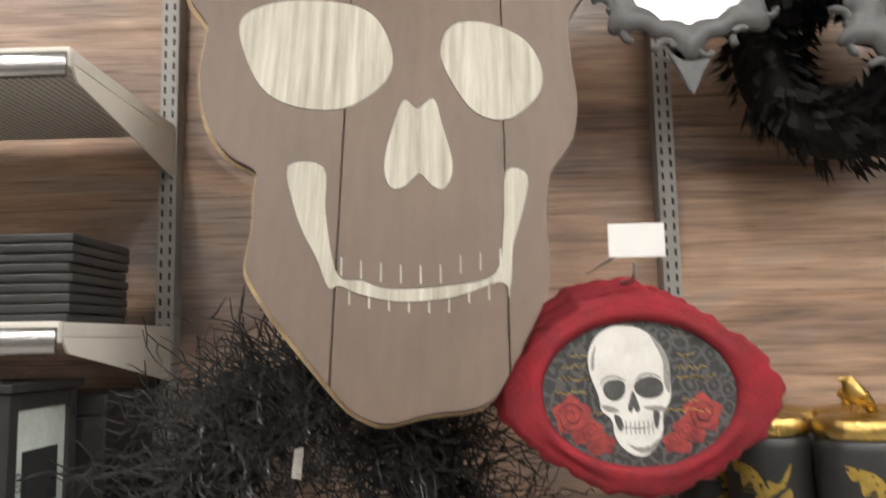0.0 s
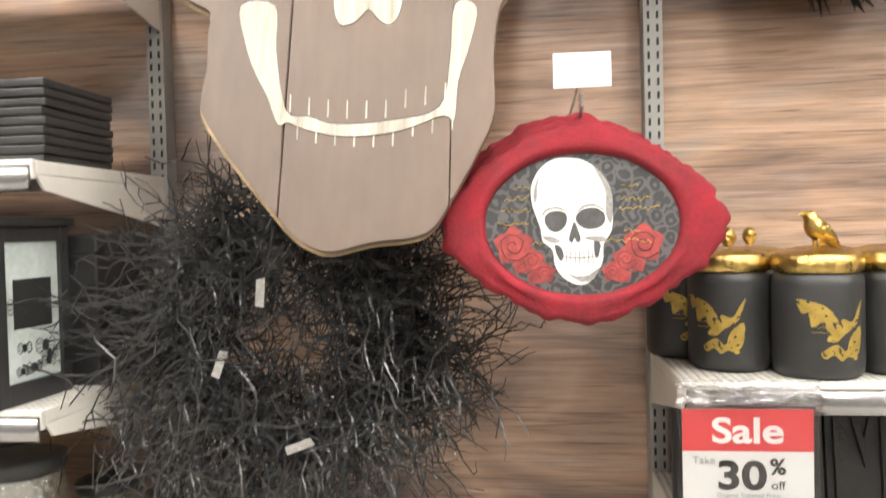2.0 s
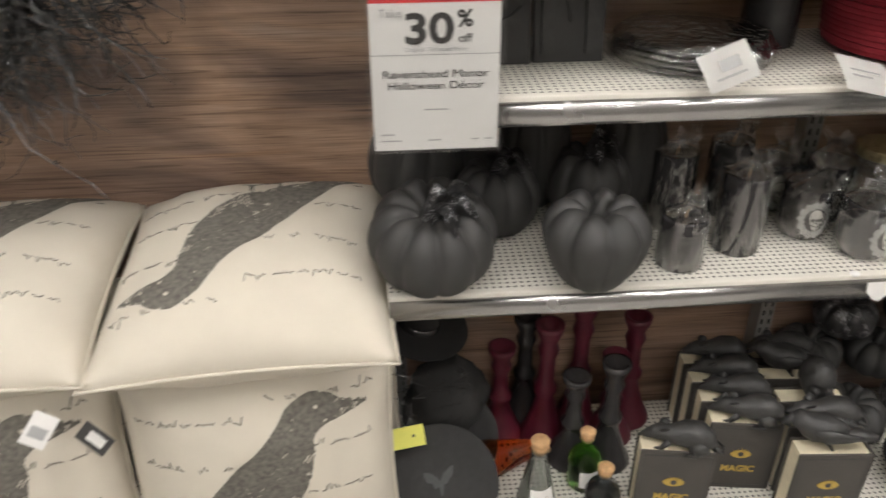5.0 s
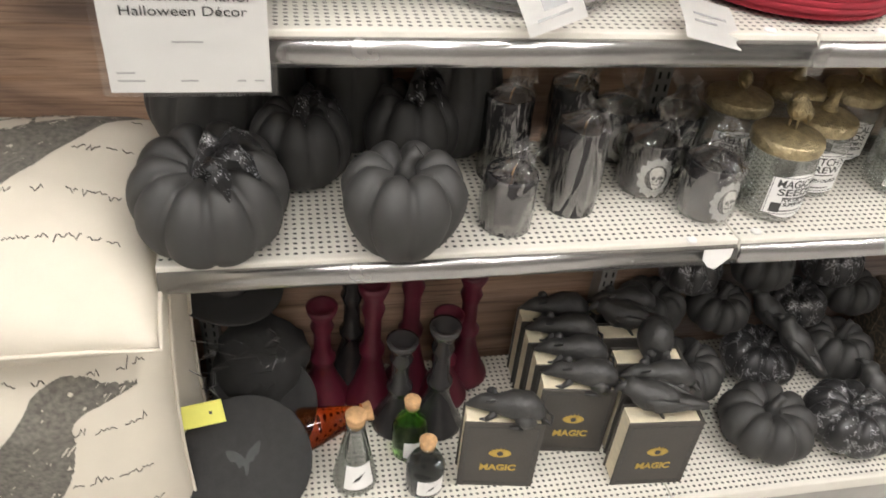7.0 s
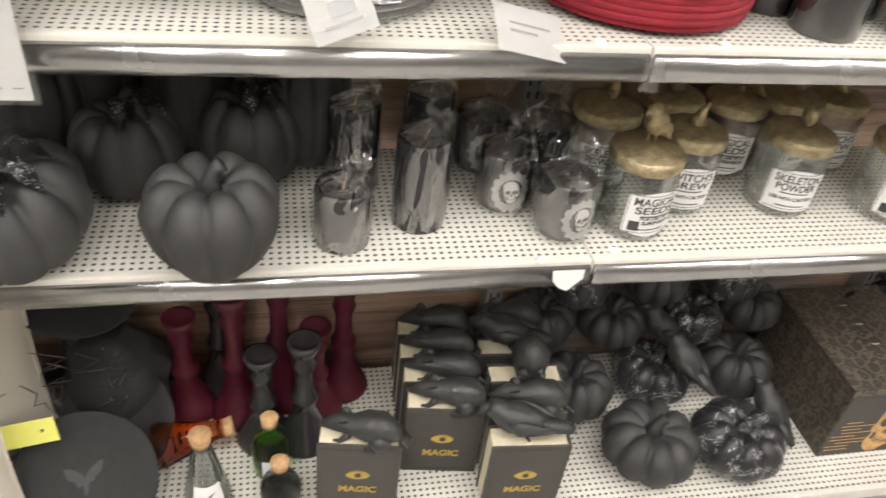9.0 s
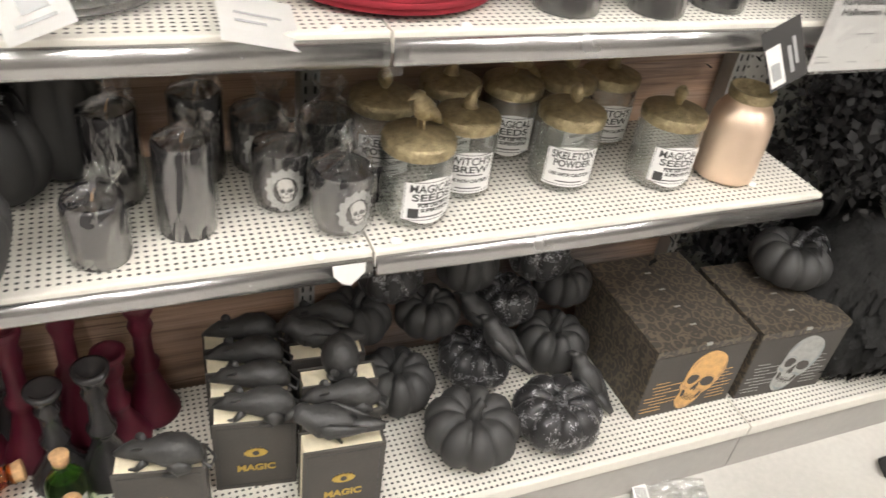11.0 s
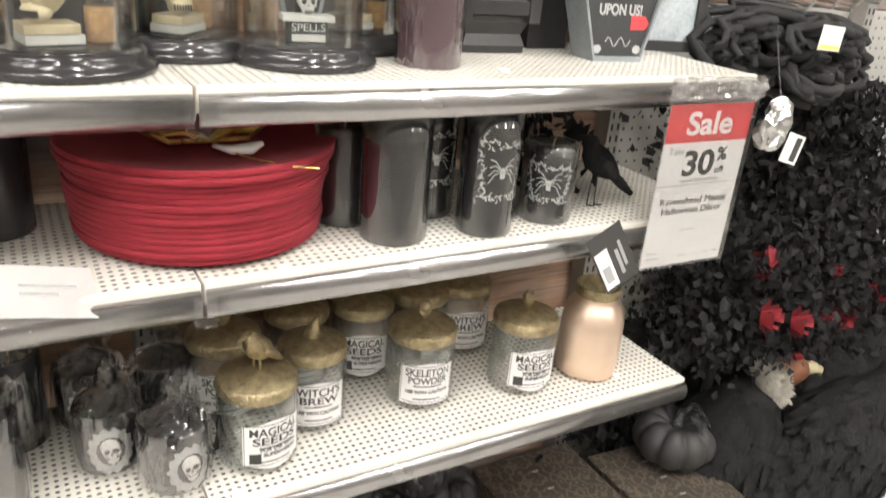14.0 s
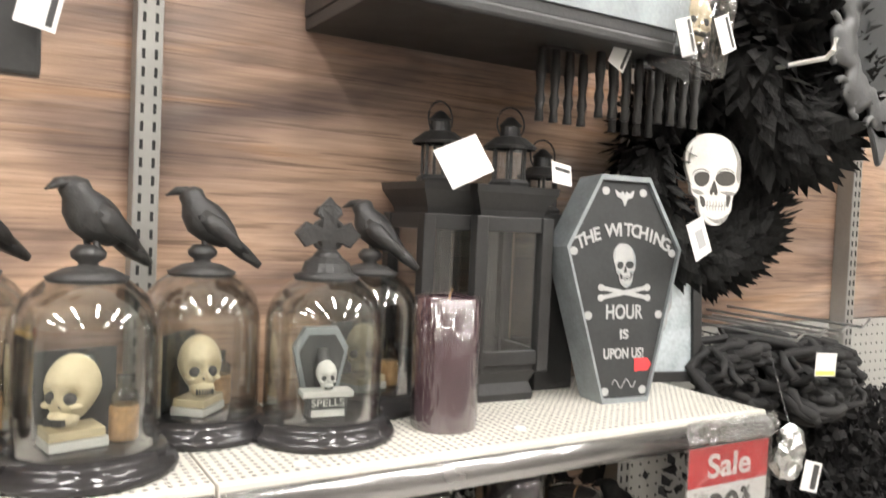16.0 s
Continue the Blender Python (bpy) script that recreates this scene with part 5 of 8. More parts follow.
def candle(m, r, h, material, label, wrapped=None, group="pillar candles"):
    e = thing("pillar_candle", m, label, "candle", group)
    part("wax", lathe([(0, 0.0005), (r * 0.97, 0.0005), (r, 0.003), (r, h - 0.006), (r * 0.95, h), (r * 0.8, h - 0.003), (r * 0.3, h - 0.007), (0, h - 0.007)], 36), material, e, smooth=True)
    part("wick", tube([(0, 0, h - 0.008), (0.002, 0, h + 0.004), (0.006, 0, h + 0.012)], 0.0012, 5), M_CORK, e)
    if wrapped:
        wrap_over(e, r, h, wrapped, 0.035)
    elif group == "spider candles":
        part("shrink_wrap", roughen(lathe([(r * 1.03, 0.001), (r * 1.035, h * 0.3), (r * 1.03, h * 0.7), (r * 1.035, h + 0.002), (r * 0.8, h + 0.005)], 40), 0.0005, 70), M_GLASS, e, "tight clear shrink wrap", True)
    return e


candle(pose(0.531, 0.073, Z_M), 0.042, 0.10, M_BLACKWAX, "short black pillar candle in clear cellophane", 11)
candle(pose(0.655, 0.118, Z_M), 0.042, 0.155, M_BLACKWAX, "tall black pillar candle in clear cellophane", 12)
candle(pose(0.56, 0.225, Z_M), 0.042, 0.155, M_BLACKWAX, "tall black pillar candle in clear cellophane", 13)
candle(pose(0.69, 0.27, Z_M), 0.042, 0.155, M_BLACKWAX, "tall black pillar candle in clear cellophane", 14)


# ---- black jars with gold lids on the upper shelf ----
BAT = [(0, 0.1), (0.12, 0.3), (0.5, 0.55), (0.42, 0.2), (0.3, 0.12), (0.22, -0.02), (0.1, -0.05), (0.05, -0.3), (-0.05, -0.4), (-0.08, -0.1), (-0.22, -0.15), (-0.3, 0.05), (-0.45, 0.1), (-0.55, 0.42), (-0.3, 0.38), (-0.1, 0.22)]


BAT_HIGH = [(-77, 47), (-42, 42), (-12, 30), (10, 2), (23, 4), (43, -3), (58, 22), (75, 45), (63, 7), (53, -13), (28, -28), (8, -46), (-14, -44), (-10, -26), (-27, -8), (-45, -14), (-50, 12), (-66, 17)]
BAT_LOW = [(-27, -8), (-7, 7), (8, 12), (28, -3), (38, 27), (68, 52), (70, 17), (63, -8), (53, -25), (33, -15), (18, -25), (0, -11), (-17, -21)]


def black_jar(m, r, h, knob):
    e = thing("black_jar", m, "matte black jar with an embossed gold lid and gold bat print", "jar", "black jars with gold lids")
    part("body", lathe([(0, 0.001), (r * 0.88, 0.001), (r * 0.98, 0.008), (r, 0.02), (r, h * 0.66), (r * 0.97, h * 0.72), (r * 0.86, h * 0.75), (0, h * 0.75)], 40), M_BLACK, e, smooth=True)
    part("lid", lathe([(r * 0.86, h * 0.735), (r * 0.97, h * 0.75), (r * 1.0, h * 0.80), (r * 0.97, h * 0.86), (r * 0.88, h * 0.88), (r * 0.5, h * 0.905), (0, h * 0.91)], 72, wobble=lambda a, z: 1 + 0.014 * math.sin(24 * a) * (z < h * 0.87)), M_GOLD, e, "embossed antique gold lid", True)
    if knob == "skull":
        kb = moved(skull_mesh(0.032), pose(0, 0, h * 0.905))
    elif knob == "raven":
        kb = moved(raven_mesh(0.55), pose(0, 0, h * 0.905, 0, 0, 200))
    else:
        kb = lathe([(0, h * 0.9), (0.008, h * 0.91), (0.006, h * 0.94), (0.016, h * 0.98), (0.012, h * 1.03), (0, h * 1.04)], 16)
    part("knob", kb, M_GOLD, e, "%s-shaped gold knob" % knob, True)
    for cz, loop in ((0.42, BAT_HIGH), (0.22, BAT_LOW)):
        k = 0.00066
        fill, bm, cell = [(p[0], p[1]) for p in smooth_loop(loop, 3)], bmesh.new(), 2.0
        for i in range(-42, 42):
            for j in range(-28, 30):
                if inside(((i + 0.5) * cell, (j + 0.5) * cell), fill) and noise.noise(Vector((i * 0.23, j * 0.23, cz))) > -0.42:
                    q = []
                    for x, z in ((i, j), (i + 1, j), (i + 1, j + 1), (i, j + 1)):
                        a = x * cell * k / r
                        q.append(bm.verts.new(((r + 0.0006) * math.sin(a), -(r + 0.0006) * math.cos(a), h * cz + z * cell * k)))
                    bm.faces.new(q)
        part("bat_print", bm, M_GOLDINK, e, "gold bat print")
    for k in range(5):
        zz = h * (0.34 + 0.035 * k)
        pts = [((r + 0.0004) * math.sin((-0.03 + 0.002 * j) / r), -(r + 0.0004) * math.cos((-0.03 + 0.002 * j) / r), zz + 0.0015 * math.sin(j * 2.1 + k)) for j in range(12 + 4 * (k % 3))]
        part("script_print", tube(pts, 0.0005, 3), M_GOLDINK, e)
    return e


for jx, jy, kn, tn in ((0.215, 0.075, "raven", 0), (0.10, 0.14, "skull", -35), (0.345, 0.10, "urn", 20), (0.16, 0.24, "skull", 0), (0.275, 0.225, "urn", 0), (0.40, 0.24, "skull", 10), (0.48, 0.11, "raven", 10), (0.05, 0.27, "urn", 0)):
    black_jar(pose(jx, jy, Z_D, 0, 0, tn), 0.066, 0.215, kn)


# ---- base shelf: hats, bottles, goblets, books, boxes ----
def witch_hat(m, r, label):
    e = thing("witch_hat", m, label, "hat", "witch hats")
    part("brim", lathe([(r * 0.35, 0.004), (r * 0.8, 0.001), (r * 0.98, 0.004), (r, 0.008), (r * 0.97, 0.010), (r * 0.8, 0.006), (r * 0.35, 0.009)], 48), M_FELT, e, smooth=True)
    part("crown", loft([(0, 0, 0.004), (0, 0, 0.03), (0.006, 0, 0.08), (0.02, 0.01, 0.13), (0.045, 0.01, 0.16)], [r * 0.42, r * 0.36, r * 0.22, r * 0.1, r * 0.03], 20), M_FELT, e, smooth=True)
    part("hat_band", lathe([(r * 0.43, 0.008), (r * 0.405, 0.024), (r * 0.40, 0.024), (r * 0.42, 0.008)], 32), M_BLACKWAX, e, "glossy hat band", True)
    return e




def leaning_plate(m, r, label):
    e = thing("round_plate", m, label, "plate", "round black plates")
    part("disc", lathe([(0, 0.0), (r * 0.7, 0.0), (r * 0.96, 0.006), (r, 0.009), (r * 0.98, 0.012), (r * 0.7, 0.005), (0, 0.005)], 56), M_FELT, e, smooth=True)
    o = part("emblem", slab(scaled(smooth_loop(BAT, 3), r * 0.5), 0.0006), M_SLATE, e, "faint dark bird emblem")
    o.matrix_local = pose(0, 0, 0.0052, -90, 0, 0)
    return e


leaning_plate(pose(0.09, 0.035, Z_DECK + 0.082, 42, 0, 8), 0.122, "round black plate leaning on the base shelf")
leaning_plate(pose(0.125, 0.175, Z_DECK + 0.075, 45, 0, -6), 0.105, "round black plate leaning behind another")
e = thing("black_bundle", pose(0.12, 0.24, Z_DECK), "dark soft bundle of black fabric on the base shelf", "fabric bundle")
bm = bmesh.new()
bmesh.ops.create_icosphere(bm, subdivisions=4, radius=1)
bmesh.ops.scale(bm, vec=(0.10, 0.08, 0.12), verts=bm.verts)
bmesh.ops.translate(bm, vec=(0, 0.01, 0.11), verts=bm.verts)
part("cloth", roughen(bm, 0.02, 18), M_FELT, e, smooth=True)
witch_hat(pose(0.06, 0.30, Z_DECK + 0.30, 10, 15, 0), 0.115, "black felt witch hat on top of the pile")
e = thing("wire_curls", pose(0.045, 0.12, Z_DECK + 0.10), "springy black wire curls", "hat trim")
for k in range(7):
    rnd = random.Random(k)
    ox, oy = rnd.uniform(-0.04, 0.12), rnd.uniform(-0.03, 0.08)
    part("wire_curl", tube([(ox + 0.012 * math.cos(1.9 * s) + 0.004 * s * rnd.uniform(-1, 1), oy + 0.012 * math.sin(1.9 * s), s * 0.014) for s in range(12)], 0.0012, 4), M_TWIG, e)
hang_tag(pose(0.005, 0.055, Z_DECK + 0.195, -15, -6, 5), "bright yellow clearance tag among the hats", [(M_YELLOW, -0.055, -0.024, 0.055, 0.024), (M_INK, 0.03, -0.002, 0.035, 0.004)])


def bottle(m, r, h, material, label, cork_r=0.4, shape="flask", paper=True):
    e = thing("potion_bottle", m, label, "bottle", "potion bottles")
    if shape == "flask":
        prof = [(0, 0.003), (r * 0.9, 0.002), (r, 0.008), (r * 0.98, h * 0.12), (r * 0.62, h * 0.55), (r * 0.40, h * 0.80), (r * 0.44, h * 0.88), (r * 0.36, h * 0.885), (r * 0.34, h * 0.8)]
    else:
        prof = [(0, 0.003), (r * 0.9, 0.002), (r, 0.008), (r, h * 0.50), (r * 0.8, h * 0.62), (r * 0.36, h * 0.72), (r * 0.34, h * 0.84), (r * 0.42, h * 0.86), (r * 0.34, h * 0.87), (r * 0.3, h * 0.8)]
    part("glass", lathe(prof, 32), material, e, smooth=True)
    part("cork", lathe([(0, h * 0.82), (r * 0.33, h * 0.82), (r * cork_r, h * 0.885), (r * cork_r * 1.15, h * 0.985), (r * cork_r * 1.05, h), (0, h)], 20), M_CORK, e, "round cork stopper", True)
    if paper:
        bm = bmesh.new()
        row = []
        zz0, zz1 = h * 0.13, h * 0.42
        for k in range(9):
            a = (-0.75 + 1.5 * k / 8)
            rr = lambda z: (r * 1.015 if shape != "flask" else r * (0.98 - 0.36 * max(0, (z / h - 0.12) / 0.43)) * 1.02)
            row.append([bm.verts.new((rr(z) * math.sin(a), -rr(z) * math.cos(a), z)) for z in (zz0, zz1)])
        for p, q in zip(row, row[1:]):
            bm.faces.new((p[0], q[0], q[1], p[1]))
        lb = part("paper_label", bm, M_WHITE, e, "white paper label with a dark feather")
        zc = (zz0 + zz1) / 2
        o = part("label_drawing", slab(scaled([(-0.4, -0.3), (0.0, -0.1), (0.4, 0.35), (0.15, 0.2), (-0.2, 0.0)], h * 0.2, 0, zc), 0.0004), M_INK, lb)
        for v in o.data.vertices:
            a = v.co.x / r
            q = rr(v.co.z) + 0.001
            v.co = Vector((q * math.sin(a), -q * math.cos(a), v.co.z))
    return e


bottle(pose(0.292, 0.03, Z_DECK, 0, 0, 8), 0.043, 0.195, M_PALEGLASS, "clear flask bottle with a cork and a paper label")
bottle(pose(0.408, 0.088, Z_DECK, 0, 0, 15), 0.036, 0.155, M_GREEN, "green glass bottle with a cork and a paper label", shape="round")
bottle(pose(0.425, 0.0, Z_DECK, 0, 0, 10), 0.037, 0.14, M_DARKGLASS, "small dark glass bottle with a cork and a paper label", shape="round")
bottle(pose(0.19, 0.125, Z_DECK + 0.046, 0, 82, 8), 0.045, 0.15, M_AMBER, "amber glass bottle lying on its side", paper=False)


def goblet(m, h, material, label):
    e = thing("candlestick", m, label, "candlestick", "candlesticks")
    part("stick", lathe([(0, 0.001), (0.054, 0.001), (0.057, 0.008), (0.054, 0.018), (0.042, 0.04), (0.028, h * 0.28), (0.020, h * 0.40), (0.026, h * 0.44), (0.027, h * 0.48), (0.018, h * 0.53), (0.017, h * 0.72), (0.024, h * 0.80), (0.018, h * 0.86), (0.030, h * 0.95), (0.032, h), (0.024, h), (0.014, h * 0.94), (0, h * 0.94)], 28), material, e, smooth=True)
    return e


for gx, gy, gh, gm in ((0.245, 0.255, 0.26, M_REDGLASS), (0.345, 0.235, 0.33, M_REDGLASS), (0.43, 0.27, 0.36, M_REDGLASS), (0.50, 0.23, 0.24, M_REDGLASS), (0.395, 0.165, 0.24, M_BLACKWAX), (0.475, 0.155, 0.28, M_BLACKWAX), (0.31, 0.31, 0.30, M_BLACKWAX), (0.56, 0.29, 0.30, M_REDGLASS)):
    goblet(pose(gx, gy, Z_DECK), gh, gm, "dark red glass candlestick at the back of the shelf" if gm is M_REDGLASS else "glossy black candlestick on the base shelf")


def book(m, figure, w=0.15, h=0.185, d=0.052):
    """An upright prop book with pages showing and a resin creature on top; front cover faces -y."""
    e = thing("prop_book", m, "dark bound prop book with a black %s figure on top" % figure, "book", "prop books")
    part("cover", box((-w / 2, 0, 0), (w / 2, 0.005, h), 0.0015), M_COVER, e)
    part("cover", box((-w / 2, d - 0.005, 0), (w / 2, d, h), 0.0015), M_COVER, e)
    part("spine", box((w / 2 - 0.006, 0.0052, 0), (w / 2, d - 0.0052, h), 0.0015), M_COVER, e)
    part("page_block", box((-w / 2 + 0.004, 0.0052, 0.003), (w / 2 - 0.0062, d - 0.0052, h - 0.004)), M_PAGES, e, "cream page block")
    em = part("emblem", slab(smooth_loop([(-0.022, 0), (-0.01, 0.010), (0.01, 0.010), (0.022, 0), (0.01, -0.010), (-0.01, -0.010)], 3), 0.0012, m=pose(0, -0.0012, h * 0.55)), M_GOLDINK, e, "gold eye emblem")
    part("pupil", slab(oval(0, 0, 0.006, 0.006, 12), 0.001, m=pose(0, -0.002, h * 0.55)), M_INK, em)
    for k in range(5):
        a = math.pi * (0.2 + 0.15 * k)
        part("ray", slab([(0.013 * math.cos(a) - 0.001, 0.011 * math.sin(a)), (0.013 * math.cos(a) + 0.001, 0.011 * math.sin(a)), (0.02 * math.cos(a), 0.018 * math.sin(a))], 0.001, m=pose(0, -0.0011, h * 0.55)), M_GOLDINK, em)
    lettering("MAGIC", 0.024, M_GOLDINK, e, pose(0, -0.0008, h * 0.28, 90), 0.0004, bold=0.0008, width=0.07, name="title")
    for x0, x1, z0, z1 in ((-w / 2 + 0.008, w / 2 - 0.008, 0.010, 0.012), (-w / 2 + 0.008, w / 2 - 0.008, h - 0.012, h - 0.010), (-w / 2 + 0.008, -w / 2 + 0.010, 0.0122, h - 0.0122), (w / 2 - 0.010, w / 2 - 0.008, 0.0122, h - 0.0122)):
        part("cover_border", box((x0, -0.0008, z0), (x1, 0.0002, z1)), M_RESIN, e)
    if figure == "raven":
        f = moved(raven_mesh(1.0), pose(0.0, d / 2, h - 0.004, 0, 38, 165))
    elif figure == "skull":
        add_skull(e, pose(0, d / 2 - 0.005, h - 0.006), 0.095, M_RESIN, "black resin skull")
        return e
    else:
        f = moved(rat_mesh(1.1), pose(0.0, d / 2, h - 0.005, 0, 0, 170))
    part("figure", f, M_RESIN, e, "black resin %s" % figure, True)
    return e


for bx, by, bt, fg in ((0.563, -0.018, -9, "rat"), (0.732, 0.046, -8, "rat"), (0.736, 0.113, -6, "rat"), (0.738, 0.178, -4, "rat"), (0.742, 0.243, -4, "rat"), (0.873, -0.052, -4, "raven"), (0.888, 0.025, -4, "rat"), (0.905, 0.10, -4, "skull"), (0.90, 0.175, -4, "raven"), (0.90, 0.25, -4, "rat")):
    book(pose(bx, by, Z_DECK, 0, 0, bt), fg)


def loose_raven(m, k, label):
    e = thing("raven_figure", m, label, "bird figure", "raven figures")
    part("bird", raven_mesh(k), M_RESIN, e, smooth=True)


loose_raven(pose(1.275, 0.15, Z_DECK + 0.118, 0, 10, 128), 0.95, "black raven figure perched among the pumpkins")
loose_raven(pose(1.475, 0.085, Z_DECK + 0.02, 0, 5, 120), 0.95, "black raven figure lying beside the pumpkins")
loose_raven(pose(1.255, 0.235, Z_DECK + 0.128, 0, 8, 140), 0.95, "black raven figure on top of the pumpkins")


def skull_box(m, ink, w, h, d, label):
    e = thing("skull_box", m, label, "gift box", "skull gift boxes")
    part("body", box((0, 0, 0), (w, d, h - 0.02), 0.0012), M_BROCADE, e)
    part("front_panel", box((0.0015, -0.0015, 0.002), (w - 0.0015, -0.0002, h - 0.022)), M_COVER, e, "plain charcoal front")
    part("lid", box((-0.0015, -0.002, h - 0.019), (w + 0.0015, d + 0.001, h), 0.0012), M_BROCADE, e)
    part("clasp", box((w / 2 - 0.008, -0.003, h - 0.006), (w / 2 + 0.008, 0.001, h + 0.001), 0.0006), M_SILVERINK, e)
    if ink:
        skull_print(e, pose(w * 0.56, -0.0018, h * 0.44, 0, 24, 0), 0.178, ink, M_COVER)
        rnd = random.Random(4)
        for k in range(9):
            zz = 0.02 + k * 0.011
            a = rnd.uniform(0.004, 0.03)
            part("script_line", box((a, -0.0023, zz), (w * 0.3 + rnd.uniform(-0.02, 0.05), -0.0016, zz + 0.0012)), ink, e)
            part("script_line", box((w * 0.72, -0.0023, zz + 0.004), (w - 0.008 - rnd.uniform(0, 0.03), -0.0016, zz + 0.0052)), ink, e)
    return e


for k in range(5):
    skull_box(pose(1.564, -0.006 + k * 0.0615, Z_DECK), M_COPPERINK if k == 0 else None, 0.262, 0.212, 0.0605, "black brocade gift box printed with a gold skull" if k == 0 else "black brocade gift box standing in a row")
for k in range(4):
    skull_box(pose(1.842, -0.014 + k * 0.0615, Z_DECK, 0, 0, -3), M_SILVERINK if k == 0 else None, 0.25, 0.212, 0.0605, "black brocade gift box printed with a silver skull" if k == 0 else "black brocade gift box standing in a row")


# ---- middle shelf: signs, plates, red chargers, spider candles ----
def letter_block(x, y, w, h, bars):
    e = thing("letter_sign", pose(x, y, Z_P, -6), "black carved wooden letter sign on the shelf", "letter sign", "letter signs")
    part("board", box((0, 0, 0), (w, 0.02, h), 0.003), M_BLACK, e)
    for b in bars:
        part("raised_stroke", slab([(p[0] * w, p[1] * h) for p in b], 0.008, m=pose(0, -0.008, 0), bevel=0.001), M_RESIN, e)


BAR_M = [[(0.1, 0.08), (0.28, 0.08), (0.28, 0.92), (0.1, 0.92)], [(0.72, 0.08), (0.9, 0.08), (0.9, 0.92), (0.72, 0.92)], [(0.3, 0.9), (0.5, 0.35), (0.5, 0.6), (0.36, 0.92)], [(0.7, 0.9), (0.5, 0.35), (0.5, 0.6), (0.64, 0.92)]]
BAR_D = [[(0.12, 0.08), (0.3, 0.08), (0.3, 0.92), (0.12, 0.92)], [(0.32, 0.8), (0.85, 0.72), (0.85, 0.5), (0.7, 0.6), (0.32, 0.66)], [(0.32, 0.2), (0.85, 0.3), (0.85, 0.5), (0.7, 0.42), (0.32, 0.34)]]
letter_block(0.01, 0.16, 0.12, 0.19, BAR_M)
letter_block(0.135, 0.16, 0.12, 0.19, BAR_D)
letter_block(0.26, 0.165, 0.12, 0.19, BAR_M)


def plate_stack(x, y, z, r, n, material, label, name="plate_stack"):
    e = thing(name, pose(x, y, z), label, "plates")
    rnd = random.Random(n)
    for k in range(n):
        rr = r * (1 + rnd.uniform(-0.003, 0.003)) * (0.905 + 0.065 * min(1, k / n * 1.1) + (0.03 if k > n - 3 else 0.0))
        z0 = k * 0.0092
        ob = part("plate", lathe([(0, z0), (rr * 0.62, z0), (rr * 0.72, z0 + 0.003), (rr * 0.97, z0 + 0.0097), (rr * 0.996, z0 + 0.0099), (rr, z0 + 0.0106), (rr, z0 + 0.0182), (rr * 0.997, z0 + 0.0187), (rr * 0.985, z0 + 0.0188), (rr * 0.72, z0 + 0.007), (rr * 0.6, z0 + 0.0045), (0, z0 + 0.0045)], 48), material, e, smooth=True)
        ob.location = (rnd.uniform(-0.003, 0.003), rnd.uniform(-0.003, 0.003), 0)
    return e


plate_stack(0.958, 0.192, Z_P, 0.185, 14, M_REDPLATE, "tall stack of dark red charger plates on the shelf")
e = thing("gold_bow", pose(0.955, 0.12, Z_P + 0.145), "gold ribbon bow with a white bird charm on the plates", "ribbon bow")
for s in (-1, 1):
    for j in range(3):
        part("loop", tube([(0, 0, 0), (s * 0.03, 0.006 * j, 0.012 + 0.004 * j), (s * (0.06 + 0.01 * j), 0.01 * j, 0.010), (s * 0.05, -0.006, 0.002), (0, 0, 0)], 0.0035, 5), M_GOLD, e)
part("charm", loft([(0.0, -0.02, -0.002), (0.02, -0.035, -0.004), (0.045, -0.04, -0.002), (0.06, -0.04, 0.004)], [0.002, 0.006, 0.008, 0.003], 8), M_WHITE, e, "white bird charm", True)
part("tail", tube([(0, 0, 0), (0.03, -0.05, -0.008), (0.07, -0.09, -0.012), (0.11, -0.11, -0.012)], 0.0012, 5), M_GOLD, e)

e = thing("wrapped_plates", pose(0.53, 0.17, Z_P), "stack of black plates in shiny clear wrap", "plates")
for k in range(4):
    part("plate", lathe([(0, k * 0.01), (0.08, k * 0.01), (0.13, k * 0.01 + 0.008), (0.13, k * 0.01 + 0.011), (0.08, k * 0.01 + 0.004), (0, k * 0.01 + 0.004)], 40), M_BLACKWAX, e, smooth=True)
part("wrap", roughen(lathe([(0.136, 0.001), (0.14, 0.03), (0.12, 0.052), (0.05, 0.056), (0, 0.058)], 30), 0.006, 30), M_WRAP, e)
candle(pose(0.70, 0.25, Z_P), 0.05, 0.15, M_BLACKWAX, "black pillar candle at the back of the shelf")


def loose_tag(m, w, h, label, lines):
    e = thing("price_tag", m, label, "price tag", "price tags")
    bm = bmesh.new()
    rows = []
    for k in range(5):
        t = k / 4
        rows.append([bm.verts.new((x, -0.004 * math.sin(t * 2.6), -h * t)) for x in (0, w)])
    for p, q in zip(rows, rows[1:]):
        bm.faces.new((p[0], p[1], q[1], q[0]))
    bmesh.ops.solidify(bm, geom=bm.faces[:], thickness=0.0005)
    part("card", bm, M_WHITE, e)
    for a in lines:
        part("print", box((a[0] * w, -0.0048, -a[3] * h), (a[2] * w, -0.0042, -a[1] * h)), M_GREYINK, e)


loose_tag(pose(0.47, -0.002, Z_P + 0.052, -35, -22, 0), 0.075, 0.06, "white barcode tag lying over the shelf edge", ((0.35, 0.3, 0.75, 0.6), (0.2, 0.72, 0.8, 0.78)))
loose_tag(pose(0.70, 0.03, Z_P + 0.045, -55, 15, 10), 0.10, 0.07, "creased white paper tag on the shelf", ((0.2, 0.4, 0.8, 0.44), (0.2, 0.55, 0.6, 0.6)))


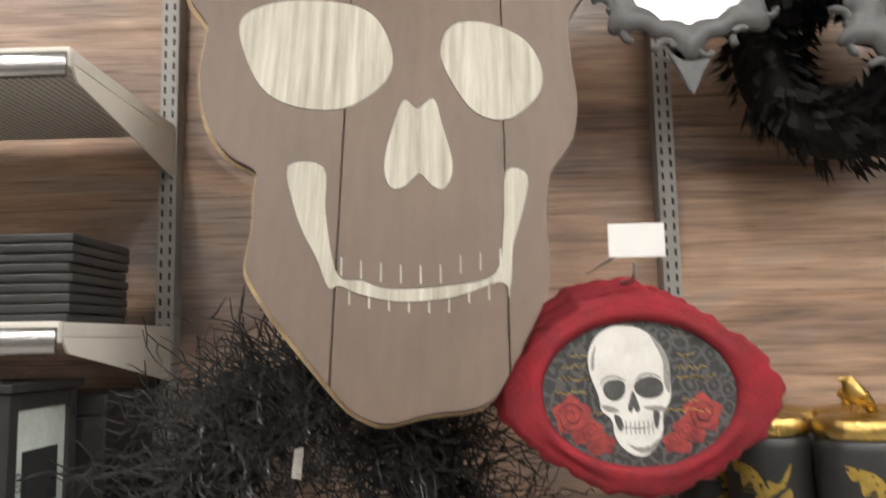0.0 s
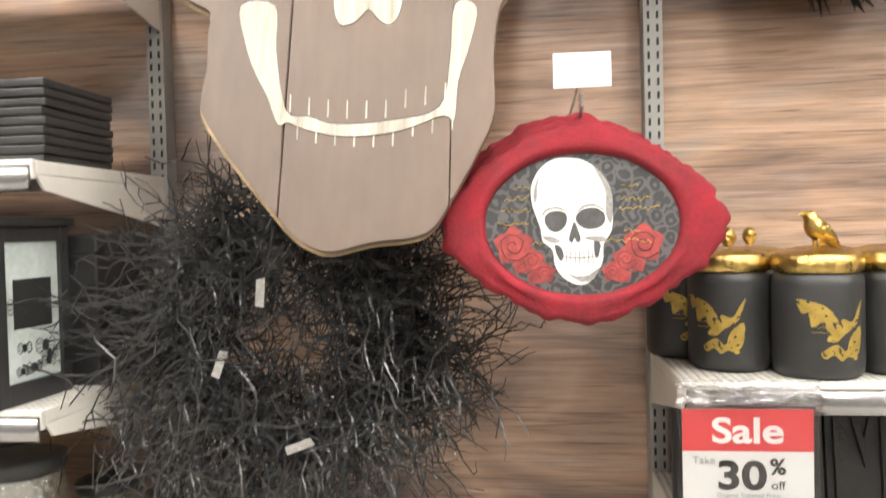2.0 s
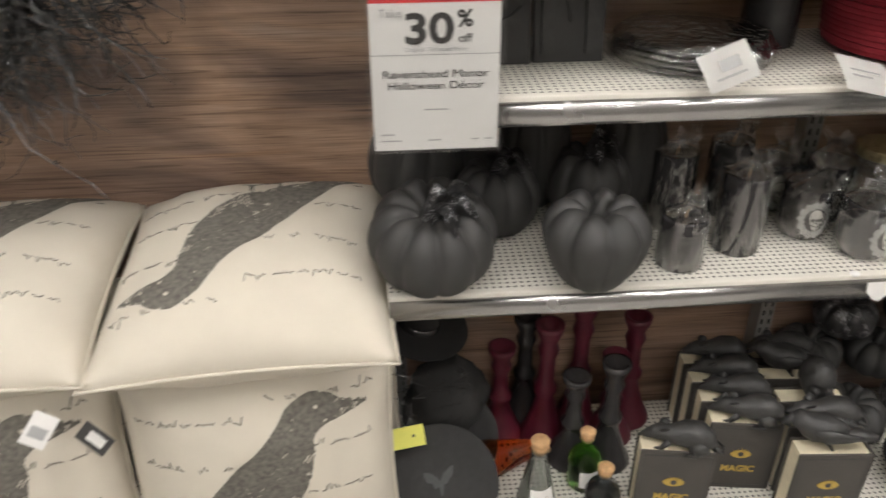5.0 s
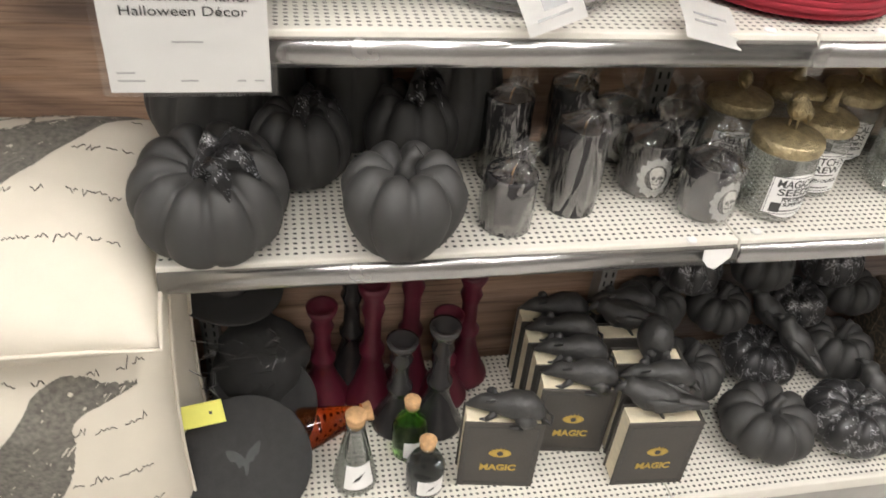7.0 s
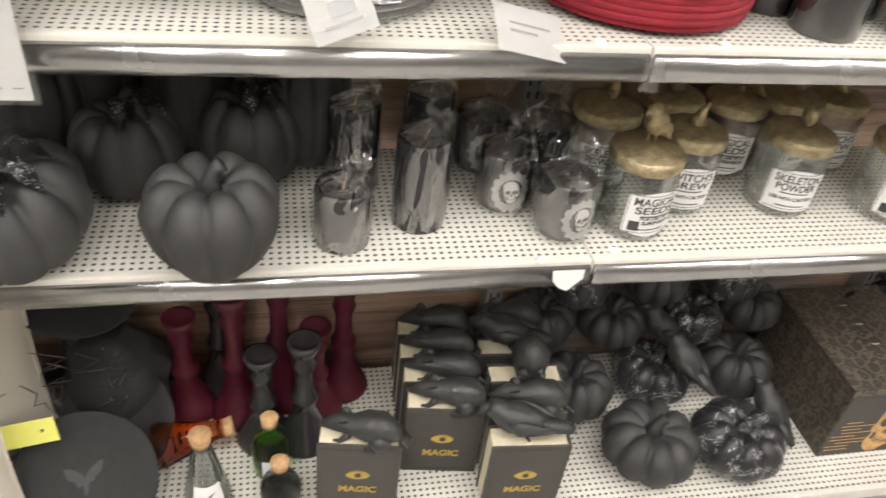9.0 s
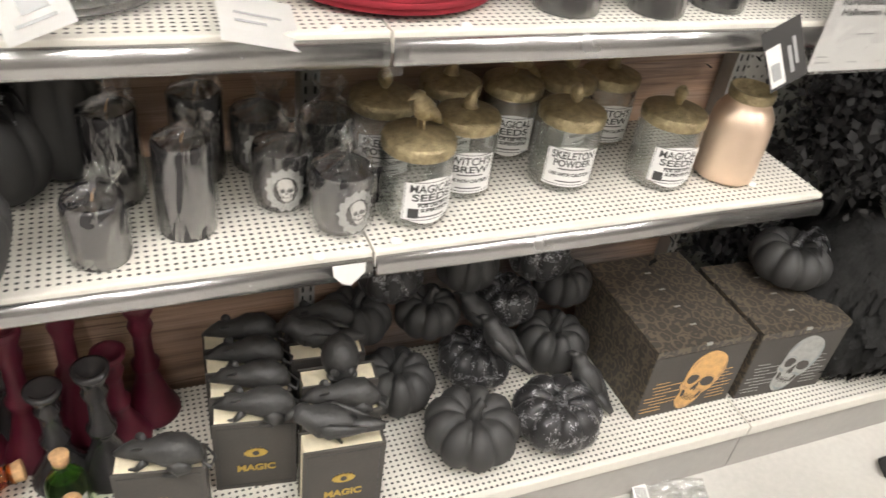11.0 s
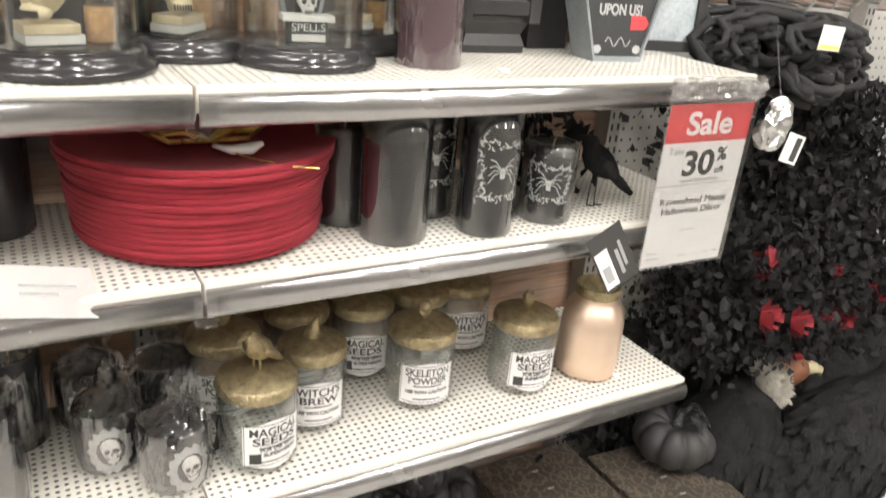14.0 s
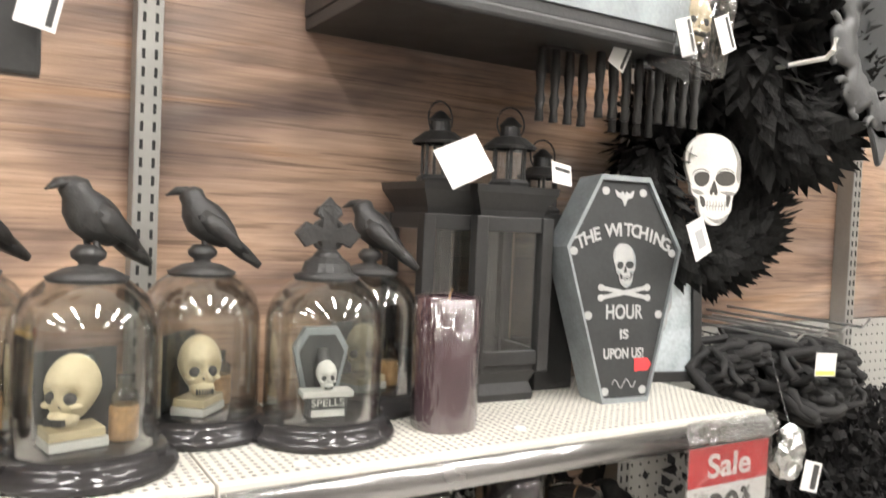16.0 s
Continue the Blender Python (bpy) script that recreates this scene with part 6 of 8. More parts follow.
def spider_candle(m, r, h, label):
    e = candle(m, r, h, M_BLACKWAX, label, None, "spider candles")
    z0, z1 = h * 0.32, h * 0.78

    def put(pts, w):
        bm = tube([(x, 0, z) for x, z in pts], w, 4)
        for v in bm.verts:
            off = 0.0006 + v.co.y * 0.3
            v.co = Vector(((r + off) * math.sin(v.co.x / r), -(r + off) * math.cos(v.co.x / r), v.co.z))
        return bm
    rnd = random.Random(3)
    zc = (z0 + z1) / 2
    for s in (-1, 1):
        for k in range(4):
            a = 0.9 - 0.6 * k
            part("spider_leg", put([(0, zc), (s * 0.012, zc + 0.011 * a + 0.006), (s * 0.02, zc + 0.02 * a)], 0.0008), M_CHALK, e)
    bm = bmesh.new()
    half = 0.034
    for k in range(84):
        t = 4 * k / 84
        side, f = int(t), 2 * (t - int(t)) - 1
        cx, cz = ((f * half, z0), (half, zc + f * (z1 - z0) / 2), (-f * half, z1), (-half, zc - f * (z1 - z0) / 2))[side]
        corner = 0.6 + 0.9 * abs(f) ** 3
        cx, cz = cx * rnd.uniform(0.80, 1.02), zc + (cz - zc) * rnd.uniform(0.80, 1.02)
        turn, curl = rnd.uniform(0, 6.28), rnd.choice((-1, 1)) * rnd.uniform(0.5, 1.1)
        pts = [(cx + 0.0042 * corner * q * math.cos(turn + curl * q), cz + 0.0042 * corner * q * math.sin(turn + curl * q)) for q in (0.1, 0.6, 1.1, 1.6, 2.0)]
        fil = put(pts, rnd.uniform(0.0007, 0.0014))
        vs = [bm.verts.new(v.co) for v in fil.verts]
        fil.verts.index_update()
        for fc in fil.faces:
            bm.faces.new([vs[v.index] for v in fc.verts])
        fil.free()
    tagged(part("scroll_print", bm, M_CHALK, e, "pale scrolling border print"), kind="stuff")
    part("spider_body", put([(0, zc - 0.010), (0, zc - 0.002)], 0.005), M_CHALK, e, "pale printed spider")
    part("spider_head", put([(0, zc + 0.001), (0, zc + 0.006)], 0.003), M_CHALK, e)
    return e


candle(pose(1.205, 0.075, Z_P), 0.049, 0.19, M_BLACKWAX, "tall plain black pillar candle on the shelf", None, "spider candles")
candle(pose(1.16, 0.16, Z_P), 0.042, 0.15, M_BLACKWAX, "black pillar candle behind another", None, "spider candles")
spider_candle(pose(1.352, 0.058, Z_P, 0, 0, -6), 0.043, 0.19, "tall black pillar candle printed with a pale spider")
spider_candle(pose(1.302, 0.155, Z_P, 0, 0, -12), 0.042, 0.18, "tall black pillar candle with spider print behind another")
spider_candle(pose(1.480, 0.075, Z_P, 0, 0, -36), 0.043, 0.125, "short black pillar candle printed with a pale spider")


def leaf_spray(m, count, spread, height, size, material, label, name="black_leaf_spray", seed=1, category="artificial plant", part_name="leaf"):
    """Stems carrying many separate small leaves or petals."""
    rnd = random.Random(seed)
    e = thing(name, m, label, category)
    lf = bmesh.new()
    for k in range(count):
        c = Vector((rnd.gauss(0, spread[0]), rnd.gauss(0, spread[1]), rnd.uniform(0, height)))
        q = Euler((rnd.uniform(0, 6.28), rnd.uniform(0, 6.28), rnd.uniform(0, 6.28))).to_matrix()
        s = size * rnd.uniform(0.6, 1.3)
        a = [lf.verts.new(c + q @ Vector(p) * s) for p in ((-0.5, 0, 0), (-0.15, 0.32, 0.08), (0.5, 0, 0.12), (-0.15, -0.32, 0.08))]
        lf.faces.new(a[:3])
        lf.faces.new((a[0], a[2], a[3]))
    tagged(part(part_name, lf, material, e), kind="stuff")
    for k in range(6):
        part("stem", tube([(0, 0, 0), (rnd.uniform(-1, 1) * spread[0] * 0.6, rnd.uniform(-1, 1) * spread[1] * 0.6, height * 0.5), (rnd.uniform(-1, 1) * spread[0], rnd.uniform(-1, 1) * spread[1], height)], 0.0025, 5), M_TWIG, e)
    return e


leaf_spray(pose(1.56, 0.24, Z_P), 260, (0.045, 0.035), 0.20, 0.035, M_PETALBLACK, "bunch of black artificial leaves at the shelf end")
e = thing("crow_ornament", pose(1.60, 0.10, Z_P), "small black feather crow on thin wire legs", "bird ornament")
part("bird", moved(raven_mesh(0.8), pose(0, 0, 0.035, 0, 0, 150)), M_FEATHER, e, smooth=True)
for s in (-1, 1):
    part("leg", tube([(s * 0.008, 0, 0), (s * 0.006, 0, 0.045)], 0.0012, 5), M_TWIG, e)
    for a in (-0.6, 0, 0.6):
        part("toe", tube([(s * 0.008, 0, 0.0012), (s * 0.008 + 0.014 * math.sin(a), -0.014 * math.cos(a), 0.0012)], 0.001, 4), M_TWIG, e)


# ---- upper shelf: cloches, plum candle, lanterns, coffin sign, frame ----
def cloche(m, r, top, scene_kind, label):
    e = thing("glass_cloche", m, label, "cloche", "glass cloches")
    part("base", lathe([(0, 0), (r, 0), (r * 1.02, 0.006), (r * 0.98, 0.013), (r * 0.9, 0.016), (r * 0.91, 0.022), (r * 0.86, 0.028), (0, 0.029)], 48), M_BLACKWAX, e, "turned black base", True)
    g, h = r * 0.80, 0.226
    for k, off in enumerate((0, 0.002)):
        rr = g - off
        pr = [(rr, 0.029), (rr, h * 0.66)] + [(rr * math.cos(a), h * 0.66 + rr * 0.92 * math.sin(a)) for a in [math.pi / 2 * t / 8 for t in range(1, 8)]] + [(0.004, h * 0.66 + rr * 0.92)]
        part("glass_dome" if k == 0 else "inner_glass", lathe(pr, 40), M_GLASS, e, "clear glass dome" if k == 0 else "", True)
    zt = h * 0.66 + g * 0.92
    part("cap", lathe([(0, zt - 0.004), (0.042, zt - 0.013), (0.044, zt - 0.008), (0.026, zt + 0.001), (0.012, zt + 0.004), (0.010, zt + 0.007), (0.018, zt + 0.013), (0.019, zt + 0.019), (0.012, zt + 0.027), (0, zt + 0.028)], 24), M_RESIN, e, "black ball finial", True)
    if top == "raven":
        part("finial", moved(raven_mesh(0.86), pose(0.004, 0, zt + 0.010, 0, 4, 195)), M_RESIN, e, "perched black raven finial", True)
    elif top == "raven_away":
        part("finial", moved(raven_mesh(0.86), pose(0.004, 0, zt + 0.010, 0, 0, 120)), M_RESIN, e, "perched black raven finial", True)
    else:
        arm = [(0.012, 0.0), (0.009, 0.03), (0.012, 0.034), (0.022, 0.03), (0.03, 0.026), (0.036, 0.034), (0.044, 0.043), (0.036, 0.052), (0.03, 0.060), (0.022, 0.056), (0.012, 0.054), (0.010, 0.064), (0.018, 0.07), (0.014, 0.08), (0.008, 0.084), (0.0, 0.094)]
        cr = slab(arm + [(-x, z) for x, z in arm[-2::-1]], 0.018, m=pose(0, -0.009, zt + 0.004), bevel=0.002)
        part("finial", roughen(cr, 0.002, 80), M_RESIN, e, "weathered black cross with flared ends")
        part("finial_ring", tube([(0.021 * math.cos(t), 0, zt + 0.047 + 0.021 * math.sin(t)) for t in [math.pi * q / 8 for q in range(17)]], 0.004, 6), M_RESIN, e, smooth=True)
        part("finial_foot", lathe([(0.034, zt - 0.002), (0.03, zt + 0.01), (0.016, zt + 0.02), (0, zt + 0.022)], 20), M_RESIN, e)
    zf = 0.030
    if scene_kind == "skull":
        for k, (w, d) in enumerate(((0.062, 0.045), (0.058, 0.042))):
            part("tiny_book", box((-0.045, -0.03, zf + k * 0.0115), (-0.045 + w, -0.03 + d, zf + 0.0105 + k * 0.0115), 0.001), M_IVORY if k else M_BONE, e)
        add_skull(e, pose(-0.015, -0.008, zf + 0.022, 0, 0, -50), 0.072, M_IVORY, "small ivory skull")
        part("vial_cork", lathe([(0, zf), (0.0155, zf), (0.016, zf + 0.002), (0.016, zf + 0.037), (0.015, zf + 0.039), (0, zf + 0.039)], 20, m=pose(0.04, -0.01, 0)), M_CORK, e, "cork vial", True)
        part("vial_neck", lathe([(0.0155, zf + 0.0395), (0.0155, zf + 0.052), (0.008, zf + 0.058), (0.008, zf + 0.07), (0.01, zf + 0.072), (0, zf + 0.073)], 20, m=pose(0.04, -0.01, 0)), M_PALEGLASS, e, "small glass neck", True)
        part("backdrop", box((-0.045, 0.03, zf), (0.045, 0.034, zf + 0.10), 0.001), M_SLATE, e)
        part("moon_orb", lathe([(0, 0.088 + zf - 0.02)] + [(0.02 * math.cos(a), 0.088 + zf + 0.02 * math.sin(a)) for a in [-1.2 + 0.3 * t for t in range(9)]] + [(0, zf + 0.108)], 18, m=pose(0.0, 0.012, -0.002)), M_GLASS, e, "", True)
    else:
        cof = [(-0.022, 0.0), (0.022, 0.0), (0.038, 0.072), (0.022, 0.10), (-0.022, 0.10), (-0.038, 0.072)]
        part("mini_coffin", slab(cof, 0.016, m=pose(0, 0.01, zf + 0.012), bevel=0.002), M_GALV, e, "grey miniature coffin")
        part("coffin_inset", slab(scaled(cof, 0.82, 0, 0.008), 0.002, m=pose(0, 0.0085, zf + 0.012)), M_SLATE, e)
        part("coffin_figure", loft([(0, 0.004, zf + 0.03), (0, 0.003, zf + 0.06), (0, 0.004, zf + 0.085)], [0.010, 0.012, 0.007], 8), M_RESIN, e, smooth=True)
        part("pedestal", box((-0.034, -0.035, zf + 0.026), (0.034, -0.005, zf + 0.034), 0.001), M_BONE, e)
        part("plinth", box((-0.026, -0.032, zf), (0.026, -0.008, zf + 0.026), 0.001), M_SLATE, e)
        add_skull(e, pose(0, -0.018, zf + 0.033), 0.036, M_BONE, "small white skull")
        lettering("SPELLS", 0.014, M_BONE, e, pose(0, -0.0325, zf + 0.014, 90), 0.0004, width=0.044)
        part("card", box((-0.022, -0.0345, zf + 0.001), (0.022, -0.033, zf + 0.010)), M_BONE, e)
    return e


cloche(pose(0.796, 0.118, Z_D, 0, 0, 12), 0.1, "raven", "skull", "glass cloche with a black raven and a skull inside")
cloche(pose(0.945, 0.222, Z_D, 0, 0, 50), 0.098, "raven_away", "skull", "glass cloche with a black raven finial, second row")
cloche(pose(1.092, 0.150, Z_D, 0, 0, -8), 0.098, "cross", "coffin", "glass cloche with a black cross and a tiny coffin inside")
cloche(pose(1.212, 0.268, Z_D, 0, 0, 20), 0.094, "raven_away", "skull", "glass cloche with a black raven finial at the back")
cloche(pose(0.672, 0.215, Z_D, 0, 0, 10), 0.098, "raven", "skull", "glass cloche with a black raven finial")
e = candle(pose(1.266, 0.118, Z_D), 0.047, 0.185, M_PLUMWAX, "large plum pillar candle in clear shrink wrap", None)
part("wrap", roughen(lathe([(0.048, 0.001), (0.0485, 0.09), (0.0485, 0.186), (0.04, 0.190)], 40), 0.0006, 60), M_WRAP, e, smooth=True)


def house_lantern(m, w, h, label):
    """Black wooden lantern with glazed sides, a wide cornice and a flared foot."""
    e = thing("lantern", m, label, "lantern", "black wooden lanterns")
    a = w / 2
    part("foot", lathe([(a * 1.25, 0), (a * 1.3, 0.012), (a * 1.15, 0.03), (a * 1.35, 0.05), (0, 0.05)], 4, m=pose(0, 0, 0, 0, 0, 45)), M_BLACK, e)
    part("floor_board", box((-a, -a, 0.05), (a, a, 0.062), 0.002), M_BLACK, e)
    for sx in (-1, 1):
        for sy in (-1, 1):
            part("post", box((sx * a - 0.011, sy * a - 0.011, 0.05), (sx * a + 0.011, sy * a + 0.011, h - 0.05), 0.002), M_BLACK, e)
    for k in range(4):
        q = pose(0, 0, 0, 0, 0, 90 * k)
        part("rail", box((-a + 0.011, -a - 0.008, 0.062), (a - 0.011, -a + 0.006, 0.085), 0.002, m=q), M_BLACK, e)
        part("rail", box((-a + 0.011, -a - 0.008, h - 0.075), (a - 0.011, -a + 0.006, h - 0.05), 0.002, m=q), M_BLACK, e)
        part("pane", box((-a + 0.011, -a - 0.001, 0.085), (a - 0.011, -a + 0.001, h - 0.075), m=q), M_GLASS, e)
    part("cornice", lathe([(0, h - 0.05), (a * 1.35, h - 0.05), (a * 1.4, h - 0.04), (a * 1.75, h - 0.012), (a * 1.78, h), (0, h)], 4, m=pose(0, 0, 0, 0, 0, 45)), M_BLACK, e, "wide black cornice")
    return e


house_lantern(pose(1.442, 0.268, Z_D, 0, 0, -4), 0.125, 0.355, "large black wooden lantern with glazed sides")
house_lantern(pose(1.352, 0.295, Z_D, 0, 0, 0), 0.12, 0.355, "large black wooden lantern behind the candle")


def tin_lantern(m, label):
    e = thing("tin_lantern", m, label, "lantern", "small tin lanterns")
    part("base", lathe([(0, 0), (0.036, 0), (0.038, 0.006), (0.032, 0.012), (0, 0.012)], 6), M_BLACK, e)
    for k in range(6):
        a = 2 * math.pi * k / 6
        part("bar", tube([(0.028 * math.cos(a), 0.028 * math.sin(a), 0.01), (0.028 * math.cos(a), 0.028 * math.sin(a), 0.065)], 0.003, 5), M_BLACK, e)
    part("cage", lathe([(0.026, 0.012), (0.026, 0.064)], 24), M_WRAP, e)
    part("roof", lathe([(0.044, 0.062), (0.046, 0.067), (0.026, 0.082), (0.018, 0.084), (0.016, 0.10), (0.02, 0.102), (0.006, 0.116), (0, 0.118)], 16), M_BLACK, e, smooth=False)
    part("ring", tube([(0.028 * math.cos(a), 0, 0.105 + 0.028 * math.sin(a)) for a in [2 * math.pi * k / 20 for k in range(21)]], 0.0016, 5), M_BLACK, e)
    return e


tin_lantern(pose(1.335, 0.28, Z_D + 0.356, 0, 0, 15), "small black tin lantern with a ring handle")
tin_lantern(pose(1.455, 0.25, Z_D + 0.356, 0, 0, 0), "small black tin lantern with cut-out sides")
tin_lantern(pose(1.565, 0.30, Z_D + 0.315, 0, 0, 0), "small black tin lantern at the back")
e = thing("stacking_box", pose(1.575, 0.305, Z_D), "plain black wooden box under a tin lantern", "box")
part("box", box((-0.04, -0.05, 0), (0.045, 0.03, 0.315), 0.003), M_BLACK, e)
hang_tag(pose(1.315, 0.17, Z_D + 0.385, -20, -22, 10), "torn white paper tag on a small lantern", [(M_WHITE, -0.045, -0.032, 0.045, 0.032)])
hang_tag(pose(1.50, 0.165, Z_D + 0.378, -15, 8, 5), "white barcode tag on a small lantern", [(M_WHITE, -0.022, -0.018, 0.022, 0.018), (M_INK, -0.015, 0.004, 0.018, 0.010)])


def coffin_sign():
    e = thing("coffin_sign", pose(1.632, 0.128, Z_D, -4, 0, -5), "galvanised coffin-shaped sign with chalk lettering on black", "sign")
    loop = [(-0.048, 0), (0.048, 0), (0.122, 0.262), (0.052, 0.385), (-0.052, 0.385), (-0.122, 0.262)]
    for p, q in zip(loop, loop[1:] + loop[:1]):
        c = Vector((0, 0.19))
        a, b = Vector(p), Vector(q)
        ia, ib = c + (a - c) * 0.955, c + (b - c) * 0.955
        bm = slab([a, b, ib, ia], 0.062)
        part("side", bm, M_GALV, e)
    part("face_board", slab([tuple(Vector((0, 0.19)) + (Vector(p) - Vector((0, 0.19))) * 0.953) for p in loop], 0.004, m=pose(0, 0.006, 0)), M_SLATE, e, "black face with chalk print")
    part("back_board", slab([tuple(Vector((0, 0.19)) + (Vector(p) - Vector((0, 0.19))) * 0.953) for p in loop], 0.003, m=pose(0, 0.058, 0)), M_GALV, e)
    t = lambda s, size, z, w: lettering(s, size, M_CHALK, e, pose(0, 0.0055, z, 90), 0.0004, bold=0.0006, width=w)
    word = "THE WITCHING"
    for k, ch in enumerate(word):
        a = (k - 5.5) / 5.5
        if ch != " ":
            lettering(ch, 0.031, M_CHALK, e, pose(a * 0.088, 0.0055, 0.283 - 0.022 * a * a, 90) @ pose(0, 0, 0, 0, 0, -20 * a), 0.0004, bold=0.0007)
    t("HOUR", 0.034, 0.142, 0.078)
    t("IS", 0.022, 0.108, 0.018)
    t("UPON US!", 0.024, 0.075, 0.085)
    skull_print(e, pose(0, 0.0052, 0.232), 0.075, M_CHALK, M_SLATE)
    for s in (-1, 1):
        bm = slab(scaled([(-0.05, -0.0035), (0.05, -0.0035), (0.05, 0.0035), (-0.05, 0.0035)], 1), 0.0008, m=pose(0, 0.0048 - 0.0004 * s, 0.186, 0, 10 * s, 0))
        part("crossbone", bm, M_CHALK, e)
        for d in (-1, 1):
            part("bone_end", slab(oval(d * 0.05, 0, 0.007, 0.006, 10), 0.0008, m=pose(0, 0.0042 - 0.0004 * s, 0.186, 0, 10 * s, 0)), M_CHALK, e)
    part("bat_motif", slab(scaled(smooth_loop([(0, -0.3), (0.15, 0.0), (0.4, 0.1), (0.5, 0.4), (0.25, 0.25), (0.1, 0.35), (0, 0.2), (-0.1, 0.35), (-0.25, 0.25), (-0.5, 0.4), (-0.4, 0.1), (-0.15, 0.0)], 3), 0.04, 0, 0.345), 0.0008, m=pose(0, 0.005, 0)), M_CHALK, e)
    for px, pz in ((-0.04, 0.358), (0.04, 0.358), (0.105, 0.255), (-0.105, 0.255), (0.075, 0.148), (-0.075, 0.148), (0.04, 0.02), (-0.04, 0.02)):
        part("corner_flourish", slab(oval(px, pz, 0.008, 0.007, 12), 0.0008, m=pose(0, 0.005, 0)), M_CHALK, e)
    part("scroll", tube([(-0.025 + 0.005 * k, 0.005, 0.032 + 0.008 * math.sin(k * 1.3)) for k in range(11)], 0.001, 4), M_CHALK, e)
    part("red_sticker", slab([(0.022, 0.052), (0.05, 0.052), (0.06, 0.062), (0.05, 0.074), (0.022, 0.074)], 0.0006, m=pose(0, 0.0045, 0)), M_RED, e, "red arrow sticker")


coffin_sign()
hang_tag(pose(1.745, 0.09, Z_D + 0.285, -10, -18, 15), "white barcode tag hanging from the coffin sign", [(M_WHITE, -0.03, -0.035, 0.03, 0.03), (M_GREYINK, -0.01, -0.02, 0.016, 0.012)])


def picture(m, w, h, face, label, t=0.02):
    e = thing("picture_frame", m, label, "picture frame")
    for lo, hi in (((-w / 2, 0, 0), (w / 2, 0.018, t)), ((-w / 2, 0, h - t), (w / 2, 0.018, h)), ((-w / 2, 0, t), (-w / 2 + t, 0.018, h - t)), ((w / 2 - t, 0, t), (w / 2, 0.018, h - t))):
        part("rail", box(lo, hi, 0.002), M_BLACK, e)
    part("print", box((-w / 2 + t, 0.008, t), (w / 2 - t, 0.012, h - t)), face, e)
    return e


e = picture(pose(1.815, 0.235, Z_D, -5, 0, -14), 0.21, 0.31, M_BLUEPRINT, "black frame with a pale blue skull print on the shelf")
skull_print(e, pose(0.0, 0.0075, 0.155), 0.13, M_GREYINK, M_SLATE)


# ---- left bay ----
def packet_stack(x, y, w, d, n, material, label):
    e = thing("packet_stack", pose(x, y, 1.685), label, "packets", "stacked packets")
    rnd = random.Random(n)
    for k in range(n):
        part("packet", box((rnd.uniform(-0.004, 0.004), rnd.uniform(-0.003, 0.003), k * 0.0152), (w + rnd.uniform(-0.004, 0.004), d, k * 0.0152 + 0.0138), 0.0035), material, e)


M_WRAPPED = mat("glossy_wrapped_black", (0.10, 0.10, 0.105), 0.12, vary=0.9, scale=30, bump=0.6, bscale=60, stretch=(0.4, 1, 3), coat=0.5)
packet_stack(-1.34, -0.055, 0.19, 0.2, 9, M_WRAPPED, "stack of black packets in shiny clear wrap")
packet_stack(-1.145, -0.03, 0.16, 0.2, 9, M_BLACK, "stack of flat black boxes on the shelf")


def spider_lantern(x, y, label):
    e = thing("spider_lantern", pose(x, y, 1.30, 0, 0, -4), label, "lantern", "spider lanterns")
    w, d, h = 0.20, 0.17, 0.285
    for sx in (0, 1):
        for sy in (0, 1):
            part("post", box((sx * (w - 0.022), sy * (d - 0.022), 0), (sx * (w - 0.022) + 0.022, sy * (d - 0.022) + 0.022, h), 0.002), M_BLACK, e)
    for z0, z1 in ((0, 0.035), (h - 0.025, h)):
        part("band", box((0.0222, 0.002, z0), (w - 0.0222, 0.016, z1), 0.002), M_BLACK, e)
        part("band", box((0.0222, d - 0.016, z0), (w - 0.0222, d - 0.002, z1), 0.002), M_BLACK, e)
        part("band", box((0.002, 0.0222, z0), (0.016, d - 0.0222, z1), 0.002), M_BLACK, e)
        part("band", box((w - 0.016, 0.0222, z0), (w - 0.002, d - 0.0222, z1), 0.002), M_BLACK, e)
    part("roof", box((-0.008, -0.008, h + 0.0005), (w + 0.008, d + 0.008, h + 0.014), 0.003), M_BLACK, e)
    vel = M_VELLUM
    rnd = random.Random(9)
    for q, span in ((pose(0, 0.008, 0), w), (pose(w - 0.008, 0, 0, 0, 0, 90), d)):
        pane = part("pane", box((0.0222, -0.001, 0.035), (span - 0.0222, 0.001, h - 0.025), m=q), vel, e, "pale frosted pane")
        for k in range(9):
            cx, cz, s = rnd.uniform(0.04, span - 0.04), rnd.uniform(0.05, h - 0.05), rnd.uniform(0.008, 0.016)
            sp = part("spider_cutout", slab(oval(cx, cz, s * 0.5, s * 0.7, 10), 0.0008, m=q @ pose(0, -0.0022, 0)), M_BLACK, pane)
            bm = bmesh.new()
            for sd in (-1, 1):
                for j in range(4):
                    a = 0.9 - 0.6 * j
                    tube([q @ Vector((cx, -0.0018, cz)), q @ Vector((cx + sd * s, -0.0018, cz + s * a)), q @ Vector((cx + sd * s * 1.6, -0.0018, cz + s * a * 0.4))], 0.0008, 3, bm)
            part("spider_legs", bm, M_BLACK, pane)
        part("scroll_panel", box((0.0222 + span * 0.12, -0.002, 0.12), (span - 0.04, -0.0012, 0.2), m=q), M_BLACK, pane)


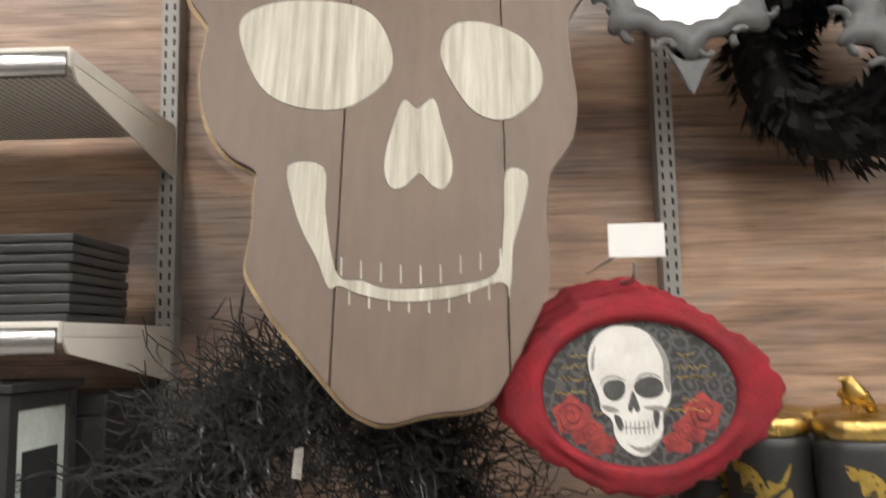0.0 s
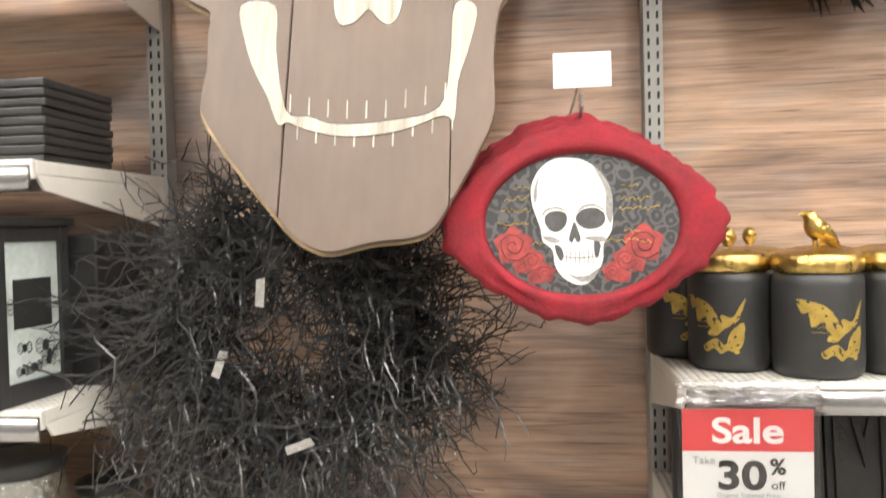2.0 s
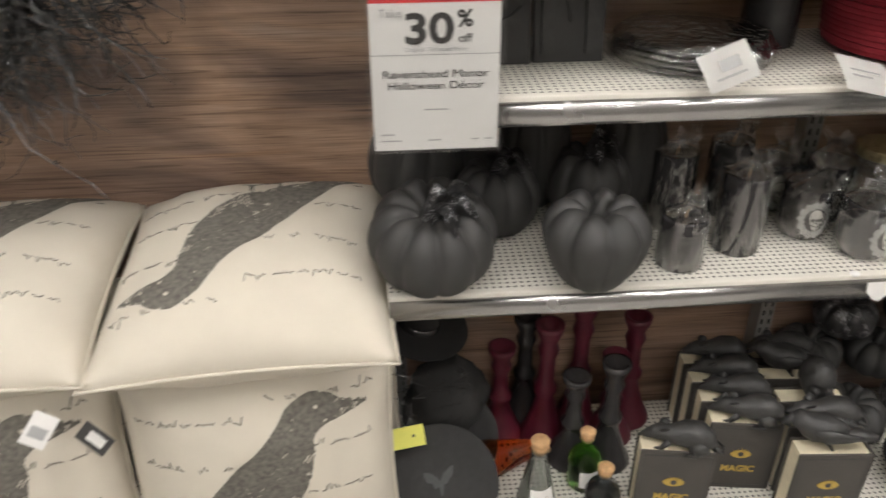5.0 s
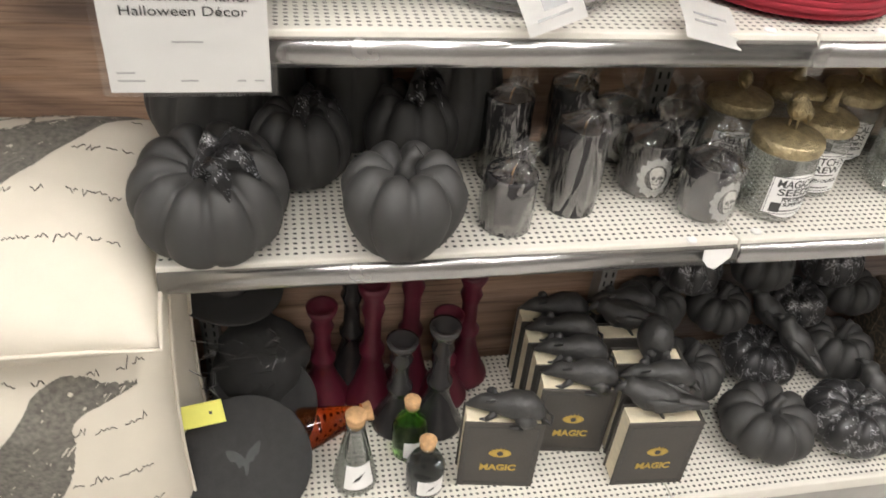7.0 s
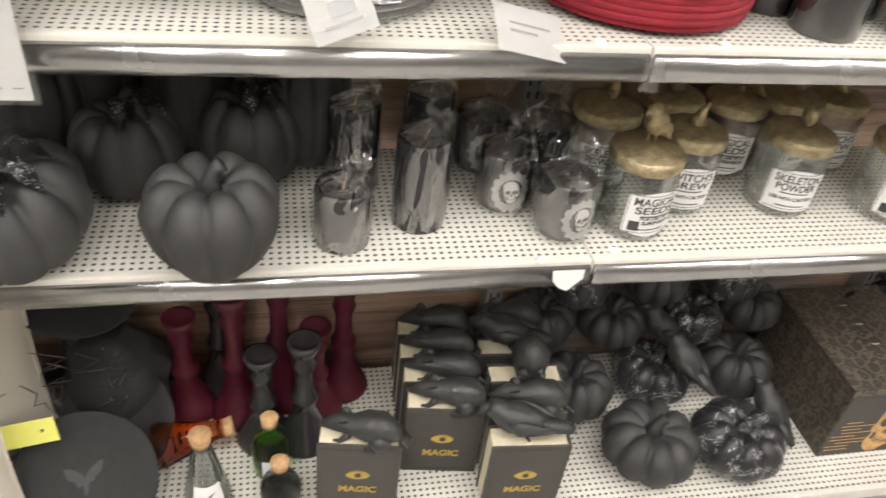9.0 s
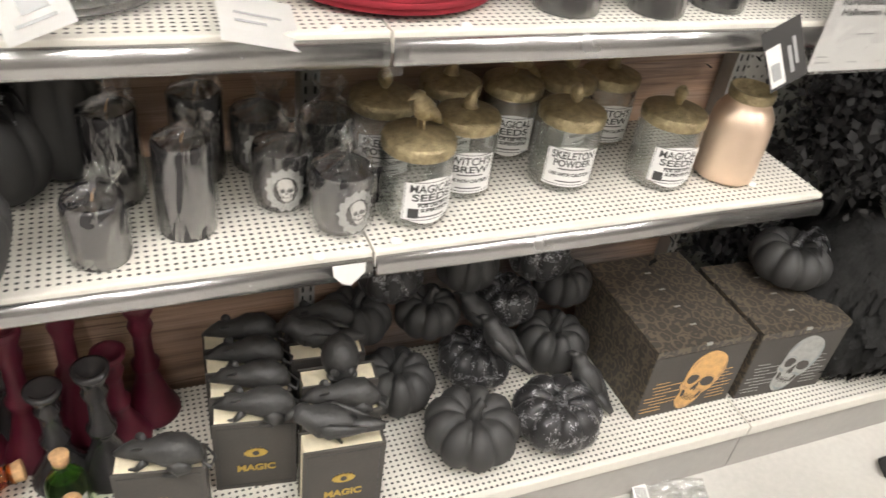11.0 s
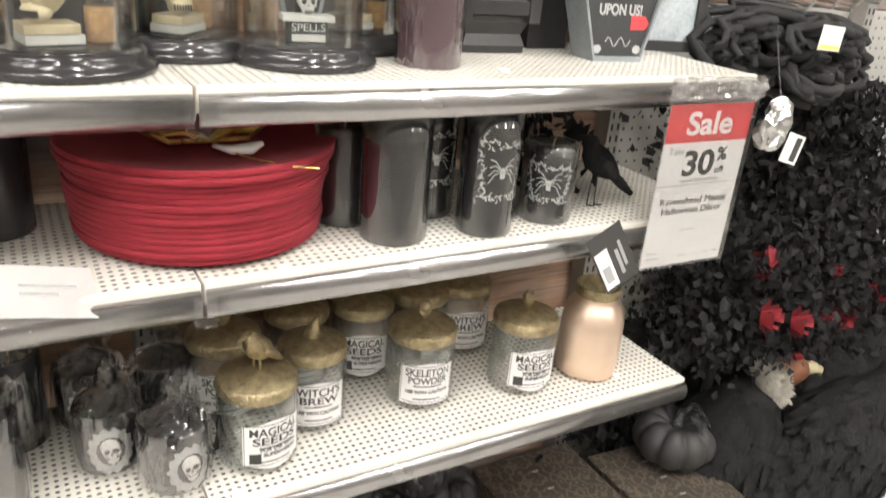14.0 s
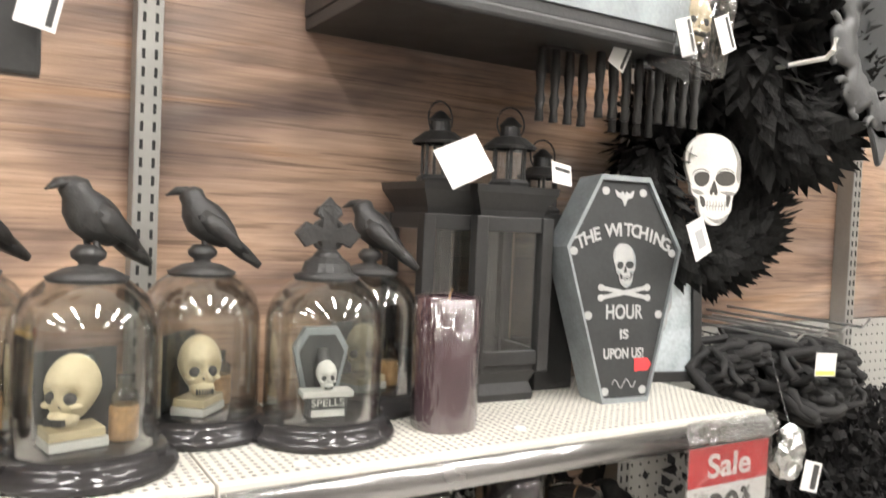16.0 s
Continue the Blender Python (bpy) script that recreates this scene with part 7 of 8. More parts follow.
M_VELLUM = mat("frosted_vellum", (0.5, 0.55, 0.52), 0.6, vary=0.3, scale=12, bump=0.05)
spider_lantern(-1.235, -0.075, "black square lantern with spider cut-outs over pale panes")
e = thing("black_crate", pose(-1.19, 0.11, 1.30), "plain black display box behind the lantern", "box")
part("box", box((0, 0, 0), (0.20, 0.2, 0.235), 0.004), M_BLACK, e)
part("lid", box((-0.002, -0.002, 0.236), (0.202, 0.202, 0.27), 0.004), M_BLACK, e)


def dispenser(x, y, r, h, material, label):
    e = thing("glass_dispenser", pose(x, y, 0.875), label, "drink dispenser", "glass dispensers")
    part("glass", lathe([(0, 0.004), (r * 0.9, 0.002), (r, 0.012), (r * 0.97, h * 0.3), (r, h * 0.5), (r * 0.96, h * 0.75), (r * 0.78, h * 0.88), (r * 0.74, h * 0.92), (r * 0.70, h * 0.92), (r * 0.9, h * 0.7), (r * 0.94, 0.02), (0, 0.014)], 48, wobble=lambda a, z: 1 + 0.012 * math.sin(9 * a + 40 * z) + 0.008 * math.sin(14 * a - 70 * z)), material, e, "hammered glass body", True)
    part("lid", lathe([(0, h * 0.90), (r * 0.80, h * 0.90), (r * 0.84, h * 0.93), (r * 0.82, h * 0.985), (r * 0.6, h), (0, h)], 36), M_BLACK, e, "black lid", True)
    tap = part("tap", loft([(0, -r * 0.95, 0.05), (0, -r - 0.02, 0.05), (0, -r - 0.045, 0.052)], [0.011, 0.012, 0.009], 10), M_BLACK, e, "black plastic tap", True)
    part("tap_spout", loft([(0, -r - 0.038, 0.056), (0, -r - 0.04, 0.03), (0, -r - 0.042, 0.008)], [0.012, 0.010, 0.008], 10), M_BLACK, tap, smooth=True)
    part("tap_lever", box((-0.018, -r - 0.046, 0.058), (0.018, -r - 0.032, 0.066), 0.003), M_BLACK, tap)


M_MERC = film_mat("gold_mercury_glass", (0.94, 0.84, 0.58), 0.78, 0.05, 1.0, 44, edge=0.5)
dispenser(-1.135, 0.085, 0.095, 0.31, M_GLASSRIB, "clear hammered glass dispenser with a black lid")
dispenser(-1.325, 0.06, 0.085, 0.34, M_MERC, "gold mercury glass dispenser with a black lid")
dispenser(-1.06, 0.235, 0.07, 0.22, M_GLASSRIB, "small clear glass dispenser with a black tap")
dispenser(-1.30, 0.25, 0.085, 0.30, M_MERC, "gold mercury glass dispenser at the back")


def cork_bottle(x, y, z, r, h, label):
    e = thing("black_bottle", pose(x, y, z), label, "bottle", "black corked bottles")
    part("body", lathe([(0, 0.001), (r * 0.85, 0.001), (r, 0.02), (r, h * 0.45), (r * 0.55, h * 0.72), (r * 0.3, h * 0.8), (r * 0.3, h * 0.9), (r * 0.36, h * 0.93), (0, h * 0.93)], 6), M_RESIN, e)
    part("cork", lathe([(0, h * 0.90), (0.011, h * 0.90), (0.013, h), (0, h)], 14), M_CORK, e, "pale cork", True)
    for k in range(3):
        q = pose(0, 0, 0, 0, 0, 60 * k - 60)
        part("lattice_patch", slab([(-0.02, h * 0.12), (0.02, h * 0.12), (0.014, h * 0.38), (-0.014, h * 0.38)], 0.001, m=q @ pose(0, -r * 0.885, 0)), M_SLATEGREY, e, "grey lattice patch")


M_SLATEGREY = mat("grey_lattice", (0.30, 0.30, 0.29), 0.6, bump=0.4, scale=110, col2=(0.06, 0.06, 0.06))
for bx, by, bh in ((-1.30, 0.06, 0.56), (-1.16, 0.07, 0.555), (-1.285, -0.01, 0.41), (-1.08, -0.015, 0.36), (-1.17, -0.03, 0.30), (-1.42, 0.05, 0.5), (-1.40, -0.03, 0.36), (-1.06, 0.12, 0.48)):
    cork_bottle(bx, by, Z_DECK, 0.062, bh, "tall faceted black bottle with a pale cork")
e = thing("black_basket", pose(-1.5, 0.15, Z_DECK), "black woven panel at the back of the base shelf", "basket")
part("side", box((0, 0, 0), (0.5, 0.18, 0.45), 0.01), M_BLACK, e)


# ---- upper wall: baroque mirror, lace frame, black wreath, wall shelf ----
def baroque_frame(m, r_in, r_out, material, face, label, lobes=8):
    e = thing("ornate_mirror", m, label, "wall mirror", "ornate mirrors")
    part("glass", slab(oval(0, 0, r_in * 1.05, r_in * 1.05, 40), 0.004, m=pose(0, 0.006, 0)), face, e)
    bm = bmesh.new()
    n = 160
    rows = []
    for k in range(n):
        a = 2 * math.pi * k / n
        ro = r_out * (1 + 0.10 * math.cos(lobes * a + math.pi / 2 * (lobes % 2)) + 0.05 * math.cos(2 * lobes * a))
        ri = r_in * (1 - 0.05 * abs(math.sin(lobes * a)))
        rows.append([bm.verts.new((q * math.cos(a), yy, q * math.sin(a))) for q, yy in ((ri, 0.008), (ri, 0.0), ((ri + ro) / 2, -0.006), (ro, 0.0), (ro, 0.010))])
    for p, q in zip(rows, rows[1:] + rows[:1]):
        for i in range(4):
            bm.faces.new((p[i], p[i + 1], q[i + 1], q[i]))
        bm.faces.new((p[4], p[0], q[0], q[4]))
    bmesh.ops.recalc_face_normals(bm, faces=bm.faces)
    part("frame", bm, material, e, smooth=True)
    for k in range(lobes * 2):
        a = 2 * math.pi * (k + 0.5) / (lobes * 2) - math.pi / 2
        c = Vector((r_out * 1.04 * math.cos(a), r_out * 1.04 * math.sin(a)))
        s = 1 if k % 2 else -1
        pts = [(c.x + 0.026 * f * math.cos(a + s * 3.6 * f + 1.2), 0.004, c.y + 0.026 * f * math.sin(a + s * 3.6 * f + 1.2)) for f in [0.25 + 0.1 * j for j in range(9)]]
        part("scroll", tube(pts, 0.007, 6), material, e, smooth=True)
    part("pendant", slab(scaled(smooth_loop([(0, -0.6), (0.22, -0.2), (0.45, 0.3), (0.15, 0.1), (0, 0.4), (-0.15, 0.1), (-0.45, 0.3), (-0.22, -0.2)], 4), 0.085, 0, -r_out - 0.03), 0.010, bevel=0.002), material, e)
    part("wire", tube([(0, 0.006, r_out * 0.9), (0, 0.12, r_out * 0.95), (0, BACK - m.translation.y, r_out * 0.95)], 0.003, 5), M_WIRE, e)
    return e


M_BAROQUE = mat("charcoal_frame_paint", (0.10, 0.10, 0.10), 0.5, vary=0.25, scale=20, bump=0.2)
baroque_frame(pose(0.0, 0.10, 2.30), 0.125, 0.165, M_BAROQUE, M_MIRROR, "charcoal baroque wall mirror with scrolled edges")
baroque_frame(pose(0.43, 0.06, 2.235), 0.14, 0.2, M_BAROQUE, M_SLATE, "charcoal pierced lace-edged wall frame", 12)
baroque_frame(pose(2.26, 0.08, 2.02), 0.11, 0.17, M_BAROQUE, M_SLATE, "charcoal scrolled wall mirror at the end bay", 9)


def feather_wreath(m, r, tube_r, label, seed, count=1500, ln=0.045):
    rnd = random.Random(seed)
    e = thing("feather_wreath", m, label, "wreath", "feather wreaths")
    part("ring", tube([(r * math.cos(a), 0, r * math.sin(a)) for a in [2 * math.pi * k / 36 for k in range(37)]], tube_r * 0.75, 10), M_FEATHER, e, smooth=True)
    bm = bmesh.new()
    for k in range(count):
        a, b = rnd.uniform(0, 6.283), rnd.uniform(0, 6.283)
        rad = Vector((math.cos(a), 0, math.sin(a)))
        nrm = rad * math.cos(b) + Vector((0, 1, 0)) * math.sin(b)
        p = rad * r + nrm * tube_r * 0.7
        d = (nrm + Vector((-math.sin(a), 0, math.cos(a))) * rnd.gauss(0.8, 0.4)).normalized()
        s = d.cross(nrm).normalized() if d.cross(nrm).length > 1e-3 else Vector((0, 0, 1))
        L = ln * rnd.uniform(0.6, 1.4)
        vs = [bm.verts.new(p - s * L * 0.12), bm.verts.new(p + d * L * 0.5 + s * L * 0.2), bm.verts.new(p + d * L), bm.verts.new(p + d * L * 0.5 - s * L * 0.2)]
        bm.faces.new(vs)
    tagged(part("feather", bm, M_FEATHER, e, "dense black feathers"), kind="stuff")
    part("hook", tube([(0, 0.0, r), (0, BACK - m.translation.y, r + 0.02)], 0.003, 5), M_WIRE, e)
    return e


feather_wreath(pose(0.33, 0.24, 2.17), 0.15, 0.075, "thick black feather wreath hanging on the wood panel", 5)
feather_wreath(pose(1.965, 0.27, 1.735), 0.17, 0.07, "thick black feather wreath with a white skull", 6, 1900)
feather_wreath(pose(2.12, 0.2, 1.95), 0.12, 0.10, "thick black feather wreath high in the end bay", 8, 1500, 0.06)
e = thing("skull_plaque", pose(1.868, 0.17, 1.632, 0, 0, -25), "flat white skull cut-out on the feather wreath", "skull ornament")
part("skull", slab(scaled(smooth_loop(SKULL, 4), 0.172, 0, 0.086), 0.012, bevel=0.003), M_BONE, e)
skull_print(e, pose(0, -0.0005, 0.086), 0.172, M_BONE, M_COVER)
part("fixing", tube([(0, 0.012, 0.1), (0, 0.09, 0.1)], 0.004, 5), M_WIRE, e)

e = thing("wall_shelf", pose(1.135, 0.09, 1.905), "black moulded wall shelf above the cloches", "wall shelf")
part("front_board", box((0, 0, 0.02), (0.56, 0.02, 0.14), 0.003), M_BLACK, e)
part("moulding", box((-0.012, -0.012, 0.0), (0.572, 0.02, 0.019), 0.005), M_BLACK, e)
part("moulding", box((-0.006, -0.006, 0.141), (0.566, 0.02, 0.16), 0.005), M_BLACK, e)
part("underside", box((0.0, 0.0202, 0.01), (0.56, BACK - 0.092, 0.03), 0.002), M_BLACK, e)
part("end_board", box((-0.002, 0.0202, 0.031), (0.018, BACK - 0.092, 0.16), 0.002), M_BLACK, e)
part("grey_panel", box((0.12, -0.004, 0.04), (0.555, -0.0005, 0.138), 0.001), M_GALV, e, "plain grey inset panel")


def small_candelabrum(x, y, z, label):
    e = thing("bone_ornament", pose(x, y, z), label, "hanging ornament", "hanging ornaments")
    part("crosspiece", tube([(-0.045, 0, 0.1), (-0.04, 0, 0.125), (0.04, 0, 0.125), (0.045, 0, 0.1)], 0.006, 6), M_RESIN, e, smooth=True)
    for k in range(4):
        cx = -0.045 + 0.03 * k
        part("rod", lathe([(0, 0), (0.008, 0.0), (0.006, 0.02), (0.009, 0.035), (0.006, 0.05), (0.009, 0.08), (0.007, 0.12), (0, 0.122)], 10, m=pose(cx, 0, 0)), M_RESIN, e, smooth=True)
    part("wire", tube([(0, 0, 0.125), (0, BACK - y, 0.14)], 0.002, 5), M_WIRE, e)


for k, (cx, cy) in enumerate(((1.52, 0.2), (1.63, 0.18), (1.70, 0.22), (1.75, 0.16))):
    small_candelabrum(cx, cy, 1.79 + 0.015 * (k % 2), "black resin bone ornament hanging on a peg")
e = thing("skeleton_pack", pose(1.70, 0.10, 1.90, 0, 10, 0), "small ivory skull in a clear hanging pack", "hanging ornament")
add_skull(e, pose(0, 0, 0.03, 0, 0, -20), 0.075, M_IVORY, "ivory skull")
part("backing_card", box((-0.05, 0.036, -0.01), (0.05, 0.038, 0.15)), M_INK, e)
part("bag", box((-0.055, -0.042, -0.015), (0.055, 0.041, 0.12), 0.006), M_WRAP, e)
part("wire", tube([(0, 0.038, 0.14), (0, BACK - 0.10, 0.16)], 0.0025, 5), M_WIRE, e)
for tx, ty, tz, tr in ((1.575, 0.12, 1.905, 25), (1.655, 0.06, 1.93, -20), (1.735, 0.05, 1.945, -25), (0.738, 0.0, 1.81, 12)):
    hang_tag(pose(tx, ty, tz, 0, tr, 0), "white barcode tag on a hanging pack", [(M_WHITE, -0.018, -0.03, 0.018, 0.03), (M_INK, 0.008, -0.026, 0.014, 0.026)])
e = thing("hanging_pack", pose(0.70, 0.03, 1.80), "dark hanging pack on a peg hook", "hanging ornament")
part("card", box((-0.02, 0.0, -0.06), (0.04, 0.02, 0.2), 0.004), M_BLACK, e)
part("wire", tube([(0, 0.018, 0.19), (0, BACK - 0.03, 0.2)], 0.0025, 5), M_WIRE, e)
e = thing("peg_hook", pose(0, 0, 0), "long zinc wire peg hook, empty", "display hook", "peg hooks")
part("wire", tube([(2.022, BACK, 1.942), (1.965, 0.02, 1.935), (1.955, 0.0, 1.945), (1.953, -0.005, 1.965)], 0.0045, 6), M_WHITEWIRE, e)


# ---- end bay: garlands, flowers, vultures ----
def vine_coil(x, y, z, r, label, seed):
    rnd = random.Random(seed)
    e = thing("vine_garland", pose(x, y, z), label, "garland", "vine garlands")
    for k in range(22):
        q = rnd.uniform(0.3, 1.08)
        ph = rnd.uniform(0, 6.28)
        pts = [(r * q * (1 + rnd.uniform(-0.06, 0.06)) * math.cos(a), rnd.uniform(-0.03, 0.03) + 0.03 * math.sin(2 * a + ph), r * q * (0.6 + 0.05 * math.sin(3 * a + ph)) * math.sin(a)) for a in [2 * math.pi * j / 28 for j in range(29)]]
        part("vine", tube(pts, rnd.uniform(0.007, 0.011), 6), M_FELT, e, smooth=True)
    part("hook", tube([(0, -0.05, r * 0.74), (0, BACK - y, r * 0.76)], 0.003, 5), M_WIRE, e)


vine_coil(2.03, 0.19, 1.335, 0.135, "coil of thick black vine garland on a peg hook", 1)
vine_coil(2.15, 0.13, 1.33, 0.13, "coil of thick black vine garland on a peg hook", 2)
vine_coil(2.24, 0.2, 1.29, 0.11, "coil of thick black vine garland on a peg hook", 3)
for k in range(4):
    e = thing("peg_hook", pose(1.99 + 0.07 * k, 0, 1.43 + 0.006 * k), "zinc wire peg hook in the pegboard", "display hook", "peg hooks")
    part("wire", tube([(0, BACK, 0), (0, 0.06, -0.004), (0, 0.045, 0.015)], 0.003, 5), M_WIRE, e)
hang_tag(pose(2.06, 0.045, 1.38, 0, 4, 0), "yellowish white price tag on a garland", [(M_WHITE, -0.032, -0.022, 0.032, 0.022), (M_YELLOW, -0.03, -0.02, 0.03, -0.012)])
e = thing("foil_bag", pose(1.965, 0.05, 1.22, 0, 15, 0), "crumpled clear bag with a barcode label", "packaging")
bm = bmesh.new()
bmesh.ops.create_icosphere(bm, subdivisions=3, radius=1)
bmesh.ops.scale(bm, vec=(0.035, 0.02, 0.05), verts=bm.verts)
part("bag", roughen(bm, 0.014, 45), M_MIRROR, e, "crinkled silver film")
part("barcode_card", box((0.02, -0.028, -0.055), (0.07, -0.026, 0.0)), M_WHITE, e)
part("barcode", box((0.045, -0.0288, -0.05), (0.062, -0.0282, -0.005)), M_INK, e)
part("string", tube([(0, 0, 0.04), (0.02, 0.1, 0.19), (0.02, BACK - 0.05, 0.2)], 0.0015, 4), M_TWIG, e)

leaf_spray(pose(2.17, 0.20, 0.635), 6000, (0.10, 0.07), 0.33, 0.026, M_PETALBLACK, "mass of black artificial flowers and leaves", "flower_bush", 11, part_name="black_petal")
leaf_spray(pose(2.48, 0.2, 0.62), 6500, (0.14, 0.08), 0.42, 0.026, M_PETALBLACK, "mass of black artificial flowers and leaves", "flower_bush", 12, part_name="black_petal")
leaf_spray(pose(2.42, 0.28, 0.90), 6000, (0.18, 0.04), 0.34, 0.028, M_PETALBLACK, "dark artificial foliage hanging on the pegboard", "flower_bush", 13, part_name="black_leaf")
leaf_spray(pose(1.98, 0.31, 0.34), 700, (0.07, 0.025), 0.28, 0.035, M_PETALBLACK, "dark artificial foliage behind the gift boxes", "flower_bush", 14, part_name="black_leaf")
for k, bx in enumerate((2.17, 2.48, 2.05, 2.30)):
    e = thing("flower_pot", pose(bx, (0.2, 0.2, 0.36, 0.33)[k], Z_DECK), "slim black pot stand holding artificial flowers", "plant pot", "flower pots")
    part("pot", lathe([(0, 0), (0.05, 0), (0.045, 0.02), (0.012, 0.05), (0.012, 0.40), (0.04, 0.44), (0.045, 0.47), (0, 0.47)], 20), M_BLACK, e, smooth=True)


def rose(m, r, material, label):
    e = thing("artificial_rose", m, label, "flower", "artificial roses")
    for k in range(9):
        a = k * 2.4
        q = r * (0.35 + 0.07 * k)
        bm = bmesh.new()
        rows = []
        for i in range(4):
            t = i / 3
            rows.append([bm.verts.new((q * (0.6 + 0.5 * t) * math.cos(a + s), q * (0.6 + 0.5 * t) * math.sin(a + s), r * (0.9 * t * (1 - 0.06 * k) - 0.12 * t * t * k / 4))) for s in (-0.6, -0.2, 0.2, 0.6)])
        for p, w in zip(rows, rows[1:]):
            for i in range(3):
                bm.faces.new((p[i], p[i + 1], w[i + 1], w[i]))
        part("petal", bm, material, e, smooth=True)


rnd = random.Random(21)
for k in range(26):
    rx, rz = rnd.uniform(2.0, 2.75), rnd.uniform(0.70, 0.98)
    red = k < 6
    rose(pose(rx, 0.09 + rnd.uniform(-0.03, 0.04), rz, 90 + rnd.uniform(-35, 35), rnd.uniform(-40, 40), rnd.uniform(0, 360)), rnd.uniform(0.026, 0.042), M_PETALRED if red else M_PETALBLACK, "red fabric rose among black leaves" if red else "black fabric rose among black leaves")
for rx, ry, rz in ((2.085, 0.05, 0.80), (2.19, 0.045, 0.77), (2.56, 0.05, 0.83)):
    rose(pose(rx, ry, rz, 80, 15, 30), 0.05, M_PETALRED, "large red fabric rose among black leaves")


def vulture(m, k, label, seed, sx=1.0):
    """Feathered prop vulture facing +x, standing with its tail on the ground behind."""
    rnd = random.Random(seed)
    e = thing("vulture_prop", m, label, "bird prop", "vulture props")
    path = [(-0.34, 0, 0.04), (-0.26, 0, 0.10), (-0.14, 0, 0.18), (0.0, 0, 0.27), (0.10, 0, 0.34), (0.16, 0, 0.40)]
    rad = [0.03, 0.075, 0.115, 0.125, 0.10, 0.06]
    path = [(p[0] * k * sx, 0, p[2] * k) for p in path]
    rad = [r * k for r in rad]
    part("body", roughen(loft(path, rad, 18), 0.01 * k, 18), M_FEATHER, e, "black feathered body", True)
    fb = bmesh.new()
    for j in range(3600):
        t = rnd.uniform(0, len(path) - 1.01)
        i = int(t)
        f = t - i
        c = Vector(path[i]).lerp(Vector(path[i + 1]), f)
        r = rad[i] * (1 - f) + rad[i + 1] * f
        a = rnd.uniform(0, 6.283)
        ax = (Vector(path[i + 1]) - Vector(path[i])).normalized()
        u = Vector((0, 1, 0))
        w = ax.cross(u)
        n = u * math.cos(a) + w * math.sin(a)
        p = c + n * r * rnd.uniform(0.95, 1.18)
        d = (-ax + n * rnd.uniform(0.05, 0.3)).normalized()
        s = d.cross(n).normalized()
        L = rnd.uniform(0.03, 0.075) * k
        vs = [fb.verts.new(p - s * L * 0.16), fb.verts.new(p + s * L * 0.16), fb.verts.new(p + d * L * 0.7 + s * L * 0.18), fb.verts.new(p + d * L), fb.verts.new(p + d * L * 0.7 - s * L * 0.18)]
        fb.faces.new(vs)
    tagged(part("feather", fb, M_FEATHER, e), kind="stuff")
    for s in (-1, 1):
        part("wing", roughen(loft([(-0.30 * k * sx, s * 0.07 * k, 0.06 * k), (-0.15 * k * sx, s * 0.10 * k, 0.18 * k), (0.02 * k, s * 0.115 * k, 0.30 * k)], [0.03 * k, 0.07 * k, 0.05 * k], 10, None, 0.5), 0.006, 30), M_FEATHER, e, "folded black wing", True)
        part("leg", tube([(0.0, s * 0.04 * k, 0.17 * k), (0.01 * k, s * 0.045 * k, 0.005)], 0.008 * k, 6), M_TWIG, e)
        for a in (-0.5, 0.0, 0.5):
            part("claw", tube([(0.01 * k, s * 0.045 * k, 0.008), (0.01 * k + 0.05 * k * math.cos(a), s * 0.045 * k + 0.05 * k * math.sin(a), 0.006), (0.01 * k + 0.065 * k * math.cos(a), s * 0.045 * k + 0.065 * k * math.sin(a), 0.002)], 0.005, 5, None, 0.4), M_TWIG, e)
    for j in range(7):
        y = (-0.06 + 0.02 * j) * k
        part("tail_feather", slab([(-0.44 * k * sx, 0.0), (-0.30 * k * sx, 0.045 * k), (-0.28 * k * sx, 0.07 * k), (-0.42 * k * sx, 0.02 * k)], 0.016 * k, m=pose(0, y, 0.003, 0, 0, (j - 3) * 5)), M_FEATHER, e)
    hx, hz = 0.20 * k * (0.4 + 0.6 * sx), 0.44 * k
    ru = bmesh.new()
    for j in range(500):
        a, b = rnd.uniform(0, 6.283), rnd.gauss(0, 0.5)
        n = Vector((0.35 * b, math.cos(a), math.sin(a))).normalized()
        p = Vector((hx - 0.02 * k, 0, hz - 0.015 * k)) + Vector((b * 0.012, math.cos(a) * 0.05 * k, math.sin(a) * 0.05 * k))
        s = n.orthogonal().normalized()
        L = rnd.uniform(0.012, 0.03) * k
        ru.faces.new([ru.verts.new(p - s * L * 0.3), ru.verts.new(p + s * L * 0.3), ru.verts.new(p + n * L)])
    bmesh.ops.create_icosphere(ru, subdivisions=2, radius=0.058 * k, matrix=Matrix.Translation((hx - 0.02 * k, 0, hz - 0.015 * k)) @ Matrix.Diagonal((0.5, 1, 1, 1)))
    part("ruff", ru, M_FUR, e, "white fluffy ruff")
    part("head", roughen(loft([(hx - 0.01 * k, 0, hz - 0.005), (hx + 0.02 * k, 0, hz + 0.012 * k), (hx + 0.055 * k, 0, hz + 0.016 * k), (hx + 0.075 * k, 0, hz + 0.012 * k)], [0.042 * k, 0.043 * k, 0.036 * k, 0.022 * k], 14), 0.003, 60), M_SKIN, e, "bare rust-brown head", True)
    part("comb", loft([(hx + 0.01 * k, 0, hz + 0.05 * k), (hx + 0.04 * k, 0, hz + 0.053 * k), (hx + 0.065 * k, 0, hz + 0.04 * k)], [0.008, 0.012, 0.006], 8), M_PETALRED, e, smooth=True)
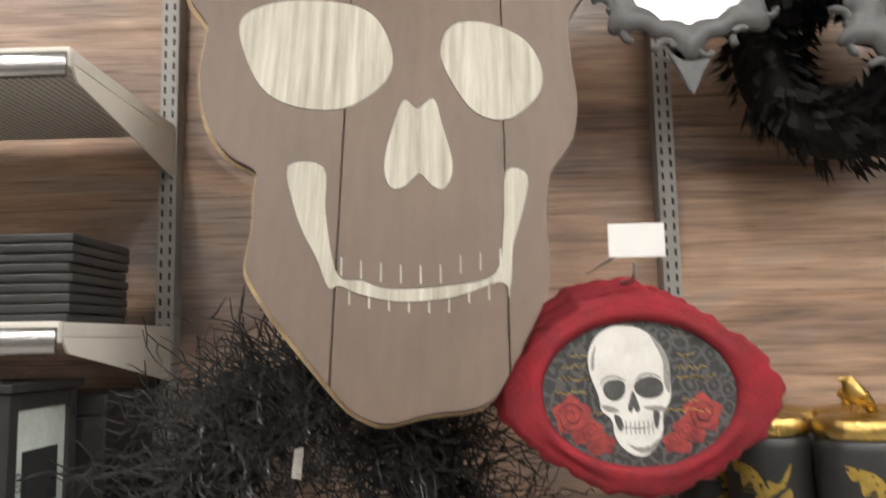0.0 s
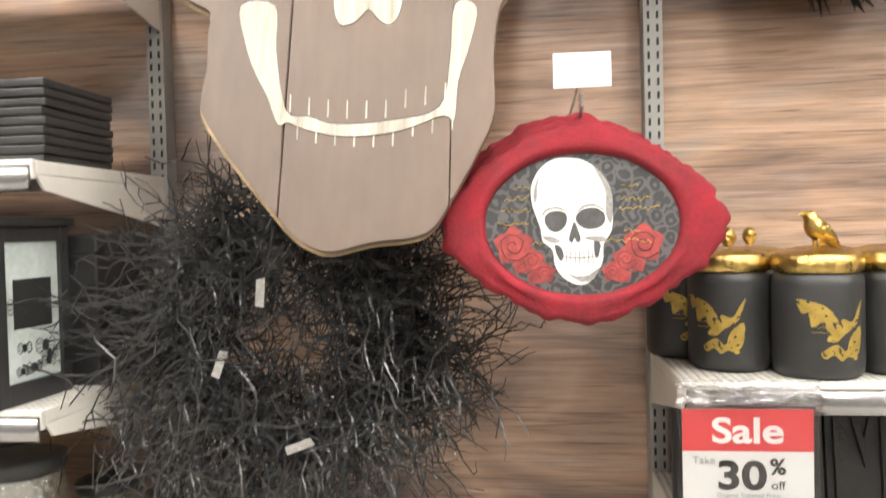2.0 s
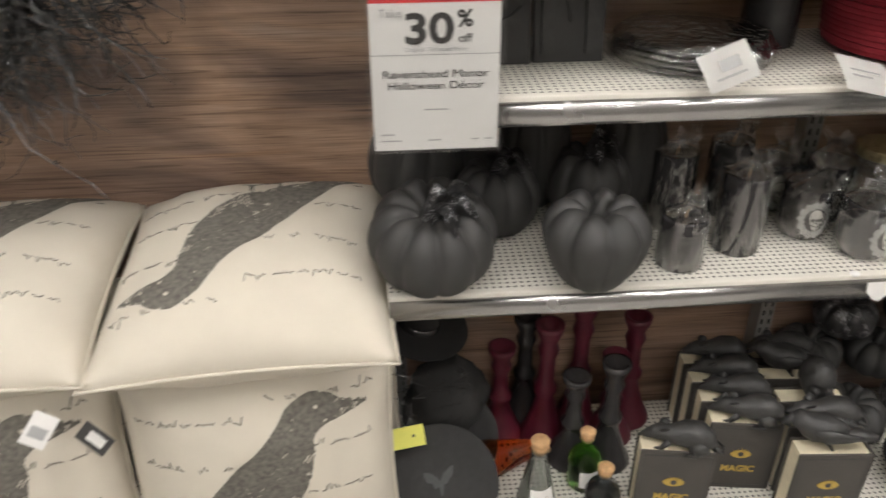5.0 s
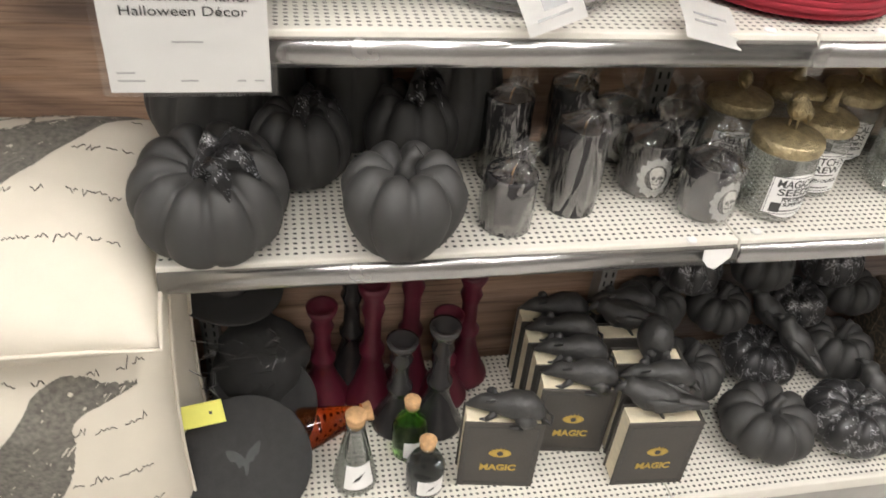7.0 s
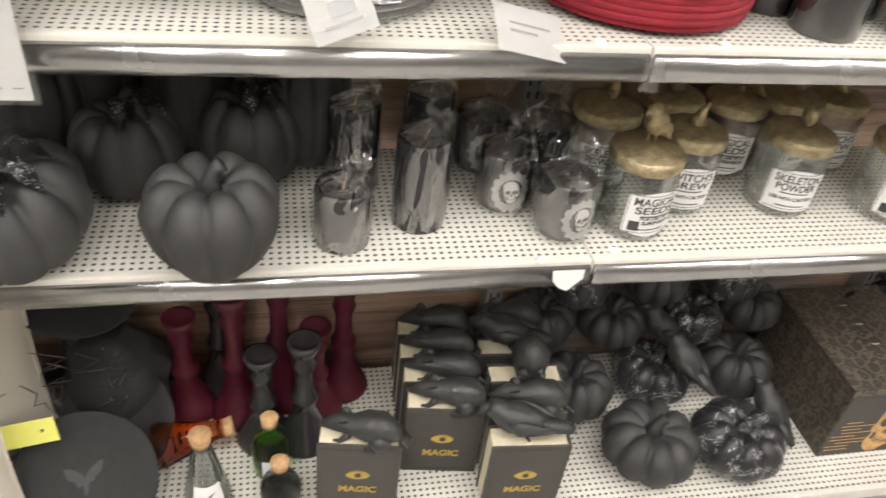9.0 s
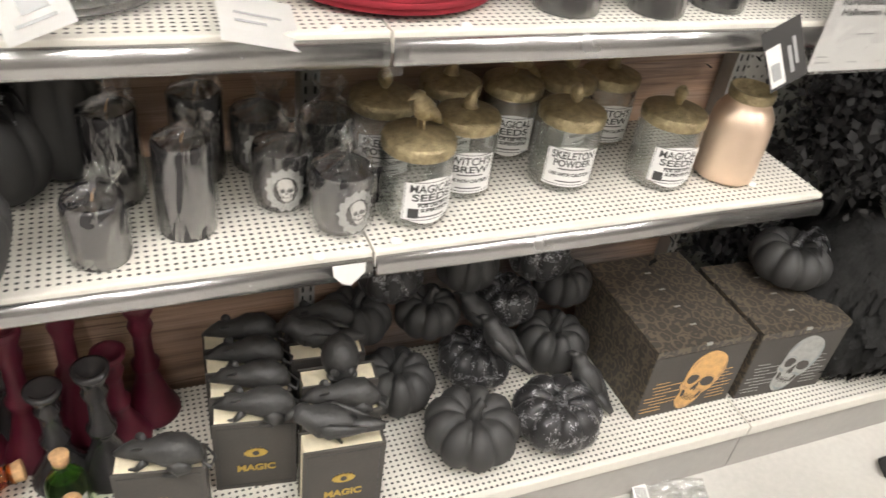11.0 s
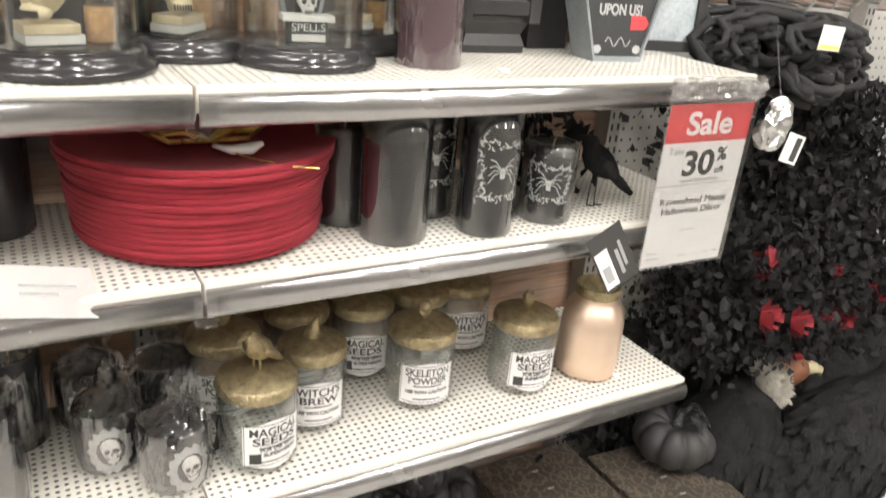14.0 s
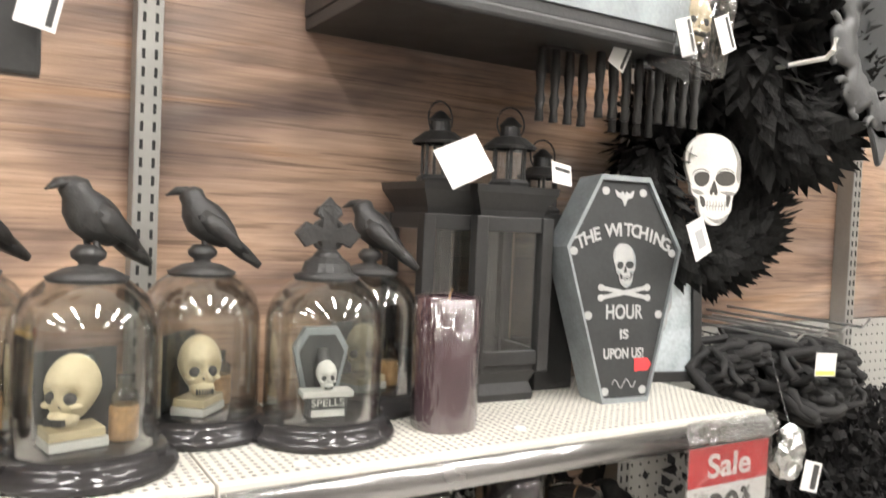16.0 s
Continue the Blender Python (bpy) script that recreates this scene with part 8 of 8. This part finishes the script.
    part("beak", loft([(hx + 0.068 * k, 0, hz + 0.014 * k), (hx + 0.10 * k, 0, hz + 0.014 * k), (hx + 0.128 * k, 0, hz + 0.004 * k), (hx + 0.138 * k, 0, hz - 0.018 * k)], [0.022 * k, 0.018 * k, 0.012 * k, 0.003 * k], 10), M_BEAK, e, "hooked pale beak", True)
    return e


vulture(pose(2.45, -0.02, Z_DECK + 0.002, 0, 0, -8), 0.97, "black feathered vulture prop with a white ruff", 1)
vulture(pose(2.20, 0.125, Z_DECK + 0.002, 0, 0, -12), 0.93, "vulture prop standing upright behind another one", 2, 0.25)
vulture(pose(2.62, 0.22, Z_DECK + 0.002, 0, 0, -14), 1.25, "tall vulture prop standing at the back", 3)

# things on the floor
e = thing("feather_scrap", pose(2.236, -0.215, 0.0), "black fallen petal lying on the floor", "debris")
bm = bmesh.new()
bmesh.ops.create_icosphere(bm, subdivisions=3, radius=1)
bmesh.ops.scale(bm, vec=(0.026, 0.03, 0.022), verts=bm.verts)
bmesh.ops.translate(bm, vec=(0, 0, 0.02), verts=bm.verts)
part("petal", roughen(bm, 0.012, 40), M_FELT, e)
e = thing("clear_packet", pose(1.635, -0.128, 0.002, 0, 0, -18), "clear plastic packet with a barcode on the floor", "packaging")
bm = bmesh.new()
bmesh.ops.create_grid(bm, x_segments=16, y_segments=12, size=1)
for v in bm.verts:
    v.co = Vector((v.co.x * 0.095, v.co.y * 0.055, 0.010 + 0.008 * noise.noise(Vector((v.co.x * 3, v.co.y * 3, 0)))))
bmesh.ops.solidify(bm, geom=bm.faces[:], thickness=0.004)
part("film", bm, M_WRAP, e, "crumpled clear film")
part("insert_card", box((-0.08, -0.045, 0.001), (0.085, 0.045, 0.003)), mat("dim_lace_card", (0.32, 0.31, 0.28), 0.6, bump=0.1, scale=60, col2=(0.55, 0.54, 0.5)), e)
part("barcode_card", box((-0.09, -0.05, 0.0185), (-0.055, 0.03, 0.0195)), M_WHITE, e)
for k in range(8):
    part("barcode_bar", box((-0.085 + k * 0.0035, -0.03, 0.0196), (-0.0835 + k * 0.0035, 0.015, 0.0199)), M_INK, e)

# shelf clips on the joints of the price rails and paper stubs on the shelves
for cx, cz in ((0.914, Z_P), (0.914, Z_D)):
    e = thing("rail_clip", pose(cx, -0.0145, cz - 0.045), "small clear plastic clip on a price rail joint", "rail clip", "rail clips")
    part("clip", box((-0.014, -0.002, -0.008), (0.014, 0.001, 0.036), 0.001), M_CLEAR, e)
e = thing("torn_label", pose(0.868, -0.0142, Z_M - 0.012), "torn white paper label on the price rail", "price tag")
part("paper", slab([(-0.022, 0.006), (0.03, 0.006), (0.03, -0.012), (0.008, -0.036), (-0.006, -0.03), (-0.02, -0.014)], 0.0006), M_WHITE, e)
for cx, cz, cy in ((0.83, Z_M, 0.005), (0.955, Z_M, 0.02), (1.70, Z_M, 0.06), (0.845, Z_P, 0.012), (1.02, Z_P, 0.012), (1.02, Z_D, 0.03), (1.36, Z_D, 0.06)):
    e = thing("shelf_button", pose(cx, cy, cz), "small white plastic plug on the shelf", "shelf plug", "shelf plugs")
    part("plug", lathe([(0, 0), (0.009, 0), (0.0085, 0.003), (0.006, 0.0045), (0, 0.005)], 16), M_WHITE, e, smooth=True)
